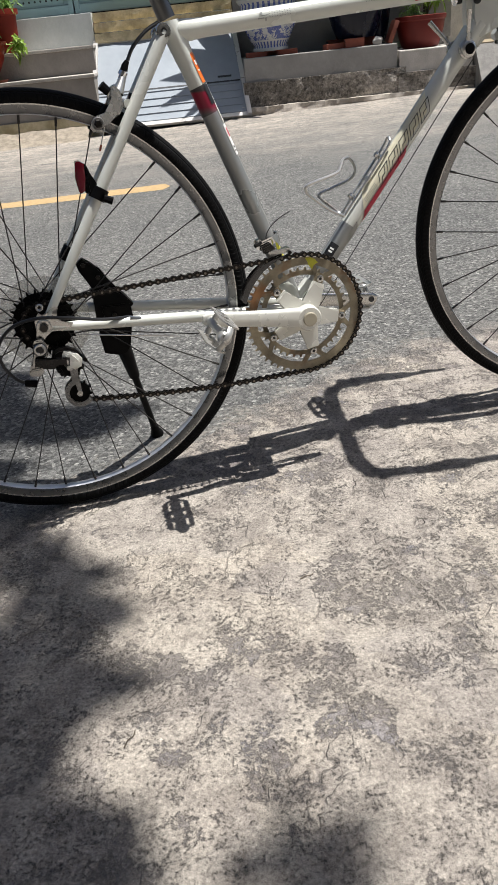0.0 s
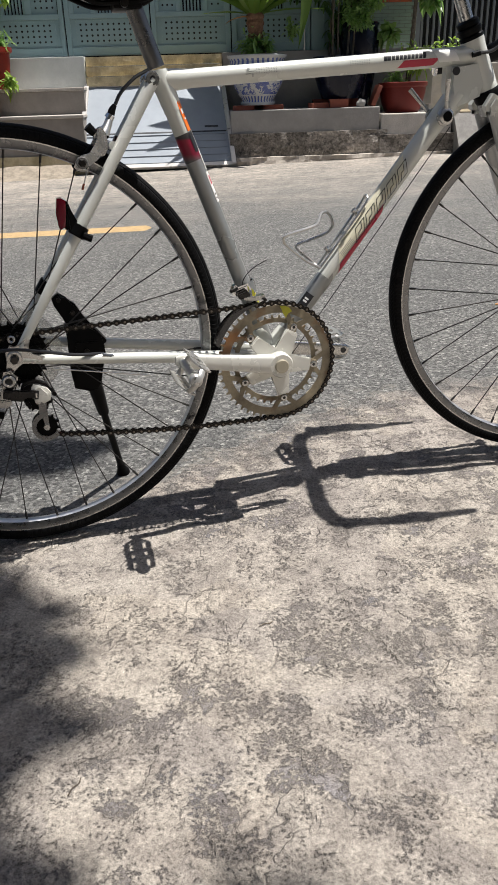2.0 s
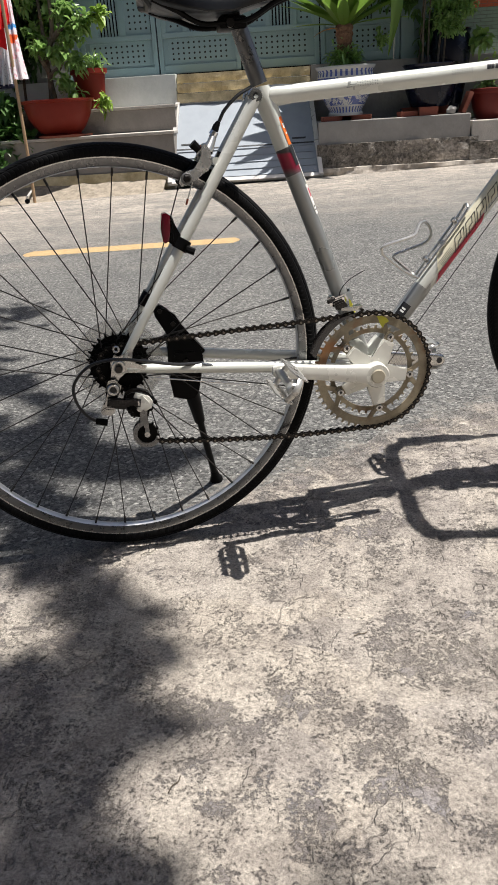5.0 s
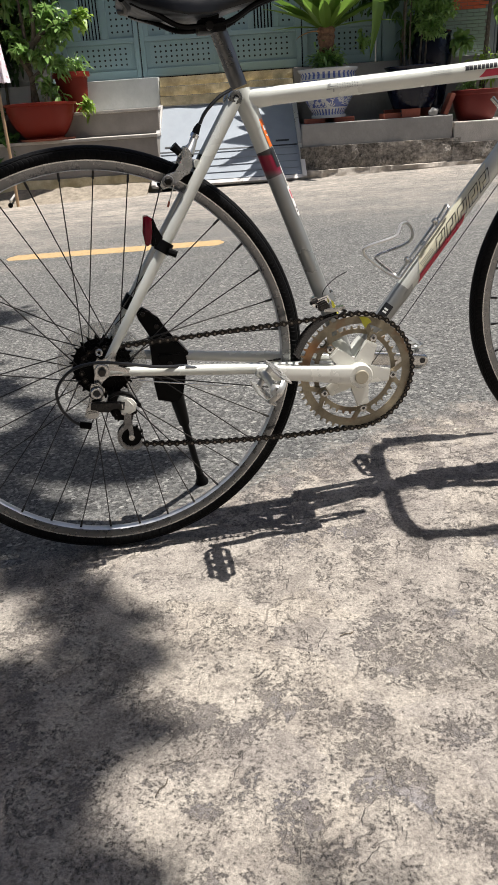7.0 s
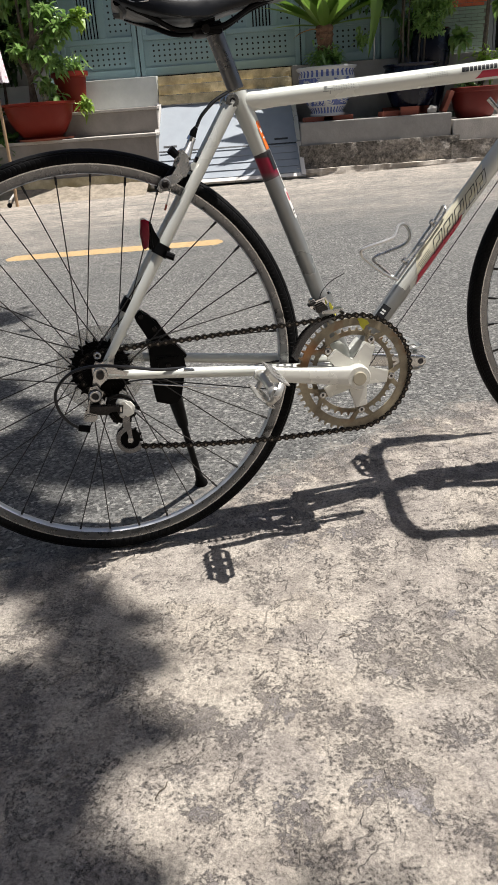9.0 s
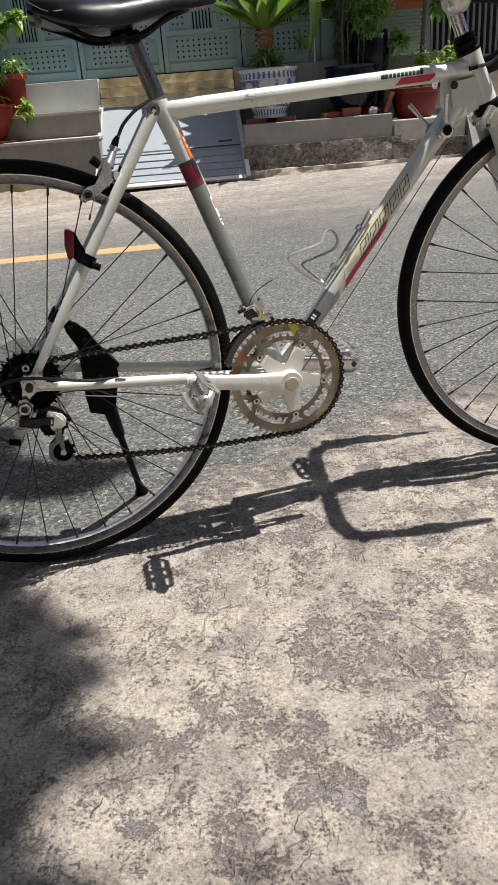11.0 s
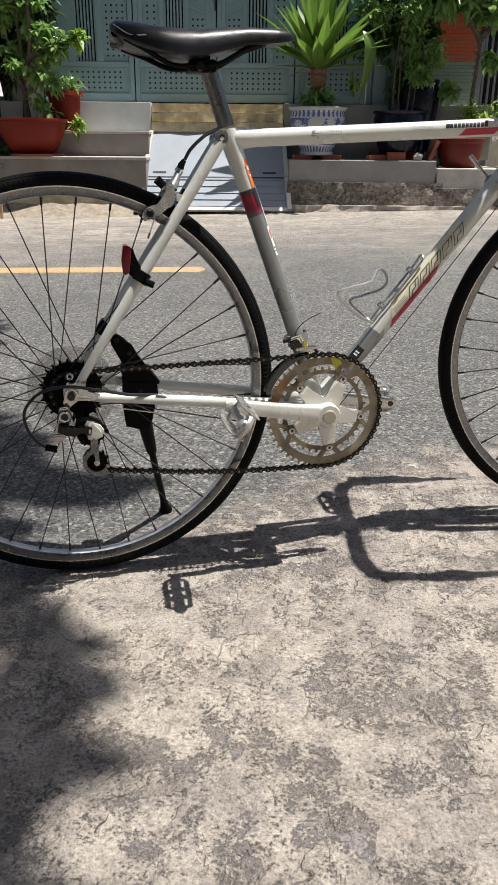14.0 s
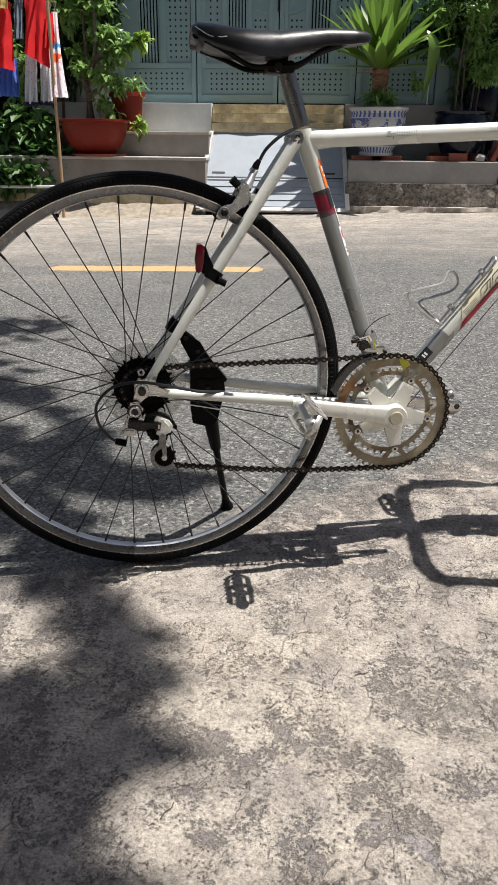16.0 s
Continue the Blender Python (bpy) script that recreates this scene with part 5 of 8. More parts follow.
for k in range(5):
    a = radians(ARM + 36 + 72 * k)
    c, s_ = math.cos(a), math.sin(a)
    out = [(0.010 * c + 0.0185 * s_, 0.010 * s_ - 0.0185 * c), (0.030 * c + 0.0125 * s_, 0.030 * s_ - 0.0125 * c), (0.056 * c + 0.0110 * s_, 0.056 * s_ - 0.0110 * c), (0.058 * c + 0.0095 * s_, 0.058 * s_ - 0.0095 * c), (0.058 * c - 0.0095 * s_, 0.058 * s_ + 0.0095 * c), (0.056 * c - 0.0110 * s_, 0.056 * s_ + 0.0110 * c), (0.030 * c - 0.0125 * s_, 0.030 * s_ + 0.0125 * c), (0.010 * c - 0.0185 * s_, 0.010 * s_ + 0.0185 * c)]
    part("spider_arm", slabbed(out, 0.008, face(BB.x, -0.0555, BB.z), 0.002), M_CRANK, crankset)
    part("ring_tab", slabbed([(0.054 * c + 0.0085 * s_, 0.054 * s_ - 0.0085 * c), (0.070 * c + 0.007 * s_, 0.070 * s_ - 0.007 * c), (0.070 * c - 0.007 * s_, 0.070 * s_ + 0.007 * c), (0.054 * c - 0.0085 * s_, 0.054 * s_ + 0.0085 * c)], 0.005, face(BB.x, -0.0515, BB.z), 0.0012), M_RING, crankset)
    fm = face(BB.x + 0.065 * c, -0.0545, BB.z + 0.065 * s_)
    part("chainring_bolt", lathed([(0.0025, -0.002), (0.0058, -0.002), (0.0058, 0.0015), (0.0048, 0.002), (0.0025, 0.002)], 16, fm, cap=False), M_ALLOY, crankset)
    part("bolt_socket", lathed([(0.0, -0.001), (0.003, -0.001), (0.003, 0.0006), (0.0, 0.0006)], 8, fm), M_DECAL, crankset)


def crank_arm(name, y, angle, outward, parent):
    a = radians(angle)
    d = Vector((math.cos(a), 0, math.sin(a)))
    n = Vector((-math.sin(a), 0, math.cos(a)))
    bm = bmesh.new()
    rows = []
    for t, h, th, oy in ((0.0, 0.0165, 0.010, 0.0), (0.02, 0.016, 0.010, 0.0), (0.06, 0.0135, 0.0085, 0.003), (0.12, 0.012, 0.0075, 0.007), (0.158, 0.0122, 0.007, 0.009), (0.172, 0.0115, 0.0068, 0.0095), (0.180, 0.0065, 0.005, 0.0095)):
        c = Vector((BB.x, y + outward * oy, BB.z)) + d * t
        ring = []
        for k in range(16):
            q = 2 * math.pi * k / 16
            cx, cz = math.cos(q), math.sin(q)
            sx = math.copysign(abs(cx) ** 0.45, cx) * h
            sy = math.copysign(abs(cz) ** 0.45, cz) * th
            ring.append(bm.verts.new(c + n * sx + Vector((0, sy, 0))))
        rows.append(ring)
    for p, q in zip(rows, rows[1:]):
        for k in range(16):
            bm.faces.new((p[k], p[(k + 1) % 16], q[(k + 1) % 16], q[k]))
    bm.faces.new(rows[0]), bm.faces.new(rows[-1])
    bmesh.ops.recalc_face_normals(bm, faces=bm.faces[:])
    part(name, bm, M_CRANK if outward < 0 else M_ALLOY, parent, "" if outward < 0 else "bare alloy crank arm")
    return Vector((BB.x, y + outward * 0.0095, BB.z)) + d * 0.168


near_eye = crank_arm("crank_arm", -0.070, ARM, -1, crankset)
far_eye = crank_arm("crank_arm", 0.062, ARM - 180, 1, crankset)
part("axle_eye", lathed([(0, -0.0075), (0.0055, -0.0075), (0.0055, 0.0075), (0, 0.0075)], 14, face(far_eye.x, far_eye.y, far_eye.z)), M_DECAL, crankset)
wrap_tag = slabbed([(0.010, 0.094), (0.019, 0.0935), (0.027, 0.089), (0.031, 0.083), (0.024, 0.080), (0.020, 0.073), (0.015, 0.081), (0.013, 0.088)], 0.0008, face(BB.x, -0.0495, BB.z))
part("yellow_tag", wrap_tag, M_YELLOWTAG, crankset, "torn yellow sticker on the chainring")


def pedal(eye, out, lean_deg):
    """A rat-trap pedal: axle, body, two notched cage plates and end caps."""
    p = part("pedal", tubed([eye, eye + Vector((0, out * 0.012, 0)), eye + Vector((0, out * 0.090, 0))], [0.0085, 0.0075, 0.0065], 14), M_PEDAL, bike, "silver cage pedal")
    a = radians(lean_deg)
    d = Vector((math.cos(a), 0, math.sin(a)))
    n = Vector((-math.sin(a), 0, math.cos(a)))
    mid = eye + Vector((0, out * 0.061, 0))
    part("dust_cap", lathed([(0, -0.008), (0.0095, -0.008), (0.0105, -0.004), (0.0105, 0.006), (0.008, 0.009), (0, 0.009)], 18, face(eye.x, eye.y + out * 0.106, eye.z) if out < 0 else face(eye.x, eye.y + out * 0.106, eye.z) @ Matrix.Rotation(math.pi, 4, "X")), M_PEDAL, p)
    for s in (-1, 1):
        base = mid + d * s * 0.0205
        m = Matrix((( 0, n.x, d.x, base.x), (1, n.y, d.y, base.y), (0, n.z, d.z, base.z), (0, 0, 0, 1)))
        def bar(bm, x0, y0, x1, y1, w):
            dx, dy = x1 - x0, y1 - y0
            l_ = math.hypot(dx, dy)
            nx, ny = -dy / l_ * w / 2, dx / l_ * w / 2
            return slab(bm, [(x0 - nx, y0 - ny), (x1 - nx, y1 - ny), (x1 + nx, y1 + ny), (x0 + nx, y0 + ny)], 0.0024, m)
        bm = bmesh.new()
        bar(bm, -0.039, 0.0115, 0.039, 0.0115, 0.009), bar(bm, -0.039, -0.0115, 0.039, -0.0115, 0.009)
        bar(bm, -0.039, 0.013, -0.049, 0.0, 0.006), bar(bm, 0.039, 0.013, 0.049, 0.0, 0.006)
        bar(bm, -0.049, 0.001, -0.039, -0.013, 0.006), bar(bm, 0.049, 0.001, 0.039, -0.013, 0.006)
        for x in (-0.014, 0.014):
            bar(bm, x, -0.010, x, 0.010, 0.013)
        for k in range(7):
            x = -0.036 + 0.012 * k
            bar(bm, x, 0.014, x + 0.001, 0.0185, 0.005)
        part("cage_plate", bm, M_PEDAL, p, smooth=False)
    for s, bulge in ((-1, 0.006), (1, 0.024)):
        loop_ = []
        for k in range(13):
            q = math.pi * k / 12
            loop_.append(mid + d * 0.0210 * math.cos(q) + Vector((0, s * out * (0.037 + bulge * math.sin(q)), 0)))
        part("end_loop", tubed(loop_, 0.0050, 10, flat=0.42, up=n), M_PEDAL, p)
    return p


pedal(near_eye, -1, 51)
pedal(far_eye, 1, 96)

# cassette, spoke guard
cass = part("freewheel", lathed([(0.0, -0.056), (0.012, -0.056), (0.014, -0.05), (0.020, -0.048), (0.020, -0.020), (0.0, -0.020)], 24, Matrix.Translation((0, 0, HUB_Z)) @ AXLE_TURN), M_COG, bike, "black freewheel with six cogs")
for k, (teeth, y) in enumerate(((25, -0.0225), (22, -0.028), (19, -0.0335), (17, -0.039), (15, -0.0445), (13, -0.050))):
    r = 0.0127 / (2 * math.sin(math.pi / teeth))
    part("cog", gear(bmesh.new(), teeth, r - 0.0026, r + 0.0030, 0.018, 0.0022, face(0, y, HUB_Z, 3 * k)), M_COG, cass)
guard = lathed([(0.022, -0.0005), (0.0715, -0.0005), (0.0725, 0.0005), (0.0715, 0.0012), (0.022, 0.0012)], 48, Matrix.Translation((0, -0.0185, HUB_Z)) @ AXLE_TURN, cap=False)
gm = Nodes("clear_spoke_guard", 0.25)
gm.color(gm.mix(gm.noise(30), (0.52, 0.50, 0.43), (0.62, 0.60, 0.54)))
tr = gm.node("ShaderNodeBsdfTransparent")
mx = gm.node("ShaderNodeMixShader", Fac=0.33)
gm.put(mx.inputs[1], tr.outputs[0]), gm.put(mx.inputs[2], gm.bsdf.outputs[0])
gm.put(gm.tree.nodes["Material Output"].inputs[0], mx.outputs[0])
part("spoke_guard", guard, gm.mat, bike, "milky clear plastic disc behind the cogs")

# rear derailleur
M_DARKLINK = plain("dark_worn_link", (0.022, 0.020, 0.019), 0.32, 0.5, 0.5, 60)
der = part("rear_derailleur", slabbed([(-0.0190, 0.3268), (-0.0085, 0.3274), (-0.0008, 0.3167), (-0.0041, 0.3027), (-0.0149, 0.2938), (-0.0201, 0.2799), (-0.0379, 0.2780), (-0.0323, 0.2900), (-0.0248, 0.2958), (-0.0249, 0.3097)], 0.012, face(0, -0.074, 0), 0.002), M_ALLOY, bike, "silver and black rear derailleur")
part("pivot_bolt", lathed([(0.0048, -0.003), (0.0098, -0.003), (0.0098, 0.002), (0.0085, 0.0035), (0.0060, 0.0035), (0.0048, 0.002)], 24, face(-0.0130, -0.0825, 0.3126), cap=False), M_ALLOY, der)
part("pivot_ring", lathed([(0, 0), (0.0110, 0), (0.0110, 0.0012), (0, 0.0012)], 24, face(-0.0131, -0.0812, 0.3122)), M_DECAL, der)
part("pivot_socket", lathed([(0, 0), (0.0052, 0), (0.0052, 0.001), (0, 0.001)], 6, face(-0.0129, -0.0830, 0.3128)), M_DECAL, der)
part("link_outer", slabbed([(-0.0237, 0.2997), (-0.0149, 0.3007), (0.0080, 0.2959), (0.0235, 0.2954), (0.0209, 0.2839), (0.0058, 0.2862), (-0.0132, 0.2865), (-0.0263, 0.2892)], 0.010, face(0, -0.088, 0), 0.0022), M_DARKLINK, der)
part("link_inner", slabbed([(-0.0280, 0.2897), (-0.0180, 0.2811), (0.0003, 0.2772), (0.0084, 0.2821), (0.0101, 0.2892), (-0.0251, 0.2947)], 0.012, face(0, -0.076, 0), 0.0022), M_DARKLINK, der)
part("knuckle", slabbed([(0.0170, 0.2971), (0.0210, 0.3027), (0.0297, 0.2991), (0.0408, 0.2940), (0.0459, 0.2855), (0.0427, 0.2749), (0.0320, 0.2706), (0.0234, 0.2790), (0.0156, 0.2834)], 0.016, face(0, -0.080, 0), 0.005), M_CRANK, der, "worn silver-white knuckle")
part("knuckle_slot", slabbed([(0.0218, 0.2952), (0.0285, 0.2938), (0.0254, 0.2804), (0.0204, 0.2815)], 0.002, face(0, -0.0885, 0), 0.0005), M_DECAL, der)
part("slot_pin", slabbed([(0.0227, 0.2913), (0.0252, 0.2907), (0.0244, 0.2834), (0.0219, 0.2840)], 0.002, face(0, -0.0898, 0), 0.0005), M_ALLOY, der)
part("knuckle_cap", slabbed([(-0.0015, 0.2878), (0.0031, 0.3000), (0.0138, 0.3043), (0.0276, 0.3033), (0.0403, 0.2970), (0.0470, 0.2871), (0.0407, 0.2828), (0.0182, 0.2931), (0.0094, 0.2855)], 0.016, face(0, -0.062, 0), 0.004), M_DARKLINK, der)
part("stop_plate", slabbed([(-0.0378, 0.2778), (-0.0312, 0.2839), (-0.0157, 0.2834), (-0.0147, 0.2767), (-0.0222, 0.2707), (-0.0354, 0.2736)], 0.010, face(0, -0.080, 0), 0.002), M_ALLOY, der)
def arc_plate(bm, cx, cz, r0, r1, a0, a1, y):
    outl = [(cx + r1 * math.cos(radians(a0 + (a1 - a0) * k / 14)), cz + r1 * math.sin(radians(a0 + (a1 - a0) * k / 14))) for k in range(15)]
    outl += [(cx + r0 * math.cos(radians(a1 + (a0 - a1) * k / 14)), cz + r0 * math.sin(radians(a1 + (a0 - a1) * k / 14))) for k in range(15)]
    return slab(bm, outl, 0.003, face(0, y, 0))


for y in (-0.057, -0.041):
    bm = bmesh.new()
    arc_plate(bm, 0.0295, 0.2225, 0.0165, 0.0235, 95, 318, y)
    slab(bm, [(0.023, 0.268), (0.035, 0.264), (0.033, 0.250), (0.029, 0.244), (0.021, 0.246)], 0.003, face(0, y, 0))
    slab(bm, [(0.025, 0.247), (0.034, 0.247), (0.0335, 0.222), (0.0275, 0.222)], 0.0026, face(0, y - 0.001, 0))
    part("pulley_cage", bm, M_RIM, der)
for px_, pz_ in ((0.0295, 0.2225), (0.023, 0.268)):
    part("pulley", gear(bmesh.new(), 10, 0.0165, 0.0205, 0.004, 0.007, face(px_, -0.049, pz_)), M_COG, der)
    part("pulley_bolt", lathed([(0, -0.002), (0.0048, -0.002), (0.0048, 0.002), (0, 0.002)], 10, face(px_, -0.0595, pz_)), M_ALLOY, der)
for px_, pz_ in ((0.050, 0.284), (0.008, 0.274), (0.011, 0.268)):
    part("adjuster_screw", tubed([(px_, -0.084, pz_), (px_ - 0.004, -0.066, pz_ + 0.002)], 0.0036, 8), M_BLACK, der)
loop = curve([(0.135, -0.050, 0.329), (0.09, -0.070, 0.338), (0.04, -0.082, 0.353), (-0.005, -0.086, 0.362), (-0.045, -0.084, 0.355), (-0.072, -0.080, 0.328), (-0.073, -0.078, 0.298), (-0.060, -0.078, 0.274), (-0.044, -0.080, 0.262)], 7)
part("cable_sleeve", tubed(loop, 0.0026, 8), M_CABLE, der)
part("barrel", tubed([(-0.048, -0.080, 0.264), (-0.030, -0.080, 0.259)], [0.0055, 0.006], 10), M_BLACK, der)

# front derailleur
fd = part("front_derailleur", lathed([(0.0172, -0.008), (0.0195, -0.008), (0.0195, 0.008), (0.0172, 0.008)], 24, Matrix.Translation(on(ST_TOP, SB, 0.735)) @ (SB - ST_TOP).to_track_quat("Z", "X").to_matrix().to_4x4(), cap=False), M_ALLOY, bike, "silver front derailleur with a curved dark cage")
part("link", tubed([(0.372, -0.022, 0.400), (0.388, -0.040, 0.392)], [0.008, 0.007], 10), M_ALLOY, fd)
part("clamp_screw", tubed([(0.362, -0.020, 0.404), (0.362, -0.034, 0.404)], 0.006, 8), M_CHROME, fd)
out = []
for k in range(13):
    a = radians(103 + 56 * k / 12)
    out.append((BB.x + (0.1065 - 0.0015 * k / 12) * math.cos(a), BB.z + (0.1065 - 0.0015 * k / 12) * math.sin(a)))
for k in range(13):
    a = radians(158 - 54 * k / 12)
    r = 0.1085 + 0.0075 * math.sin(math.pi * min(1, 0.15 + k / 13))
    out.append((BB.x + r * math.cos(a), BB.z + r * math.sin(a)))
steel = plain("worn_cage_steel", (0.07, 0.07, 0.072), 0.22, 0.95, 0.35, 60)
part("cage_plate", slabbed(out, 0.0016, face(0, -0.0545, 0), 0.0005), steel, fd)
part("cage_plate", slabbed(out, 0.0016, face(0, -0.036, 0), 0.0005), steel, fd)
part("cage_bracket", slabbed([(0.3706, 0.3916), (0.4060, 0.3928), (0.4065, 0.3882), (0.3937, 0.3849), (0.3711, 0.3879)], 0.018, face(0, -0.046, 0), 0.0015), M_ALLOY, fd)
part("cage_bolt", tubed([(0.404, -0.060, 0.386), (0.404, -0.034, 0.390)], 0.003, 8), M_CHAIN, fd)
part("parallelogram", slabbed([(0.3536, 0.4013), (0.3638, 0.4068), (0.3816, 0.4120), (0.3872, 0.4029), (0.3813, 0.3929), (0.3694, 0.3895), (0.3558, 0.3954)], 0.014, face(0, -0.034, 0), 0.003), M_CHROME, fd)
part("parallelogram", slabbed([(0.3604, 0.3999), (0.3761, 0.4045), (0.3825, 0.3944), (0.3761, 0.3882), (0.3629, 0.3895)], 0.010, face(0, -0.046, 0), 0.003), M_DARKLINK, fd)
part("tag", slabbed([(0.3830, 0.4065), (0.3868, 0.4030), (0.3895, 0.3928), (0.3845, 0.3935)], 0.001, face(0, -0.054, 0)), M_YELLOWTAG, fd, "yellow-green sticker")
part("limit_screw", tubed([(0.352, -0.040, 0.402), (0.364, -0.036, 0.405)], 0.0035, 8), M_CHAIN, fd)
part("limit_screw", tubed([(0.366, -0.044, 0.390), (0.372, -0.040, 0.394)], 0.0032, 8), M_CHAIN, fd)
part("loose_wire", tubed(curve([(0.372, -0.028, 0.392), (0.376, -0.034, 0.418), (0.392, -0.04, 0.436), (0.415, -0.042, 0.447)], 5), 0.0008, 5), M_CABLE, fd)

# chain: links laid along its line
def arc(cx, cz, r, a0, a1, n=40):
    return [(cx + r * math.cos(radians(a0 + (a1 - a0) * k / n)), cz + r * math.sin(radians(a0 + (a1 - a0) * k / n))) for k in range(n + 1)]


R1, R2, RP = 0.1005, 0.0335, 0.0185
path = arc(BB.x, BB.z, R1, -97, 91, 80) + arc(0, HUB_Z, R2, 89, 262, 30)
path += arc(0.023, 0.268, RP, 95, -60, 20) + arc(0.0295, 0.2225, RP, 150, 264, 20)
sag0, sag1 = path[-1], path[0]
path += [(sag0[0] + (sag1[0] - sag0[0]) * k / 8, sag0[1] + (sag1[1] - sag0[1]) * k / 8 - 0.007 * math.sin(math.pi * k / 8)) for k in range(1, 8)]
path.append(path[0])
lens = [0.0]
for p, q in zip(path, path[1:]):
    lens.append(lens[-1] + math.hypot(q[0] - p[0], q[1] - p[1]))
count = int(lens[-1] / 0.0127) // 2 * 2
pitch = lens[-1] / count


def at_len(s):
    s %= lens[-1]
    for k in range(len(lens) - 1):
        if lens[k] <= s <= lens[k + 1]:
            f = (s - lens[k]) / max(1e-9, lens[k + 1] - lens[k])
            return path[k][0] + f * (path[k + 1][0] - path[k][0]), path[k][1] + f * (path[k + 1][1] - path[k][1])


def chain_y(x, z):
    return -0.0475 + 0.008 * max(0, min(1, (0.30 - x) / 0.27))


def link_mesh(half, big):
    bm = bmesh.new()
    out = []
    for k in range(6):
        a = radians(90 + 36 * k)
        out.append((-pitch / 2 + big * math.cos(a), big * math.sin(a)))
    out.append((0, -0.0017))
    for k in range(6):
        a = radians(-90 + 36 * k)
        out.append((pitch / 2 + big * math.cos(a), big * math.sin(a)))
    out.append((0, 0.0017))
    for s in (-1, 1):
        slab(bm, out, 0.0011, face(0, s * half, 0))
    for s in (-0.5, 0.5):
        tube(bm, [(s * pitch, -half - 0.001, 0), (s * pitch, half + 0.001, 0)], 0.0021, 6)
    return bm


chain = part("chain", tubed([(*at_len(0)[:1], -0.0475 - 0.0045, at_len(0)[1]), (at_len(0)[0], -0.043, at_len(0)[1])], 0.002, 6), M_CHAIN, bike, "oily brown roller chain")
kinds = [None, None]
for k in range(count):
    (x0, z0), (x1, z1) = at_len(k * pitch), at_len((k + 1) * pitch)
    y0, y1 = chain_y(x0, z0), chain_y(x1, z1)
    m = Matrix.Translation(((x0 + x1) / 2, (y0 + y1) / 2, (z0 + z1) / 2)) @ Matrix.Rotation(math.atan2(y1 - y0, x1 - x0) if abs(x1 - x0) > 0.006 and x1 > x0 else 0, 4, "Z") @ Matrix.Rotation(-math.atan2(z1 - z0, x1 - x0), 4, "Y")
    if kinds[k % 2] is None:
        o = part("link", link_mesh(0.0036 if k % 2 else 0.0025, 0.0046 if k % 2 else 0.0036), M_CHAIN, chain, smooth=False)
        kinds[k % 2] = o.data
    else:
        o = new("link", kinds[k % 2])
        o.parent = chain
    o.matrix_local = m
    pin = new("chain_pin", kinds_pin) if k else part("chain_pin", tubed([(0, -0.0053, 0), (0, -0.0040, 0)], [0.0019, 0.0016], 8), M_PIN, chain)
    if k == 0:
        kinds_pin = pin.data
    pin.parent = chain
    pin.matrix_local = Matrix.Translation((x0, y0, z0))

# ---- bicycle: fork, bars, brakes and fittings ----
fork = sub("fork", tubed([HEAD_B + AXIS * 0.004, HEAD_B - AXIS * 0.030], [0.0205, 0.019], 20), M_BLADE, bike, "grey-white fork with raked blades", STEER)
ahead = Vector((AXIS.z, 0, -AXIS.x))
cr = HEAD_B - AXIS * 0.021
cr_m = Matrix(((ahead.x, 0, AXIS.x, cr.x), (0, 1, 0, 0), (ahead.z, 0, AXIS.z, cr.z), (0, 0, 0, 1)))
crown = sub("fork_crown", slabbed([(-0.013, -0.040), (0.013, -0.040), (0.0175, 0.0), (0.013, 0.040), (-0.013, 0.040), (-0.0165, 0.0)], 0.026, cr_m, 0.005), M_BLADE, fork, m=STEER)
for s in (-1, 1):
    sub("shoulder", slabbed([(0.8075, 0.6575), (0.8196, 0.6765), (0.8370, 0.6665), (0.8405, 0.6520), (0.8320, 0.6470), (0.8250, 0.6390), (0.8195, 0.6480), (0.8105, 0.6490)], 0.030, face(0, s * 0.034, 0), 0.006), M_PEARL, crown, m=STEER)
for s in (-1, 1):
    pts = curve([(0.828, s * 0.034, 0.652), (0.849, s * 0.034, 0.598), (0.889, s * 0.039, 0.507), (0.924, s * 0.043, 0.434), (0.958, s * 0.046, 0.385), (1.0075, s * 0.050, 0.340)], 6)
    n = len(pts)
    rad = [0.0135 + 0.002 * min(1, k / (0.4 * n)) - 0.0085 * max(0, (k / n - 0.4) / 0.6) for k in range(n)]
    sub("blade", tubed(pts, rad, 16, flat=0.78), M_BLADE, fork, m=STEER)
    sub("fork_end", slabbed([(-0.012, 0.012), (0.006, 0.010), (0.012, 0.0), (0.008, -0.012), (-0.008, -0.012), (-0.014, 0.0)], 0.005, face(1.0075, s * 0.051, HUB_Z), 0.001), M_ALLOY, fork, m=STEER)
    sub("axle_nut", lathed([(0, -0.008), (0.0085, -0.008), (0.0085, 0.006), (0.005, 0.009), (0, 0.009)], 8, face(1.0075, s * 0.060, HUB_Z)), M_CHROME, fork, m=STEER)
part("headset_lower", lathed([(0.0, -0.010), (0.021, -0.010), (0.0225, -0.004), (0.0225, 0.004), (0.020, 0.008), (0.0, 0.008)], 24, Matrix.Translation(HEAD_B + AXIS * 0.0) @ AXIS.to_track_quat("Z", "Y").to_matrix().to_4x4()), M_BLACK, bike)
bm = lathed([(0.0, 0.0), (0.0195, 0.0), (0.0198, 0.005), (0.0175, 0.007), (0.0195, 0.010), (0.0195, 0.017), (0.0165, 0.019), (0.0180, 0.021), (0.0180, 0.027), (0.013, 0.030), (0.0, 0.030)], 24, Matrix.Translation(HEAD_T) @ AXIS.to_track_quat("Z", "Y").to_matrix().to_4x4())
part("headset_upper", bm, M_BLACK, bike, "black stacked headset rings")

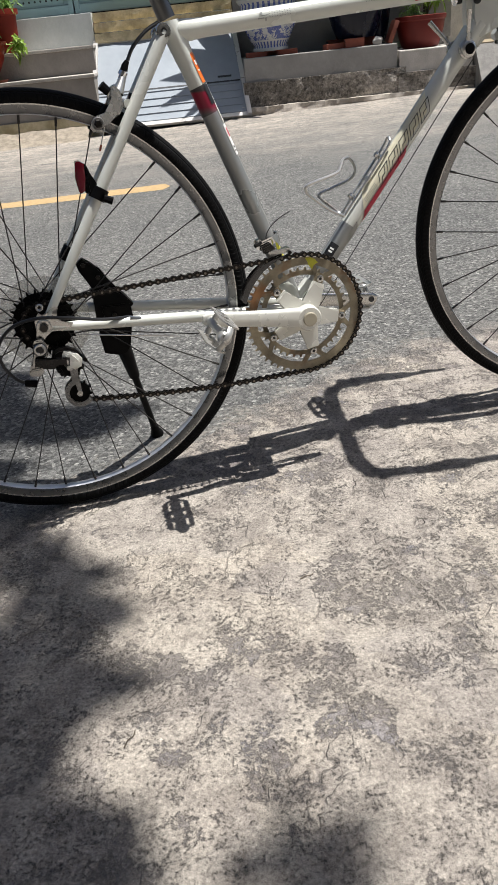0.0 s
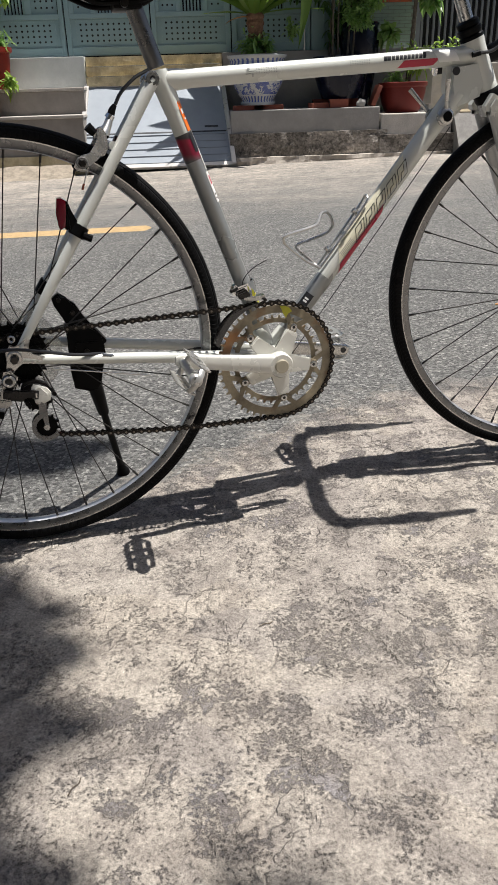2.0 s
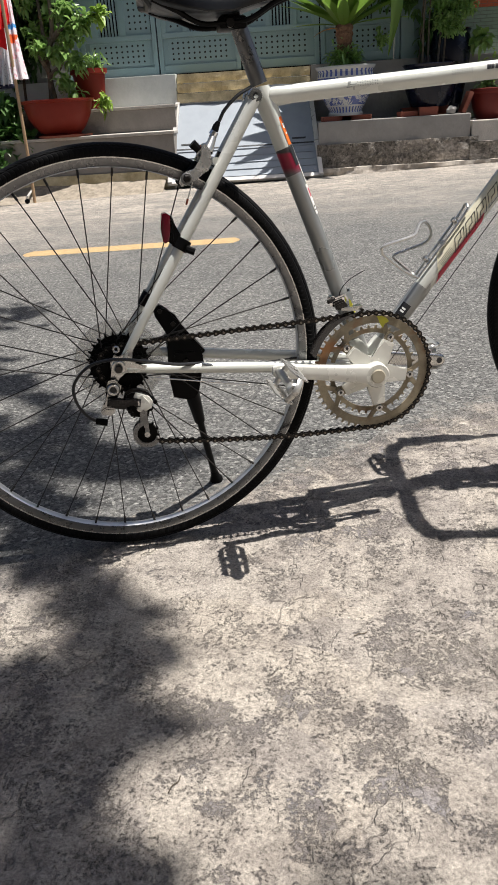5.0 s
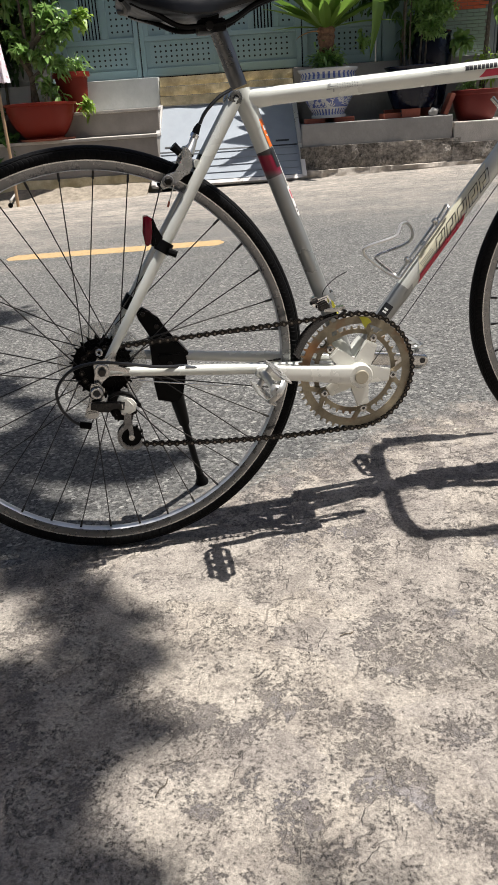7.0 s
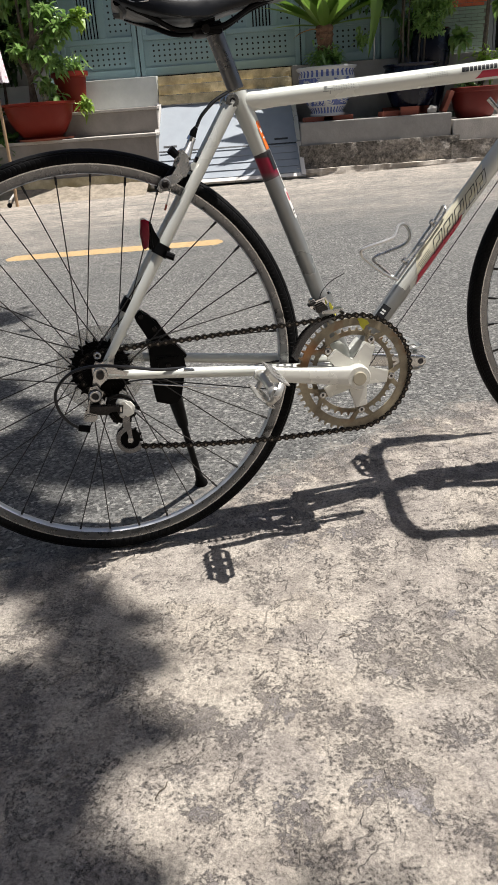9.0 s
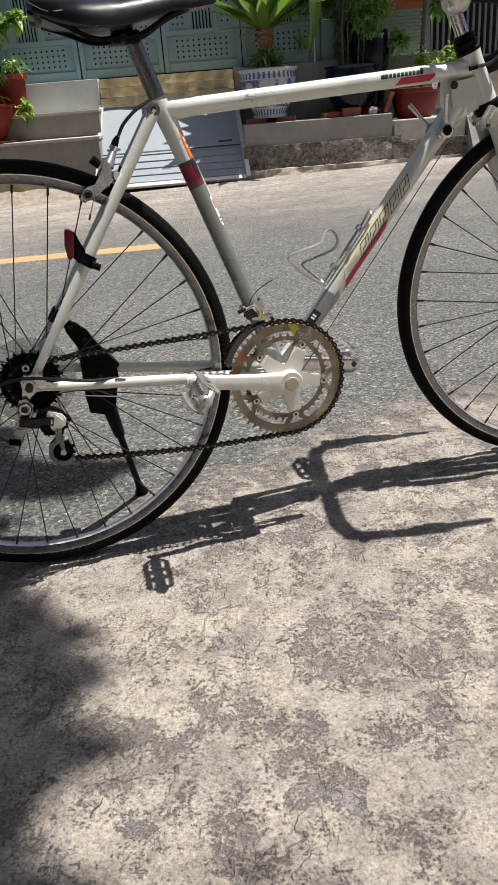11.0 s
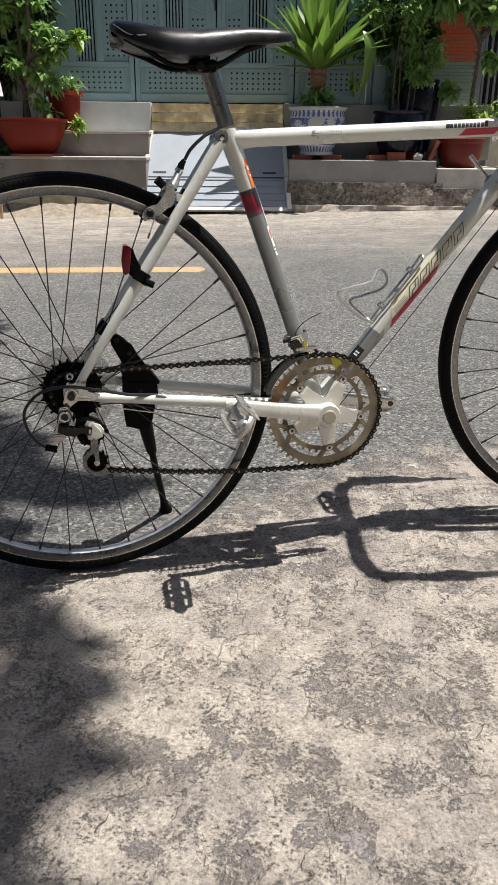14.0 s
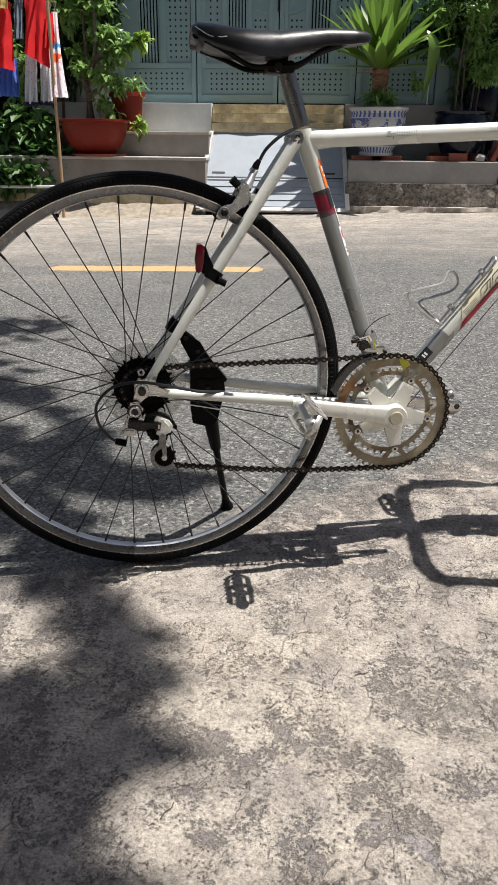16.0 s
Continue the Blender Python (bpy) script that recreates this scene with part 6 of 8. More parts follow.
QT = HEAD_T + AXIS * 0.106
stem = sub("stem", tubed([HEAD_T + AXIS * 0.03, QT], 0.0111, 16), M_ALLOY, bike, "polished alloy quill stem", STEER)
CL = Vector((0.810, 0, 0.858))
sub("extension", tubed([QT + AXIS * 0.006 + Vector((-0.004, 0, 0)), QT + Vector((0.006, 0, 0.001)), on(QT, CL, 0.6), CL + Vector((-0.008, 0, 0))], [0.009, 0.0155, 0.0135, 0.0140], 16), M_ALLOY, stem, m=STEER)
sub("bar_clamp", lathed([(0.013, -0.021), (0.018, -0.021), (0.0185, -0.016), (0.0185, 0.016), (0.018, 0.021), (0.013, 0.021)], 24, Matrix.Translation(CL) @ AXLE_TURN, cap=False), M_ALLOY, stem, m=STEER)
sub("stem_bolt", tubed([QT + AXIS * 0.008, QT + AXIS * 0.0155], 0.005, 8), M_ALLOY, stem, m=STEER)


def bar_line(s):
    c = CL
    return curve([(c.x, s * 0.02, c.z), (c.x, s * 0.095, c.z), (c.x + 0.001, s * 0.138, c.z), (c.x + 0.009, s * 0.170, c.z), (c.x + 0.028, s * 0.190, c.z - 0.002), (c.x + 0.064, s * 0.198, c.z - 0.005), (c.x + 0.106, s * 0.200, c.z - 0.012), (c.x + 0.136, s * 0.201, c.z - 0.040), (c.x + 0.137, s * 0.202, c.z - 0.080), (c.x + 0.108, s * 0.203, c.z - 0.116), (c.x + 0.062, s * 0.204, c.z - 0.129), (c.x + 0.022, s * 0.205, c.z - 0.135), (c.x - 0.013, s * 0.206, c.z - 0.139)], 6)


bars = sub("handlebar", tubed([(CL.x, -0.10, CL.z), (CL.x, 0.10, CL.z)], 0.0127, 16), M_ALLOY, bike, "drop handlebar wound in black tape", STEER)
for s in (-1, 1):
    pts = bar_line(s)[2:]
    rad = []
    for k in range(len(pts)):
        rad.append(0.0160 + 0.0004 * math.sin(k * 2.4))
    sub("bar_tape", tubed(pts, rad, 16), M_TAPE, bars, m=STEER)
    e, d = pts[-1], (pts[-1] - pts[-2]).normalized()
    sub("bar_end", tubed([e, e + d * 0.004, e + d * 0.006], [0.0175, 0.0170, 0.012], 18), M_CHROME, bars, "open chromed bar end", STEER)
    # brake hood and lever
    base = Vector((CL.x + 0.116, s * 0.2005, CL.z - 0.026))
    sub("brake_hood", tubed(curve([base + Vector((-0.010, 0, -0.004)), base + Vector((0.018, 0, 0.005)), base + Vector((0.046, 0, 0.012)), base + Vector((0.064, 0, 0.026)), base + Vector((0.068, 0, 0.034))], 4), [0.017] * 4 + [0.0185] * 4 + [0.0175] * 4 + [0.016, 0.015, 0.013, 0.010, 0.006], 14), M_RUBBER, bars, "black rubber brake hood", STEER)
    lev = curve([base + Vector((0.060, 0, 0.028)), base + Vector((0.070, 0, 0.010)), base + Vector((0.078, 0, -0.022)), base + Vector((0.085, 0, -0.052)), base + Vector((0.096, 0, -0.076)), base + Vector((0.114, 0, -0.088))], 5)
    n = len(lev)
    sub("brake_lever", tubed(lev, [0.0075 - 0.0025 * k / n + 0.0015 * math.sin(3 * k / n) for k in range(n)], 10, flat=1.35), M_CHROME, bars, "polished brake lever", STEER)
    sub("lever_pivot", tubed([base + Vector((0.058, -0.016, 0.014)), base + Vector((0.058, 0.016, 0.014))], 0.0045, 10), M_CHROME, bars, m=STEER)

bell_m = Matrix.Translation((0.759, -0.026, 0.834)) @ Matrix.Rotation(radians(90), 4, "X")
bell = sub("bell", lathed([(0.0230, 0.0), (0.0236, 0.002), (0.0226, 0.009), (0.0195, 0.0160), (0.0138, 0.0215), (0.0070, 0.0245), (0.0, 0.025)], 36, bell_m, cap=False), plain("dull_bell", (0.50, 0.50, 0.49), 0.36, 0.9, 0.15, 60), bike, "domed chrome bell on the stem", STEER)
sub("bell_screw", lathed([(0, 0.025), (0.0045, 0.025), (0.0045, 0.028), (0.003, 0.0295), (0, 0.0295)], 12, bell_m), M_CHROME, bell, m=STEER)
sub("bell_back", lathed([(0, 0.0), (0.0225, 0.0), (0.0225, -0.005), (0, -0.005)], 28, bell_m), M_BLACK, bell, m=STEER)
sub("bell_arm", tubed([(0.759, -0.026, 0.834), (0.757, -0.012, 0.838)], 0.006, 8), M_BLACK, bell, m=STEER)
sub("bell_striker", tubed([(0.756, -0.03, 0.842), (0.734, -0.034, 0.840)], [0.0018, 0.0028], 8), M_CHROME, bell, m=STEER)

# cables from the levers
sleeve = curve([(0.792, -0.017, 0.7345), (0.818, -0.022, 0.738), (0.842, -0.024, 0.757), (0.850, -0.022, 0.783), (0.844, -0.016, 0.815), (0.827, -0.010, 0.846)], 8)
part("brake_cable", tubed(sleeve, 0.0027, 8), M_CABLE, bike)
part("cable_ferrule", tubed([(0.783, -0.0185, 0.7325), (0.796, -0.0185, 0.7350)], 0.0042, 10), M_BLACK, bike)
sub("front_brake_cable", tubed(curve([(0.835, -0.020, 0.852), (0.843, -0.024, 0.79), (0.8497, -0.028, 0.718)], 5), 0.0028, 8), plain("pale_cable_sleeve", (0.52, 0.47, 0.38), 0.4, 0.2), bike, m=STEER)


def front_caliper():
    """Side-pull brake before the fork crown: bowed arms, slotted shoe bosses, barrel and cable bolt."""
    c = sub("front_brake", tubed([(0.828, 0, 0.668), (0.862, 0, 0.668)], 0.0055, 10), M_ALLOY, bike, "silver side-pull caliper brake", STEER)
    for s in (-1, 1):
        line_ = curve([(0.854, s * -0.006, 0.674), (0.857, s * 0.018, 0.672), (0.862, s * 0.030, 0.656), (0.873, s * 0.033, 0.640), (0.880, s * 0.032, 0.632)], 5)
        k = len(line_)
        sub("arm", tubed(line_, [0.0072 + 0.0015 * math.sin(math.pi * i / k) for i in range(k)], 12, flat=0.6), M_ALLOY, c, m=STEER)
        bm = bmesh.new()
        tube(bm, [(0.8845 + 0.0068 * math.cos(a), s * 0.032, 0.6285 + 0.0095 * math.sin(a)) for a in (2 * math.pi * q / 18 for q in range(18))], 0.0036, 8, closed=True)
        sub("shoe_boss", bm, M_ALLOY, c, m=STEER)
        a, b = Vector((0.861, s * 0.0175, 0.6300)), Vector((0.899, s * 0.0175, 0.6375))
        sub("brake_pad", tubed([a, on(a, b, 0.1), on(a, b, 0.9), b], [0.005, 0.0062, 0.0062, 0.005], 10), M_RUBBER, c, m=STEER)
        sub("pad_bolt", tubed([(0.8845, s * 0.016, 0.6300), (0.8845, s * 0.034, 0.6300)], 0.0042, 10), M_BLACK, c, m=STEER)
    sub("spring", tubed(curve([(0.848, -0.018, 0.664), (0.846, -0.020, 0.676), (0.839, -0.022, 0.679), (0.836, -0.022, 0.672)], 4), 0.0013, 6), M_CHAIN, c, m=STEER)
    sub("upper_arm", tubed(curve([(0.856, -0.006, 0.668), (0.8535, -0.022, 0.682), (0.8545, -0.028, 0.698)], 4), [0.0062] * 5 + [0.0050] * 4, 12), M_ALLOY, c, m=STEER)
    sub("barrel_adjuster", tubed([(0.8550, -0.028, 0.696), (0.8520, -0.028, 0.706), (0.8500, -0.028, 0.716), (0.8495, -0.028, 0.719)], [0.0062, 0.0058, 0.0048, 0.0032], 12), M_ALLOY, c, m=STEER)
    sub("barrel_ring", tubed([(0.8508, -0.028, 0.709), (0.8500, -0.028, 0.713)], 0.0062, 12), M_BLACK, c, m=STEER)
    sub("cable_bolt", tubed([(0.866, -0.036, 0.6730), (0.868, -0.020, 0.6720)], 0.0055, 8), plain("dull_pink_alloy", (0.55, 0.40, 0.36), 0.4, 0.5), c, m=STEER)
    sub("cable_tail", tubed([(0.855, -0.028, 0.696), (0.868, -0.034, 0.668), (0.8755, -0.036, 0.640), (0.8770, -0.037, 0.612)], 0.0010, 6), M_CHAIN, c, m=STEER)
    return c


M_POLISH = plain("polished_alloy", (0.74, 0.73, 0.71), 0.25, 0.85, 0.12, 70)


def rear_caliper():
    """Side-pull brake behind the seat stays: flat dropped arms with round shoe bosses."""
    c = part("rear_brake", tubed([(0.176, 0, 0.640), (0.206, 0, 0.632)], 0.0055, 10), M_ALLOY, bike, "silver side-pull caliper brake")
    arm = [(0.1699, 0.6581), (0.1760, 0.6603), (0.1818, 0.6530), (0.1836, 0.6417), (0.1822, 0.6307), (0.1763, 0.6218), (0.1638, 0.6204), (0.1526, 0.6136), (0.1424, 0.6044), (0.1340, 0.6033), (0.1304, 0.6091), (0.1348, 0.6183), (0.1435, 0.6246), (0.1553, 0.6268), (0.1622, 0.6289), (0.1677, 0.6356), (0.1690, 0.6458)]
    for s in (-1, 1):
        part("arm", slabbed(arm, 0.012, face(0, s * 0.043, 0), 0.004), M_POLISH, c)
        bx, bz = (0.1427, 0.6143)
        m = face(bx, s * 0.050, bz)
        part("shoe_boss", lathed([(0, -0.004), (0.0088, -0.004), (0.0088, 0.001), (0.0075, 0.003), (0, 0.003)], 22, m), plain("dull_boss", (0.26, 0.25, 0.24), 0.4, 0.8, 0.2, 80), c)
        part("shoe_nut", lathed([(0, 0.0), (0.0062, 0.0), (0.0062, 0.006), (0.004, 0.008), (0, 0.008)], 6, m), M_CHAIN, c)
        d = Vector((0.72, 0, 0.69))
        q = Vector((bx, s * 0.0165, bz))
        part("brake_pad", tubed([q - d * 0.014, q - d * 0.012, q + d * 0.026, q + d * 0.030], [0.0045, 0.0065, 0.0065, 0.0045], 10), M_RUBBER, c)
        part("shoulder", tubed(curve([(0.178, s * -0.004, 0.650), (0.180, s * 0.018, 0.655), (0.177, s * 0.036, 0.648)], 5), 0.0075, 12), M_ALLOY, c)
    part("barrel_arm", tubed([(0.1795, -0.0300, 0.6499), (0.1873, -0.0250, 0.6617), (0.1920, -0.0200, 0.6709)], [0.009, 0.0062, 0.0055], 12), M_ALLOY, c)
    part("barrel_adjuster", tubed([(0.1914, -0.0200, 0.6717), (0.1948, -0.0200, 0.6765)], [0.0068, 0.0066], 12), M_CHROME, c)
    part("sleeve_stop", tubed([(0.1949, -0.0200, 0.6772), (0.1978, -0.0200, 0.6835), (0.2023, -0.0200, 0.6896)], [0.0058, 0.0052, 0.0034], 10), M_BLACK, c)
    part("cable_anchor", tubed([(0.1569, -0.0420, 0.6628), (0.1662, -0.0400, 0.6529)], [0.0068, 0.0058], 8), M_BLACK, c)
    part("centre_nut", tubed([(0.1877, 0.0000, 0.6362), (0.2006, 0.0000, 0.6237)], 0.0058, 8), M_BLACK, c)
    part("bolt_washer", tubed([(0.196, 0, 0.640), (0.201, 0, 0.638)], 0.0095, 14), M_BLACK, c)


rear_caliper()
front_caliper()
part("rear_brake_cable", tubed(curve([(0.203, -0.020, 0.690), (0.214, -0.018, 0.706), (0.236, -0.016, 0.724), (0.258, -0.012, 0.734)], 6), 0.0027, 8), M_CABLE, bike)
part("cable_tail", tubed([(0.1509, -0.0450, 0.6085), (0.1378, -0.0450, 0.5772)], 0.0009, 5), M_WIRE, bike)
part("cable_tip", tubed([(0.1411, -0.0450, 0.5853), (0.1378, -0.0450, 0.5772)], 0.0018, 6), M_BRICK, bike)
sub("cable_tail", tubed([(0.868, -0.045, 0.676), (0.886, -0.047, 0.615)], 0.0009, 5), M_CABLE, bike, m=STEER)

# down tube shifters
DTD = (DT1 - BB).normalized()
for s in (-1, 1):
    c = on(BB, DT1, 0.915) + Vector((0, s * 0.018, 0))
    sh = part("shift_lever", lathed([(0, 0.0), (0.0145, 0.0), (0.0145, 0.004), (0.0125, 0.006), (0.0125, 0.009), (0.0095, 0.011), (0.006, 0.011), (0.006, 0.010), (0, 0.010)], 24, face(c.x, c.y, c.z) if s < 0 else face(c.x, c.y, c.z) @ Matrix.Rotation(math.pi, 4, "X")), M_ALLOY, bike, "down-tube gear lever")
    part("lever_screw", lathed([(0.0048, 0), (0.0080, 0), (0.0080, 0.0025), (0.0048, 0.0025)], 18, face(c.x, c.y - (0.0095 if s < 0 else -0.0095), c.z)), M_BLACK, sh)
    tip = Vector((-0.002, 0, 0.055)) if s < 0 else Vector((-0.038, 0, 0.046))
    pts = [c + Vector((0, s * 0.006, 0)), c + tip * 0.4 + Vector((0, s * 0.008, 0)), c + tip + Vector((0, s * 0.014, 0))]
    part("lever_arm", tubed(pts, [0.0048, 0.0032, 0.0042], 10, flat=0.7), M_ALLOY, sh)
part("shift_cable", tubed([on(BB, DT1, 0.905) + Vector((0.012, -0.022, -0.012)), BB + Vector((0.032, -0.022, -0.004))], 0.0008, 5), M_CABLE, bike)
part("shift_cable", tubed([(0.2059, -0.0520, 0.2830), (0.0540, -0.0520, 0.3152)], 0.0011, 5), M_WIRE, bike)
part("cable_stop", tubed([(0.132, -0.056, 0.328), (0.150, -0.054, 0.323)], 0.004, 8), M_ALLOY, bike)

# bottle cage of bent wire
NRM = Vector((-DTD.z, 0, DTD.x))
def dt(t, off, y=0.0):
    return on(BB, DT1, t) + NRM * off + Vector((0, y, 0))
cage = part("bottle_cage", tubed(curve([dt(0.323, 0.019, -0.009), dt(0.55, 0.020, -0.010), dt(0.587, 0.024, -0.006), dt(0.587, 0.024, 0.006), dt(0.55, 0.020, 0.010), dt(0.323, 0.019, 0.009)], 6), 0.0021, 8), M_WIRE, bike, "bent alloy wire bottle cage")
pts = curve([dt(0.323, 0.019, -0.009), (0.4899, -0.0180, 0.4351), (0.4541, -0.0300, 0.4639), (0.4475, -0.0350, 0.4727), (0.4517, -0.0360, 0.4814), (0.5009, -0.0300, 0.4910), (0.5119, -0.0220, 0.4983), (0.5209, -0.0120, 0.5076), (0.5345, 0.0000, 0.5088)], 6)
part("cage_wire", tubed(pts, 0.0025, 8), M_WIRE, cage)
pts = curve([(0.5345, 0.0000, 0.5088), (0.5466, 0.0120, 0.4991), (0.5534, 0.0220, 0.4831), (0.5457, 0.0300, 0.4702), (0.5197, 0.0360, 0.4614), (0.4954, 0.0360, 0.4552), (0.4923, 0.0350, 0.4488), (0.5082, 0.0220, 0.4314), dt(0.323, 0.019, 0.009)], 6)
part("cage_wire", tubed(pts, 0.0025, 8), M_WIRE, cage)
for t in (0.385, 0.53):
    part("cage_bolt", tubed([dt(t, 0.017), dt(t, 0.029)], 0.0048, 8), M_ALLOY, cage)
part("cage_strap", slabbed([(-0.004, -0.014), (0.004, -0.014), (0.004, 0.014), (-0.004, 0.014)], 0.002, Matrix.Translation(dt(0.455, 0.019)) @ DTD.to_track_quat("X", "Z").to_matrix().to_4x4()), M_ALLOY, cage)

# rear reflector
ref = part("reflector", slabbed([(0.1091, 0.5645), (0.1136, 0.5623), (0.1173, 0.5491), (0.1241, 0.5338), (0.1221, 0.5245), (0.1120, 0.5244), (0.1058, 0.5229), (0.1034, 0.5273)], 0.030, face(0, -0.037, 0), 0.004), M_BLACK, bike, "red reflector in a black bracket")
part("lens", slabbed([(0.0983, 0.5676), (0.1050, 0.5682), (0.1107, 0.5643), (0.1088, 0.5441), (0.1050, 0.5271), (0.0993, 0.5239), (0.0958, 0.5269), (0.0944, 0.5462)], 0.036, face(0, -0.037, 0), 0.003), M_REFLECTOR, ref, "dark red ribbed lens")
st_a, st_b = Vector((0.262, -0.024, 0.720)), Vector((0.008, -0.062, 0.352))
cpt = on(st_a, st_b, 0.545)
part("clamp_band", tubed([cpt + (st_b - st_a).normalized() * -0.009, cpt + (st_b - st_a).normalized() * 0.009], 0.0128, 14), M_BLACK, ref)
part("clamp_screw", tubed([cpt + Vector((0.006, -0.014, -0.006)), cpt + Vector((0.018, -0.016, -0.012))], 0.0055, 8), M_BLACK, ref)

# kickstand on the far stays
far_a, far_b = Vector((0.262, 0.024, 0.720)), Vector((0.008, 0.062, 0.352))
ks = part("kickstand", slabbed([(0.0875, 0.3415), (0.080, 0.360), (0.100, 0.366), (0.125, 0.356), (0.137, 0.341), (0.1475, 0.327), (0.138, 0.308), (0.129, 0.254), (0.120, 0.243), (0.1076, 0.241), (0.083, 0.249), (0.080, 0.283), (0.086, 0.300)], 0.030, face(0, 0.053, 0), 0.005), M_BLACK, bike, "black clamp-on kickstand")
part("stay_hook", slabbed([(0.067, 0.405), (0.078, 0.413), (0.088, 0.402), (0.103, 0.393), (0.112, 0.376), (0.126, 0.354), (0.092, 0.344), (0.080, 0.372), (0.069, 0.394)], 0.020, face(0, 0.058, 0), 0.003), M_BLACK, ks)
kc = on(far_a, far_b, 0.80)
part("stay_clamp", tubed([kc - (far_b - far_a).normalized() * 0.012, kc + (far_b - far_a).normalized() * 0.012], 0.0115, 12), M_BLACK, ks)
part("clamp_plate", slabbed([(0.092, 0.298), (0.128, 0.300), (0.132, 0.330), (0.094, 0.332)], 0.006, face(0, 0.037, 0), 0.002), M_BLACK, ks)
part("rear_jaw", slabbed([(0.096, 0.296), (0.126, 0.298), (0.128, 0.334), (0.098, 0.336)], 0.020, face(0, 0.077, 0), 0.003), M_BLACK, ks)
for q in ((0.078, 0.046, 0.403), (0.098, 0.046, 0.379), (0.112, 0.032, 0.315)):
    part("bolt", lathed([(0, -0.003), (0.0042, -0.003), (0.0042, 0.003), (0, 0.003)], 6, face(*q)), M_CHAIN, ks)
foot_k = Vector((0.152, 0.204, 0.0105))
leg_top = Vector((0.1165, 0.064, 0.250))
part("sleeve", tubed([leg_top, on(leg_top, foot_k, 0.30)], [0.0140, 0.0105], 12), M_BLACK, ks)
part("leg", tubed([on(leg_top, foot_k, 0.28), on(leg_top, foot_k, 0.97)], 0.0068, 12), M_BLACK, ks)
part("rubber_foot", tubed([on(leg_top, foot_k, 0.90), on(leg_top, foot_k, 0.97), foot_k, foot_k + Vector((0.002, 0.002, -0.006))], [0.0075, 0.0095, 0.0135, 0.013], 14), M_RUBBER, ks)

# ---- pots ----
def pot(name, label, centre, profile, mat, category="plant pot", soil=None, sides=40, group="potted plants"):
    """A turned pot with a wall and a rim; profile: (radius, height) from foot to lip."""
    p = thing(name, label, category, Matrix.Translation(centre), group)
    wall = 0.018
    inner = [(r - wall, z) for r, z in profile[::-1] if z > 0.04]
    part("body", lathed(list(profile) + inner, sides), mat, p)
    lip_r, lip_z = profile[-1]
    if soil:
        bm = bmesh.new()
        r0 = lip_r - wall - 0.004
        rows = []
        for j in range(7):
            rr = r0 * j / 6
            rows.append([bm.verts.new((rr * math.cos(a), rr * math.sin(a), lip_z - soil + 0.014 * noise.noise((rr * 14 * math.cos(a), rr * 14 * math.sin(a), centre[0])))) for a in (2 * math.pi * k / 24 for k in range(24))] if j else [bm.verts.new((0, 0, lip_z - soil + 0.01))])
        for k in range(24):
            bm.faces.new((rows[0][0], rows[1][k], rows[1][(k + 1) % 24]))
        for a, b in zip(rows[1:], rows[2:]):
            for k in range(24):
                bm.faces.new((a[k], b[k], b[(k + 1) % 24], a[(k + 1) % 24]))
        part("soil", bm, M_SOIL, p)
    return p


def brick(centre, turn=0.0, name="brick", size=(0.19, 0.085, 0.08), hollow=True):
    """A hollow clay brick; four dark plates on each end paint the shade of its holes."""
    o = thing(name, "broken red hollow clay brick under a pot", "brick", Matrix.Translation(centre) @ Matrix.Rotation(radians(turn), 4, "Z"), "bricks on the ledge")
    l, w, h = size
    part("body", boxed((-l / 2, -w / 2, 0), (l / 2, w / 2, h), bevel=0.004), M_BRICK, o, smooth=False)
    if hollow:
        for sx in (-1, 1):
            for y in (-w / 4, w / 4):
                for z in (h * 0.28, h * 0.72):
                    e = 0.0015
                    x = sx * l / 2
                    part("hole", boxed((x - e, y - w * 0.16, z - h * 0.15), (x + e, y + w * 0.16, z + h * 0.15)), M_GAPSHADE, o, smooth=False)
    return o


LEDGE = 0.525
pot("porcelain_pot", "white porcelain pot with blue flowers on bricks", (0.975, 7.36, LEDGE + 0.045), [(0.175, 0.0), (0.18, 0.02), (0.165, 0.045), (0.20, 0.10), (0.255, 0.20), (0.285, 0.30), (0.288, 0.37), (0.278, 0.405), (0.295, 0.43), (0.308, 0.445), (0.308, 0.458), (0.292, 0.462)], M_PORCELAIN, soil=0.03)
for x, y, t in ((0.82, 7.26, 12), (1.13, 7.27, -8), (0.97, 7.52, 3)):
    brick((x, y, LEDGE), t, size=(0.20, 0.10, 0.045), hollow=False)
pot("blue_pot", "dark blue glazed pot with a tall leafy shrub", (1.84, 7.38, LEDGE + 0.08), [(0.19, 0.0), (0.20, 0.02), (0.24, 0.12), (0.27, 0.22), (0.275, 0.32), (0.262, 0.36), (0.285, 0.38), (0.288, 0.392), (0.27, 0.396)], M_BLUEPOT, soil=0.03)
brick((1.79, 7.20, LEDGE), 2)
brick((1.60, 7.22, LEDGE), 20, size=(0.22, 0.10, 0.05), hollow=False)
brick((1.95, 7.5, LEDGE), 7)
brick((1.66, 7.5, LEDGE), 3)
pot("dark_jar", "tall black-blue glazed jar behind the shrubs", (2.07, 7.60, LEDGE), [(0.11, 0.0), (0.125, 0.05), (0.16, 0.25), (0.19, 0.45), (0.205, 0.60), (0.195, 0.70), (0.185, 0.74), (0.20, 0.775), (0.19, 0.785)], M_BLUEPOT, category="jar")
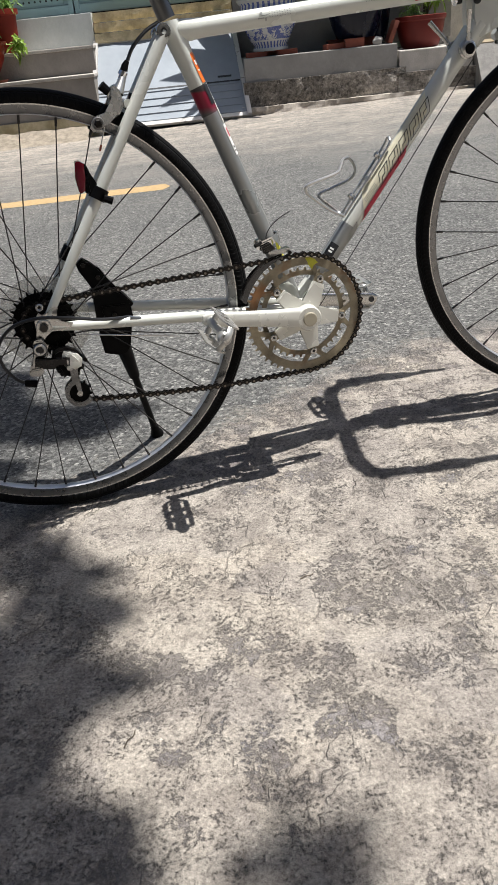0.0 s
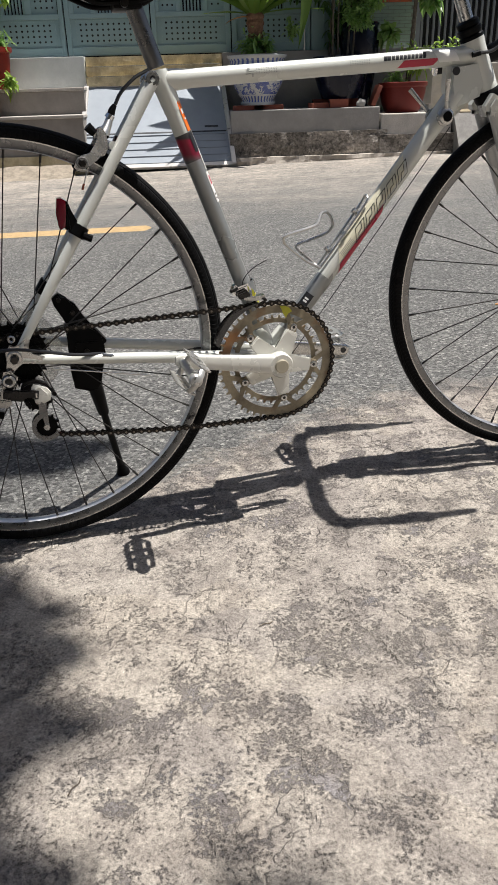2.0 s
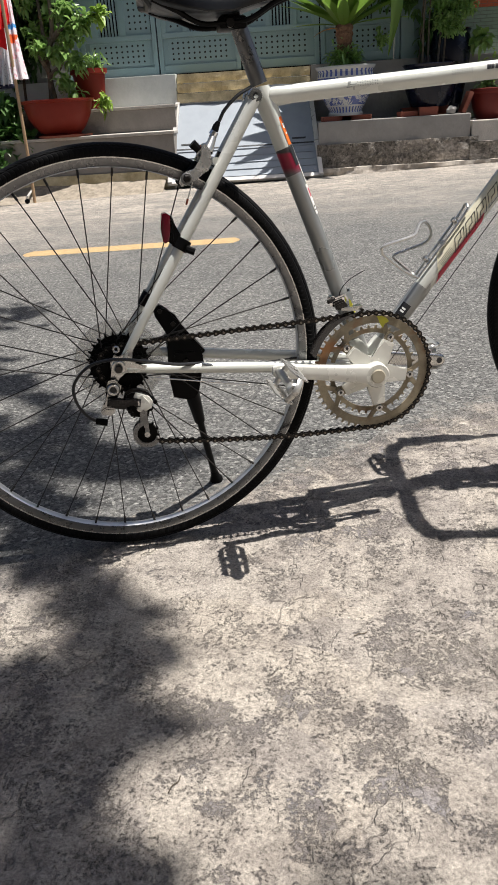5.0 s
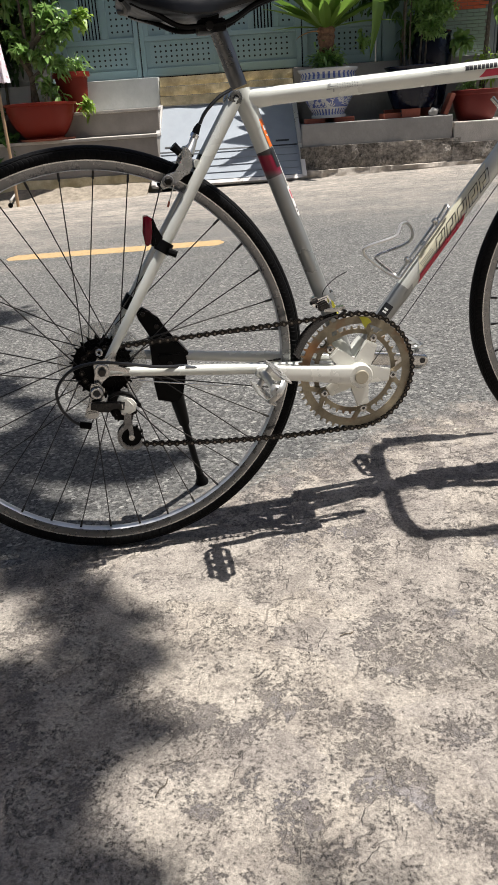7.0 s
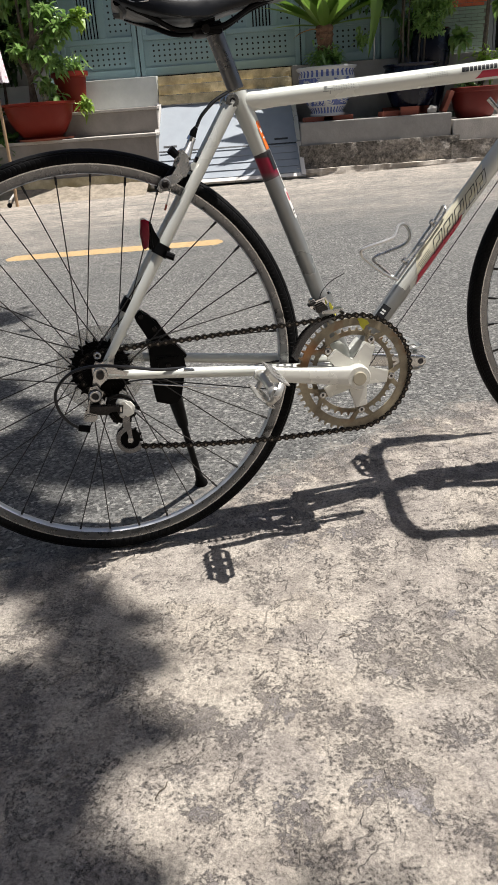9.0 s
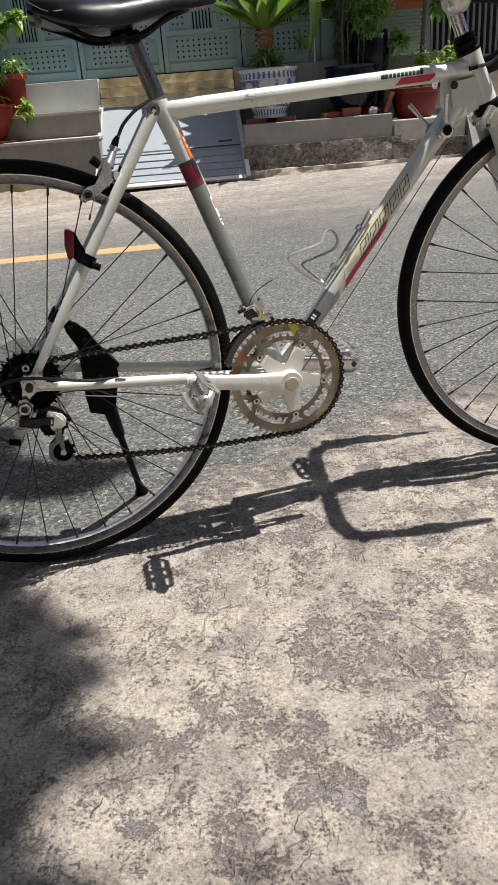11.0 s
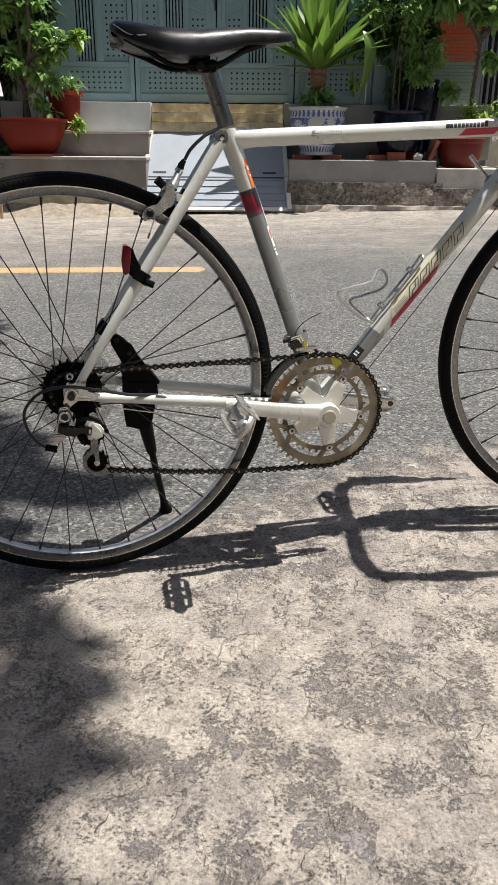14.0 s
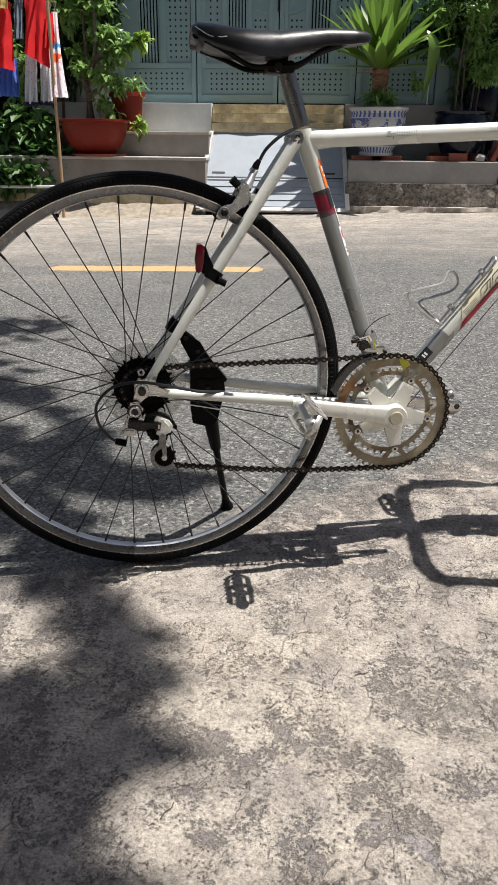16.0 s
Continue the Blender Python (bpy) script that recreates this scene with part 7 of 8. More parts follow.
pot("clay_bowl", "wide dark red clay bowl on the pale ledge", (2.50, 7.40, 0.455), [(0.17, 0.0), (0.185, 0.02), (0.215, 0.10), (0.235, 0.19), (0.238, 0.24), (0.252, 0.252), (0.256, 0.285), (0.240, 0.290)], plain("wine_red_clay", (0.13, 0.018, 0.014), 0.5, 0, 0.3, 12, 0.15, 0.25), soil=0.03)
slab_m = Matrix.Translation((2.135, 7.24, LEDGE)) @ Matrix.Rotation(radians(22), 4, "Y")
leaning = thing("clay_tile", "broken clay slab leaning on the ledge", "tile", slab_m)
part("body", boxed((-0.022, -0.09, 0.006), (0.022, 0.09, 0.21), bevel=0.005), M_TERRA_OLD, leaning)
stone = thing("stone", "grey rounded stone on the ledge", "stone", Matrix.Translation((2.02, 7.18, LEDGE)))
bm = bmesh.new()
bmesh.ops.create_icosphere(bm, subdivisions=3, radius=0.05, matrix=Matrix.Translation((0, 0, 0.038)))
for v in bm.verts:
    v.co *= 1 + 0.25 * noise.noise(v.co * 22)
    v.co.z = max(0, v.co.z * 0.85)
part("body", bm, M_KERB, stone)

bowl_c = Vector((-2.00, 7.30, 0.535))
pot("clay_bowl", "wide red glazed clay bowl with a small tree", bowl_c, [(0.21, 0.0), (0.215, 0.025), (0.20, 0.035), (0.255, 0.09), (0.315, 0.19), (0.342, 0.28), (0.348, 0.33), (0.372, 0.338), (0.374, 0.358), (0.35, 0.36)], M_TERRA, soil=0.025)
saucer = thing("clay_saucer", "red clay saucer under the bowl", "saucer", Matrix.Translation((-1.96, 7.28, 0.535)))
part("body", lathed([(0.27, 0.0), (0.285, 0.008), (0.29, 0.022), (0.275, 0.022), (0.25, 0.012), (0.1, 0.01), (0.0, 0.01)], 36), M_TERRA_OLD, saucer)
saucer.location.z = 0.5352
pot("clay_pot", "red clay pot on the upper step", (-1.70, 7.58, 0.785), [(0.13, 0.0), (0.135, 0.02), (0.165, 0.30), (0.17, 0.33), (0.195, 0.34), (0.195, 0.385), (0.175, 0.387)], M_TERRA, soil=0.025)


# ---- plants ----
def shrub(name, label, root, stems, clumps, leaf, count, mat, seed, group="potted plants", bark=None, thick=0.018):
    """stems: lines of points; clumps: (centre, radii, share); leaf: (length, width)."""
    rng = random.Random(seed)
    p = thing(name, label, "plant", Matrix.Translation(root), group)
    for pts in stems:
        line_ = curve(pts, 5)
        n = len(line_)
        part("stem", tubed(line_, [thick * (1 - 0.7 * k / n) for k in range(n)], 8), bark or M_BARK, p)
    total = sum(c[2] for c in clumps)
    for centre, radii, share in clumps:
        bm = bmesh.new()
        spots = []
        n = int(count * share / total)
        twigs = max(3, n // 9)
        for _ in range(twigs):
            d = rand_dir(rng)
            r = rng.random() ** 0.45
            tip = Vector(centre) + Vector((d.x * radii[0], d.y * radii[1], d.z * radii[2])) * r
            axis = (d + Vector((0, 0, 0.3))).normalized()
            for q in range(9):
                b = tip - axis * 0.02 * q + rand_dir(rng) * 0.012
                out = (axis * 0.5 + rand_dir(rng) * 0.9).normalized()
                s = rng.uniform(0.65, 1.2)
                spots.append((b, out, leaf[0] * s, leaf[1] * s, rng.uniform(0.1, 0.6)))
        leaves(bm, spots, rng)
        part("foliage", bm, mat, p)
    return p


def V(*a):
    return Vector(a)


# sword-leaved plant in the porcelain pot
yucca = thing("sword_leaf_plant", "green sword-leaved plant on a stubby ringed trunk", "plant", Matrix.Translation((0.965, 7.36, 1.00)), "potted plants")
bm = bmesh.new()
prof = []
for k in range(15):
    prof.append((0.068 + 0.012 * (k % 2) + (0.012 if k > 9 else 0), 0.40 * k / 14))
part("trunk", lathed(prof, 18), M_BARK_RED, yucca)
rng = random.Random(21)


def sword(bm, base, az, lift, ln, wd, droop):
    """A long channelled blade that rises at an angle and bends over."""
    out = Vector((math.cos(az), math.sin(az), 0))
    side = Vector((-math.sin(az), math.cos(az), 0))
    n = 12
    rows, pos, ang = [], Vector(base), lift
    for k in range(n + 1):
        t = k / n
        d = out * math.cos(ang) + Vector((0, 0, 1)) * math.sin(ang)
        nrm = side.cross(d)
        w = wd * (0.5 + 1.6 * t) if t < 0.32 else wd * 1.02 * max(0.02, 1 - ((t - 0.32) / 0.68) ** 1.8)
        rows.append((bm.verts.new(pos - side * w / 2 - nrm * w * 0.16), bm.verts.new(pos), bm.verts.new(pos + side * w / 2 - nrm * w * 0.16)))
        pos = pos + d * ln / n
        ang -= droop / n
    for a, b in zip(rows, rows[1:]):
        bm.faces.new((a[0], a[1], b[1], b[0])), bm.faces.new((a[1], a[2], b[2], b[1]))


for k in range(60):
    az = k * 2.39996 + rng.uniform(-0.2, 0.2)
    ring = k / 59
    bm = bmesh.new()
    sword(bm, (0.05 * math.cos(az), 0.05 * math.sin(az), 0.37 + 0.09 * ring), az, radians(24 + 64 * ring + rng.uniform(-7, 7)), rng.uniform(0.56, 0.80), rng.uniform(0.115, 0.15), rng.uniform(0.0, 0.35))
    part("leaf", bm, M_YUCCA, yucca)
bm = bmesh.new()
spine = curve([V(0.03, -0.05, 0.42), V(0.12, -0.12, 0.52), V(0.23, -0.15, 0.60), V(0.36, -0.16, 0.665), V(0.44, -0.16, 0.665), V(0.49, -0.16, 0.575), V(0.482, -0.16, 0.432), V(0.448, -0.16, 0.251), V(0.410, -0.16, 0.066)], 5)
rows = []
for k, c in enumerate(spine):
    t = k / (len(spine) - 1)
    w = 0.135 * min(1.0, 0.5 + 1.2 * t) * min(1.0, 3.0 * (1.001 - t))
    d = (spine[min(k + 1, len(spine) - 1)] - spine[max(k - 1, 0)]).normalized()
    side = d.cross(V(0.30, -0.70, 0.75)).normalized()
    rows.append((bm.verts.new(c - side * w / 2 + V(0, -0.012, 0)), bm.verts.new(c), bm.verts.new(c + side * w / 2 + V(0, -0.012, 0))))
for p, q in zip(rows, rows[1:]):
    bm.faces.new((p[0], p[1], q[1], q[0])), bm.faces.new((p[1], p[2], q[2], q[1]))
part("leaf", bm, M_YUCCA, yucca, "bent leaf with a hanging tip")
for az, lift, ln, wd, droop in ((-8, 8, 0.70, 0.075, 0.25), (-14, 26, 0.72, 0.10, 0.35), (188, 6, 0.50, 0.075, 0.2), (200, 24, 0.66, 0.10, 0.3), (260, 40, 0.42, 0.11, 0.1), (285, 48, 0.50, 0.11, 0.15)):
    bm = bmesh.new()
    sword(bm, (0.05 * math.cos(radians(az)), 0.05 * math.sin(radians(az)), 0.39), radians(az), radians(lift), ln, wd, droop)
    part("leaf", bm, M_YUCCA, yucca)
bm = bmesh.new()
sword(bm, (-0.05, -0.03, 0.36), radians(200), radians(5), 0.30, 0.06, 0.7)
part("leaf", bm, M_DRYLEAF, yucca, "dry brown leaf")
shrub("undergrowth", "low green weeds round the ringed trunk", (0.97, 7.34, 1.0), [], [((0.0, -0.05, 0.12), (0.19, 0.16, 0.13), 1)], (0.12, 0.026), 520, M_LEAF, 31)

# tall shrub in the blue pot
shrub("leafy_shrub", "tall dark green shrub with thin bare stems", (1.84, 7.38, 0.97), [[V(-0.09, 0, 0), V(-0.08, 0.02, 0.5), V(0.0, 0.03, 1.3)], [V(-0.03, 0.03, 0), V(-0.02, 0.05, 0.6), V(0.05, 0.06, 1.5)], [V(0.06, 0, 0), V(0.10, 0.02, 0.6), V(0.12, 0.02, 1.2)], [V(0.12, 0.03, 0), V(0.16, 0.05, 0.5), V(0.26, 0.06, 1.1)]],
      [((-0.30, 0.08, 0.95), (0.22, 0.16, 0.18), 0.8), ((0.06, 0.0, 0.90), (0.20, 0.2, 0.28), 1.5), ((0.30, -0.04, 0.57), (0.15, 0.12, 0.16), 1.0), ((0.16, -0.05, 0.38), (0.20, 0.12, 0.16), 1.1), ((0.10, 0.02, 0.60), (0.16, 0.12, 0.16), 0.9), ((-0.50, 0.1, 0.30), (0.16, 0.10, 0.07), 0.16), ((0.20, 0.05, 1.25), (0.4, 0.2, 0.25), 1.3), ((-0.25, 0.1, 1.35), (0.4, 0.15, 0.2), 0.9)], (0.054, 0.032), 5600, M_LEAF, 7, thick=0.011)
shrub("leafy_shrub", "dark shrub filling the corner behind the pots", (1.72, 7.66, 0.55), [[V(0, 0, 0), V(0.05, 0, 0.6), V(0.1, 0, 1.6)]], [((-0.05, 0, 1.30), (0.42, 0.10, 0.42), 1.0), ((0.30, 0.0, 1.25), (0.24, 0.10, 0.5), 0.9), ((0.20, 0.02, 0.75), (0.22, 0.08, 0.25), 0.5)], (0.085, 0.05), 3000, M_LEAF_DARK, 8)
# small tree by the tiled pier
shrub("young_tree", "young tree with a leaning bare trunk and light leaves", (2.56, 7.50, 0.46), [[V(0, 0, 0), V(0.03, 0.0, 0.5), V(0.06, 0.02, 1.0), V(0.10, 0.02, 1.9)], [V(0.07, 0.02, 1.2), V(-0.2, -0.05, 1.55), V(-0.55, -0.1, 1.62)], [V(0.08, 0.02, 1.25), V(0.3, -0.02, 1.5)]],
      [((-0.36, -0.1, 1.56), (0.34, 0.18, 0.10), 0.8), ((0.12, -0.05, 1.46), (0.22, 0.18, 0.12), 0.6), ((-0.1, 0, 1.88), (0.6, 0.3, 0.22), 1.4), ((-0.18, -0.02, 0.76), (0.14, 0.1, 0.08), 0.12), ((0.2, 0, 1.05), (0.12, 0.1, 0.1), 0.1)], (0.13, 0.085), 1500, M_LEAF, 9, thick=0.034)
shrub("pot_herb", "bright green herb in the dark red bowl", (2.60, 7.40, 0.76), [], [((0.0, 0, 0.20), (0.24, 0.16, 0.17), 1), ((0.38, 0.05, 0.24), (0.24, 0.15, 0.17), 0.8)], (0.08, 0.030), 900, M_LEAF_LIME, 10)
shrub("pot_herb", "dry straggling plant in the dark red bowl", (2.40, 7.36, 0.71), [], [((0.0, 0, 0.08), (0.15, 0.12, 0.08), 1)], (0.10, 0.018), 160, M_LEAF, 12)

# tree in the red bowl, and the growth behind it
shrub("small_tree", "small tree with glossy leaves in the red bowl", (-2.0, 7.30, 0.86), [[V(-0.02, 0, 0), V(-0.045, 0, 0.30), V(-0.05, 0.02, 0.62), V(-0.07, 0.03, 1.3)], [V(-0.05, 0, 0.45), V(0.05, -0.02, 0.62), V(0.07, -0.02, 0.97), V(0.04, 0.0, 1.3)], [V(0.0, -0.01, 0.55), V(0.20, -0.04, 0.70), V(0.36, -0.05, 0.76), V(0.55, -0.05, 0.77)], [V(-0.04, 0, 0.25), V(0.09, -0.05, 0.33), V(0.13, -0.06, 0.43), V(0.24, -0.08, 0.42)], [V(-0.04, 0, 0.3), V(-0.10, -0.05, 0.44), V(-0.12, -0.06, 0.54)]],
      [((0.20, -0.05, 0.84), (0.18, 0.12, 0.07), 1.0), ((0.36, -0.06, 0.72), (0.18, 0.10, 0.09), 1.0), ((0.22, -0.02, 0.62), (0.16, 0.10, 0.08), 0.7), ((-0.08, -0.06, 0.52), (0.14, 0.12, 0.07), 0.8), ((0.08, -0.08, 0.47), (0.16, 0.10, 0.06), 0.8), ((0.28, -0.08, 0.38), (0.14, 0.10, 0.07), 0.7), ((0.13, -0.09, 0.22), (0.09, 0.08, 0.12), 0.5), ((0.20, -0.12, 0.08), (0.07, 0.06, 0.08), 0.25), ((-0.16, 0.02, 0.70), (0.10, 0.10, 0.05), 0.3), ((-0.18, 0.05, 1.05), (0.20, 0.12, 0.12), 0.6), ((0.12, 0.05, 1.12), (0.25, 0.12, 0.14), 0.6), ((-0.25, 0.08, 1.3), (0.3, 0.12, 0.12), 0.4)], (0.090, 0.054), 1250, M_LEAF, 14, thick=0.032)
shrub("bright_sprig", "lime-green young leaves on the small tree", (-1.47, 7.22, 1.56), [[V(-0.15, 0, 0.02), V(0, 0, 0.06), V(0.1, 0, 0.07)]], [((0.02, 0, 0.08), (0.12, 0.07, 0.06), 1)], (0.10, 0.062), 54, M_LEAF_LIME, 15, thick=0.006)
shrub("step_weed", "light green weed growing on the step", (-1.50, 7.36, 0.785), [], [((-0.02, 0, 0.08), (0.12, 0.06, 0.07), 1)], (0.09, 0.05), 72, M_LEAF_LIME, 16)
shrub("white_moss", "pale dry sprigs on the soil of the bowl", (-1.90, 7.16, 0.88), [], [((0, 0, 0.05), (0.05, 0.04, 0.06), 1)], (0.05, 0.02), 60, M_PALELEAF, 41)
shrub("pot_herb", "dry orange and green plant in the clay pot", (-1.66, 7.52, 1.14), [], [((0.05, 0, 0.09), (0.18, 0.12, 0.10), 1)], (0.08, 0.022), 200, M_LEAF, 17)
shrub("dark_hedge", "dark tangle of leaves behind the bowl", (-2.45, 7.66, 0.6), [[V(0.25, 0, 0), V(0.3, 0, 0.7), V(0.22, 0, 1.9)], [V(0, 0, 0), V(0.05, 0, 0.9), V(0.15, 0, 1.9)]], [((-0.1, 0, 1.0), (0.65, 0.10, 0.55), 1.0), ((0.25, 0, 1.4), (0.55, 0.12, 0.35), 0.8), ((-0.7, -0.05, 0.6), (0.5, 0.15, 0.6), 0.9), ((-0.55, 0, 1.5), (0.6, 0.15, 0.4), 0.8)], (0.11, 0.065), 6000, M_HEDGE, 18, group="")
shrub("ivy", "dark green broad-leaved climber over the steps", (-2.70, 7.22, 0.535), [], [((0.0, 0.1, 0.30), (0.36, 0.14, 0.28), 1.2), ((0.15, -0.02, -0.02), (0.32, 0.10, 0.2), 0.9), ((-0.4, 0.05, 0.1), (0.35, 0.15, 0.4), 0.8), ((-0.12, -0.17, -0.22), (0.42, 0.05, 0.16), 0.7)], (0.15, 0.11), 1300, M_LEAF_DARK, 19, group="")
shrub("climber", "sunlit broad leaves of a climber above the washing", (-2.35, 7.36, 1.2), [], [((0.25, 0.0, 0.75), (0.42, 0.14, 0.28), 1.0), ((-0.45, 0.05, 0.2), (0.3, 0.12, 0.5), 0.7), ((0.30, 0.08, 0.35), (0.25, 0.1, 0.2), 0.5)], (0.095, 0.062), 620, M_LEAF, 23, group="")

# thin downpipe and washing line posts
structure("downpipe", tubed([(-1.90, 7.83, 1.08), (-1.88, 7.83, 2.66)], 0.008, 8), M_PIPE, "thin pale pipe down the wall", "pipe")
structure("cable", tubed([(1.52, 7.82, 1.08), (1.54, 7.82, 2.66)], 0.006, 6), M_PIPE, "thin pale cable down the gate post", "cable")

# ---- clothes rack with washing ----
rack = thing("clothes_rack", "clothes rack of thin poles on castors", "clothes rack", Matrix.Translation((0, 6.95, 0)))
part("pole", tubed([(-2.228, -0.23, gz(-2.228)), (-2.218, -0.23, 0.30), (-2.220, -0.23, 1.2), (-2.226, -0.23, 2.27)], 0.0155, 10), M_BAMBOO, rack, "brown bamboo-like pole")
part("pole", tubed([(-3.86, 0, -0.02), (-3.86, 0, 2.28)], 0.016, 10), M_BAMBOO, rack)
part("side_bar", tubed([(-2.226, -0.24, 2.25), (-2.30, 0.0, 2.26)], 0.012, 10), M_PIPE, rack)
part("top_bar", tubed([(-4.0, 0, 2.26), (-2.15, 0, 2.26)], 0.012, 10), M_PIPE, rack)
part("bottom_bar", tubed([(-3.86, 0, 0.222), (-2.30, 0, 0.235)], 0.017, 10), M_PIPE, rack)
for x in (-2.30, -3.86):
    for y in (-0.24, 0.07):
        part("foot", tubed([(x, 0, 0.06), (x, y, gz(x) + 0.055)], 0.012, 8), M_PIPE, rack)
        part("castor", lathed([(0, -0.012), (0.018, -0.012), (0.024, -0.008), (0.024, 0.008), (0.018, 0.012), (0, 0.012)], 14, face(x, y, gz(x) + 0.0195)), M_BLACK, rack)


def garment(name, label, x0, x1, z0, z1, y, mat, shape, seed, pleats=3.0, swing=0.0, slant=0.0, cuff=None):
    """Hanging cloth with folds; shape(t): half width at t from the top (0) to the hem (1)."""
    g = thing(name, label, "clothing", Matrix.Translation(((x0 + x1) / 2, y, z1)), "washing on the rack")
    bm = bmesh.new()
    nx, nz = 18, 22
    w, h = x1 - x0, z1 - z0
    for side in (-1, 1):
        grid = []
        for k in range(nz + 1):
            t = k / nz
            row = []
            for i in range(nx + 1):
                u = -1 + 2 * i / nx
                x = u * shape(t, u) * w / 2 + swing * t * t
                fold = 0.022 * math.sin(u * pleats * 2.2 + seed + t * 1.2) * (0.3 + t) + 0.01 * noise.noise((u * 3, t * 5, seed))
                puff = 0.022 * math.sqrt(max(0, 1 - u * u))
                hem = 0.012 * noise.noise((u * 4, seed, 0)) * t
                row.append(bm.verts.new((x, side * puff + fold - 0.26 * h * t, -t * h + hem - slant * u * t)))
            grid.append(row)
        for a, b in zip(grid, grid[1:]):
            for i in range(nx):
                bm.faces.new((a[i], a[i + 1], b[i + 1], b[i]))
    bmesh.ops.remove_doubles(bm, verts=bm.verts[:], dist=0.0005)
    part("cloth", bm, mat, g)
    if cuff:
        part("cuff", tubed([((-1 + k / 6) * shape(1, 0) * w / 2 + swing, -0.26 * h + 0.022 * math.sin((-1 + k / 6) * pleats * 2.2 + seed + 1.2) * 1.3, -h - 0.004) for k in range(13)], 0.020, 8, flat=1.3), cuff, g, "dark cuff")
    hook = [(0, 0, -0.01), (0.0, 0, 0.03), (0.02, 0, 0.06), (0.0, 0, 0.09), (-0.015, 0, 0.075)]
    part("hanger", tubed(curve(hook, 4), 0.003, 6), M_WIRE, g)
    return g


garment("red_shirt", "bright red cotton shirt hanging on the rack", -2.528, -2.255, 1.405, 2.031, 6.94, M_REDCLOTH, lambda t, u: (0.55 if t < 0.05 else 0.86 if t < 0.3 else 0.78) + 0.22 * max(0.0, t - 0.5), 1.3, slant=0.07)
garment("spotted_trousers", "pale spotted cotton trousers on the rack", -2.563, -2.426, 1.023, 1.601, 6.98, M_DOTCLOTH, lambda t, u: 0.85 + 0.08 * t, 4.2, cuff=M_BLUECUFF)
garment("spotted_trousers", "second leg of the pale spotted trousers", -2.416, -2.289, 1.033, 1.562, 6.985, M_DOTCLOTH, lambda t, u: 0.85 + 0.08 * t, 5.4, cuff=M_BLUECUFF)
garment("printed_dress", "pale child's dress with an orange and blue print", -2.303, -2.147, 1.077, 1.835, 6.92, M_PRINT, lambda t, u: 0.35 + 0.65 * t, 6.0, swing=0.05)
garment("red_vest", "red cotton vest beside the pole", -2.318, -2.201, 1.532, 1.816, 6.87, M_REDCLOTH, lambda t, u: 0.55 + 0.4 * t, 2.0, slant=-0.03)
garment("dark_red_shirt", "dark red shirt with a yellow collar", -2.91, -2.636, 1.346, 1.923, 6.95, M_REDCLOTH, lambda t, u: 0.8 + 0.2 * t, 7.0, slant=0.03)
garment("blue_skirt", "blue cotton skirt hanging on the rack", -2.89, -2.626, 1.092, 1.444, 7.0, M_BLUECLOTH, lambda t, u: 0.7 + 0.3 * t, 3.1, pleats=6.0)
garment("grey_shirt", "small grey patterned shirt on the rack", -2.636, -2.528, 1.601, 2.021, 6.99, M_GREYCLOTH, lambda t, u: 0.8, 5.0)
garment("yellow_shirt", "yellow cotton shirt partly behind the red one", -2.793, -2.636, 1.855, 2.051, 6.9, M_CREAMCLOTH, lambda t, u: 0.8, 9.0)

# unseen wall added behind the camera: cuts sky fill and darkens reflections
structure("unseen_sky_block", boxed((-12, -7.3, -0.3), (12, -7.0, 6.5)), M_SKYBLOCK, "unseen dark grey wall added behind the camera to block sky light", "wall")

# ---- street tree above the camera, whose shade falls on the apron ----
rng = random.Random(77)
tree = thing("street_tree", "leafy street tree overhanging the concrete apron", "tree", Matrix.Translation((-2.6, -2.3, gz(-2.6))))
O = Vector((-2.6, -2.3, gz(-2.6)))
part("trunk", tubed(curve([(0, 0, -0.02), (0.05, 0.03, 1.2), (0.1, 0.1, 2.4), (0.25, 0.25, 3.4)], 6), [0.16 - 0.0032 * k for k in range(19)], 14), M_BARK, tree)
limbs = []
for tip in ((1.2, 0.9, 4.5), (2.6, 1.9, 4.7), (3.6, 1.4, 4.4), (1.6, 3.2, 4.6), (3.3, 3.6, 4.6), (0.6, 2.2, 4.9), (-0.6, 1.0, 4.8)):
    a = Vector((0.22, 0.22, 3.2))
    tip = (tip[0] + 0.3, tip[1], tip[2] + 0.9)
    mid = a.lerp(Vector(tip), 0.5) + Vector((0, 0, 0.35))
    limbs.append((a, mid, Vector(tip)))
    ln = curve([a, mid, Vector(tip)], 7)
    part("limb", tubed(ln, [0.07 - 0.06 * k / len(ln) for k in range(len(ln))], 9), M_BARK, tree)


def shade_edge(y):
    """How far towards +x the crown's shade reaches on the ground."""
    pts = [(-2.6, 0.10), (-0.75, 0.13), (-0.66, 0.10), (-0.625, 0.02), (-0.605, -0.05), (-0.57, -0.05), (-0.53, 0.0), (-0.48, 0.05), (-0.458, 0.095), (-0.435, 0.04), (-0.405, -0.03), (-0.365, -0.03), (-0.335, 0.04), (-0.314, 0.09), (-0.29, 0.02), (-0.23, 0.0), (-0.13, -0.09), (-0.05, -0.15), (0.12, -0.19), (0.24, -0.18), (0.29, -0.03), (0.34, 0.06), (0.40, 0.02), (0.45, -0.10), (0.60, -0.16), (0.68, -0.30), (0.8, -0.43), (1.0, -0.56), (1.4, -0.8), (2.0, -1.05), (2.6, -1.6)]
    for (y0, x0), (y1, x1) in zip(pts, pts[1:]):
        if y0 <= y <= y1:
            return x0 + (x1 - x0) * (y - y0) / (y1 - y0)
    return -3.0


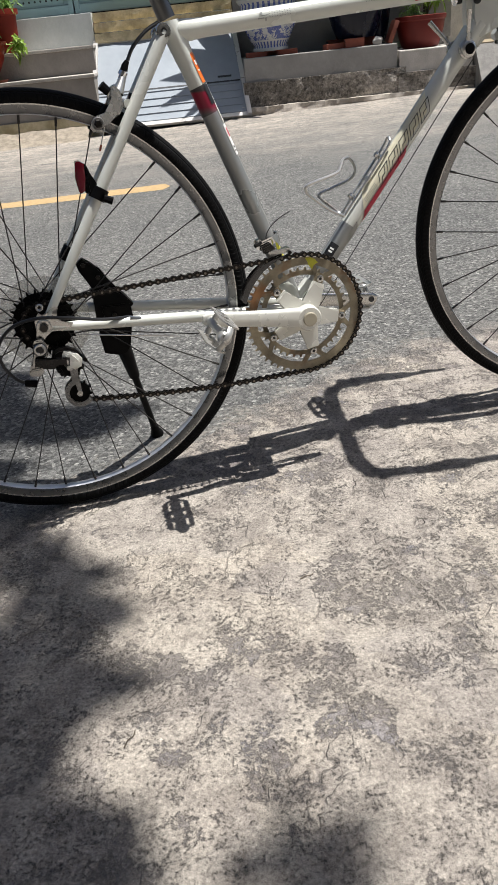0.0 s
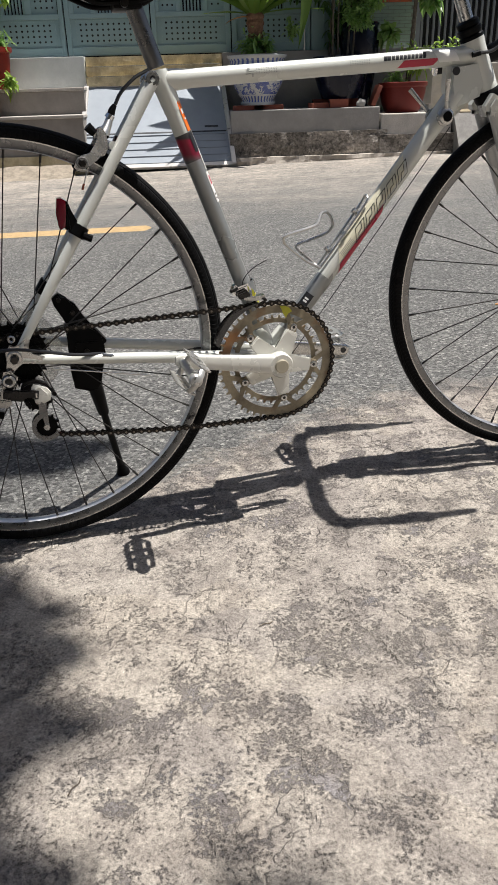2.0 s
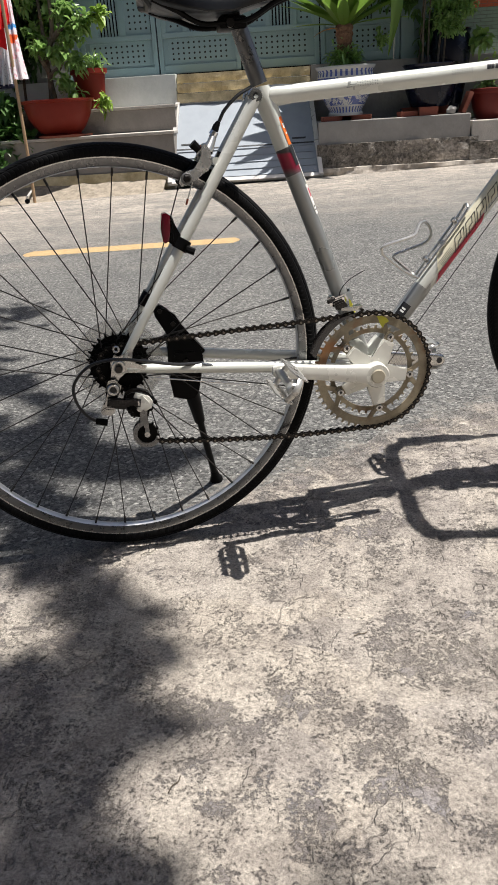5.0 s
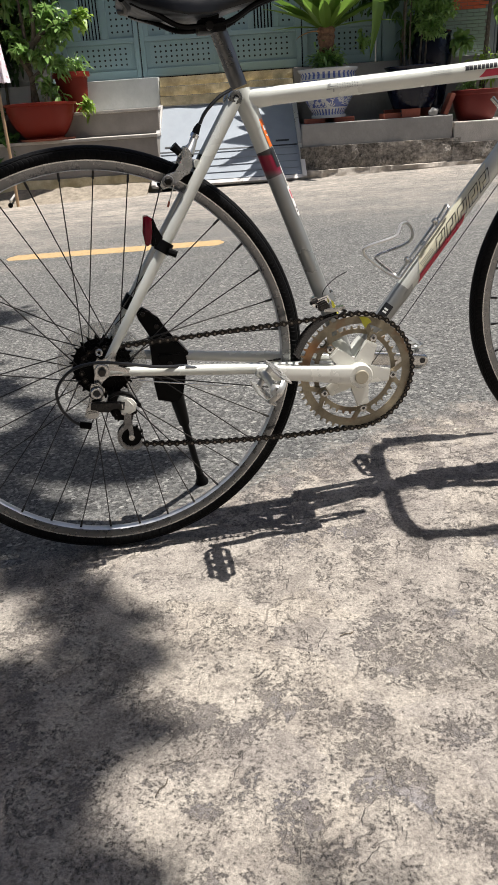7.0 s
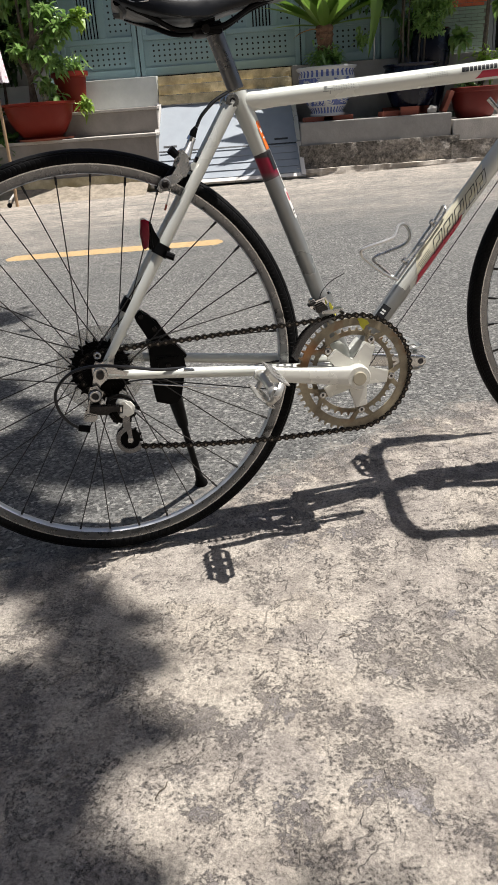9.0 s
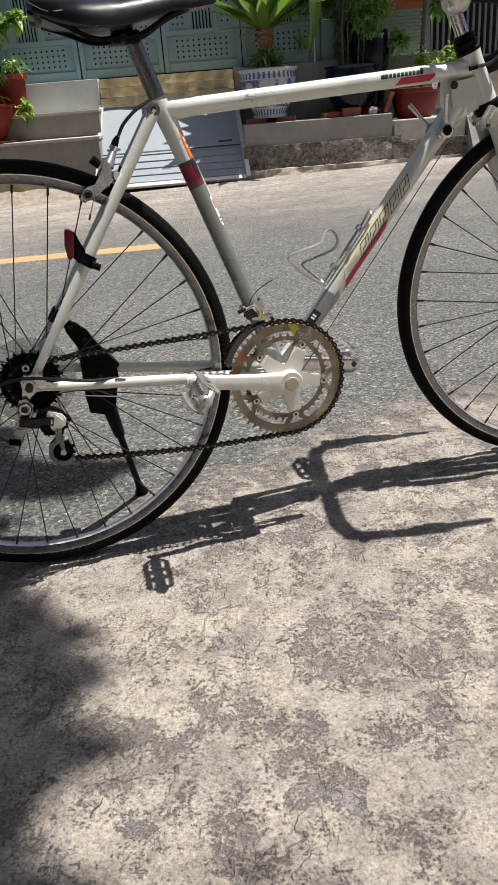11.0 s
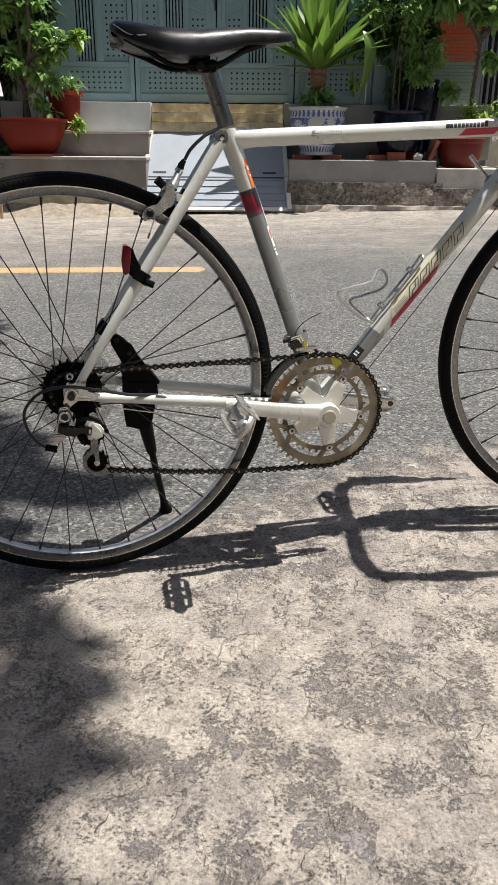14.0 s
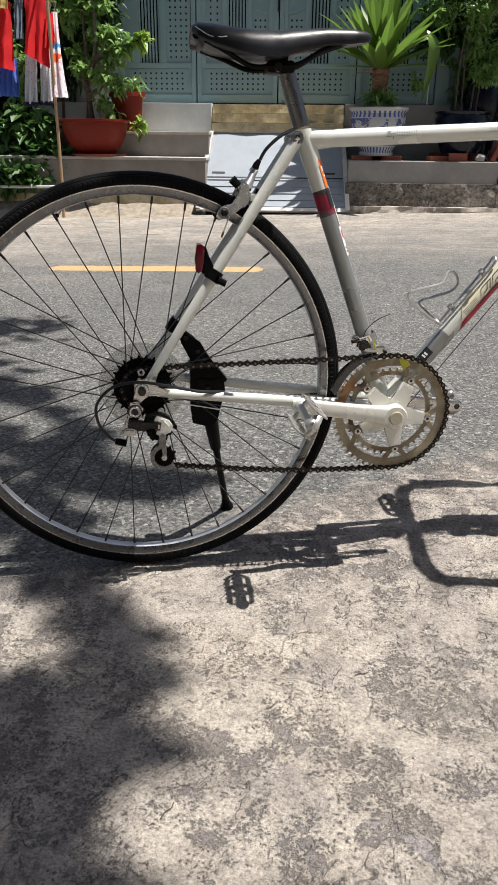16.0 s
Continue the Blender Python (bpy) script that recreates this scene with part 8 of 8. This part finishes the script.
spots = []
while len(spots) < 22000:
    gx, gy = rng.uniform(-2.8, 0.3), rng.uniform(-2.5, 2.3)
    swell = ((gx + 1.2) / 1.5) ** 2 + ((gy + 0.1) / 2.2) ** 2 + 0.35 * noise.noise((gx * 2.2, gy * 2.2, 7))
    d = shade_edge(gy) + 0.022 - gx + 0.03 * noise.noise((gx * 14, gy * 14, 3))
    if swell > 1 or d < 0:
        continue
    open_ = noise.noise((gx * 4.6, gy * 6.2, 2.3)) + 0.6 * noise.noise((gx * 12, gy * 15, 4))
    if open_ > (-0.06 if gy > 0.2 else 0.60 if d < 0.10 else 0.13):
        continue
    h = 5.4 + rng.uniform(-0.9, 0.9) * math.sqrt(max(0.08, 1 - swell))
    base = Vector((gx, gy, 0)) + SUN_DIR * (h / SUN_DIR.z) - O
    out = (rand_dir(rng) + Vector((0.2, 0.1, -0.2))).normalized()
    for q in range(3):
        o2 = (out + rand_dir(rng) * 0.7).normalized()
        spots.append((base + rand_dir(rng) * 0.02 - o2 * 0.04, o2, rng.uniform(0.08, 0.12), rng.uniform(0.036, 0.056), 0.3))
# two sprays that reach further out
for _ in range(70):
    base = Vector((-0.89 + rng.gauss(0, 0.09), 1.88 + rng.gauss(0, 0.10), 0)) + SUN_DIR * (5.3 / SUN_DIR.z) - O
    spots.append((base, rand_dir(rng), rng.uniform(0.08, 0.13), 0.05, 0.2))
for _ in range(22):
    base = Vector((0.282 + rng.gauss(0, 0.022), -0.752 + rng.gauss(0, 0.028), 0)) + SUN_DIR * (5.2 / SUN_DIR.z) - O
    spots.append((base, (rand_dir(rng) + Vector((0.3, 0.3, 0))).normalized(), rng.uniform(0.07, 0.12), 0.03, 0.2))
part("crown", leaves(bmesh.new(), spots, rng), M_CROWN, tree)

# litter on the street
for x, y, s, c in ((1.83, 7.0, 0.11, M_STICKER), (1.30, 1.29, 0.035, M_DRYLEAF), (-1.27, 6.9, 0.05, M_DRYLEAF), (-1.15, 6.85, 0.04, M_DRYLEAF)):
    lit = thing("litter", "scrap of pale litter on the road" if c is M_STICKER else "fallen dry leaf on the road", "litter", Matrix.Translation((x, y, gz(x) - 0.0055)) @ Matrix.Rotation(x * 5, 4, "Z"))
    part("scrap", slabbed([(-s / 2, -s * 0.12), (s * 0.1, -s * 0.22), (s / 2, -s * 0.05), (s * 0.2, s * 0.2), (-s * 0.3, s * 0.16)], 0.003, Matrix.Translation((0, 0, 0.0018))), c, lit, smooth=False)
# crumbs and grit on the apron
rng = random.Random(12)
bm = bmesh.new()
for _ in range(260):
    x, y = rng.uniform(-0.7, 1.3), rng.uniform(-0.95, 0.05)
    r = rng.uniform(0.0006, 0.0017)
    m = GROUND @ Matrix.Translation((x, y, skin(x, y) + r * 0.4)) @ Matrix.Rotation(rng.uniform(0, 6), 4, "Z") @ Matrix.Diagonal((1.0, rng.uniform(0.5, 1.0), rng.uniform(0.4, 0.8), 1.0))
    bmesh.ops.create_icosphere(bm, subdivisions=1, radius=r, matrix=m)
tagged(part("grit", bm, plain("dark_grit", (0.10, 0.085, 0.07), 0.9, 0, 0.5, 90), smooth=False), "scattered dark grit on the concrete apron", "grit", kind="stuff")
for x, y, turn, ln in ((0.36, -0.30, 20, 0.022), (0.12, -0.55, 60, 0.026), (-0.18, -0.42, -20, 0.024)):
    tw = thing("twig", "thin dry brown twig on the concrete", "twig", GROUND @ Matrix.Translation((x, y, skin(x, y))) @ Matrix.Rotation(radians(turn), 4, "Z"), "twigs on the apron")
    part("stalk", tubed(curve([(-ln / 2, 0, 0.002), (-ln * 0.1, ln * 0.06, 0.0025), (ln * 0.2, -ln * 0.03, 0.002), (ln / 2, ln * 0.08, 0.0018)], 4), 0.0007, 6), M_BARK, tw)
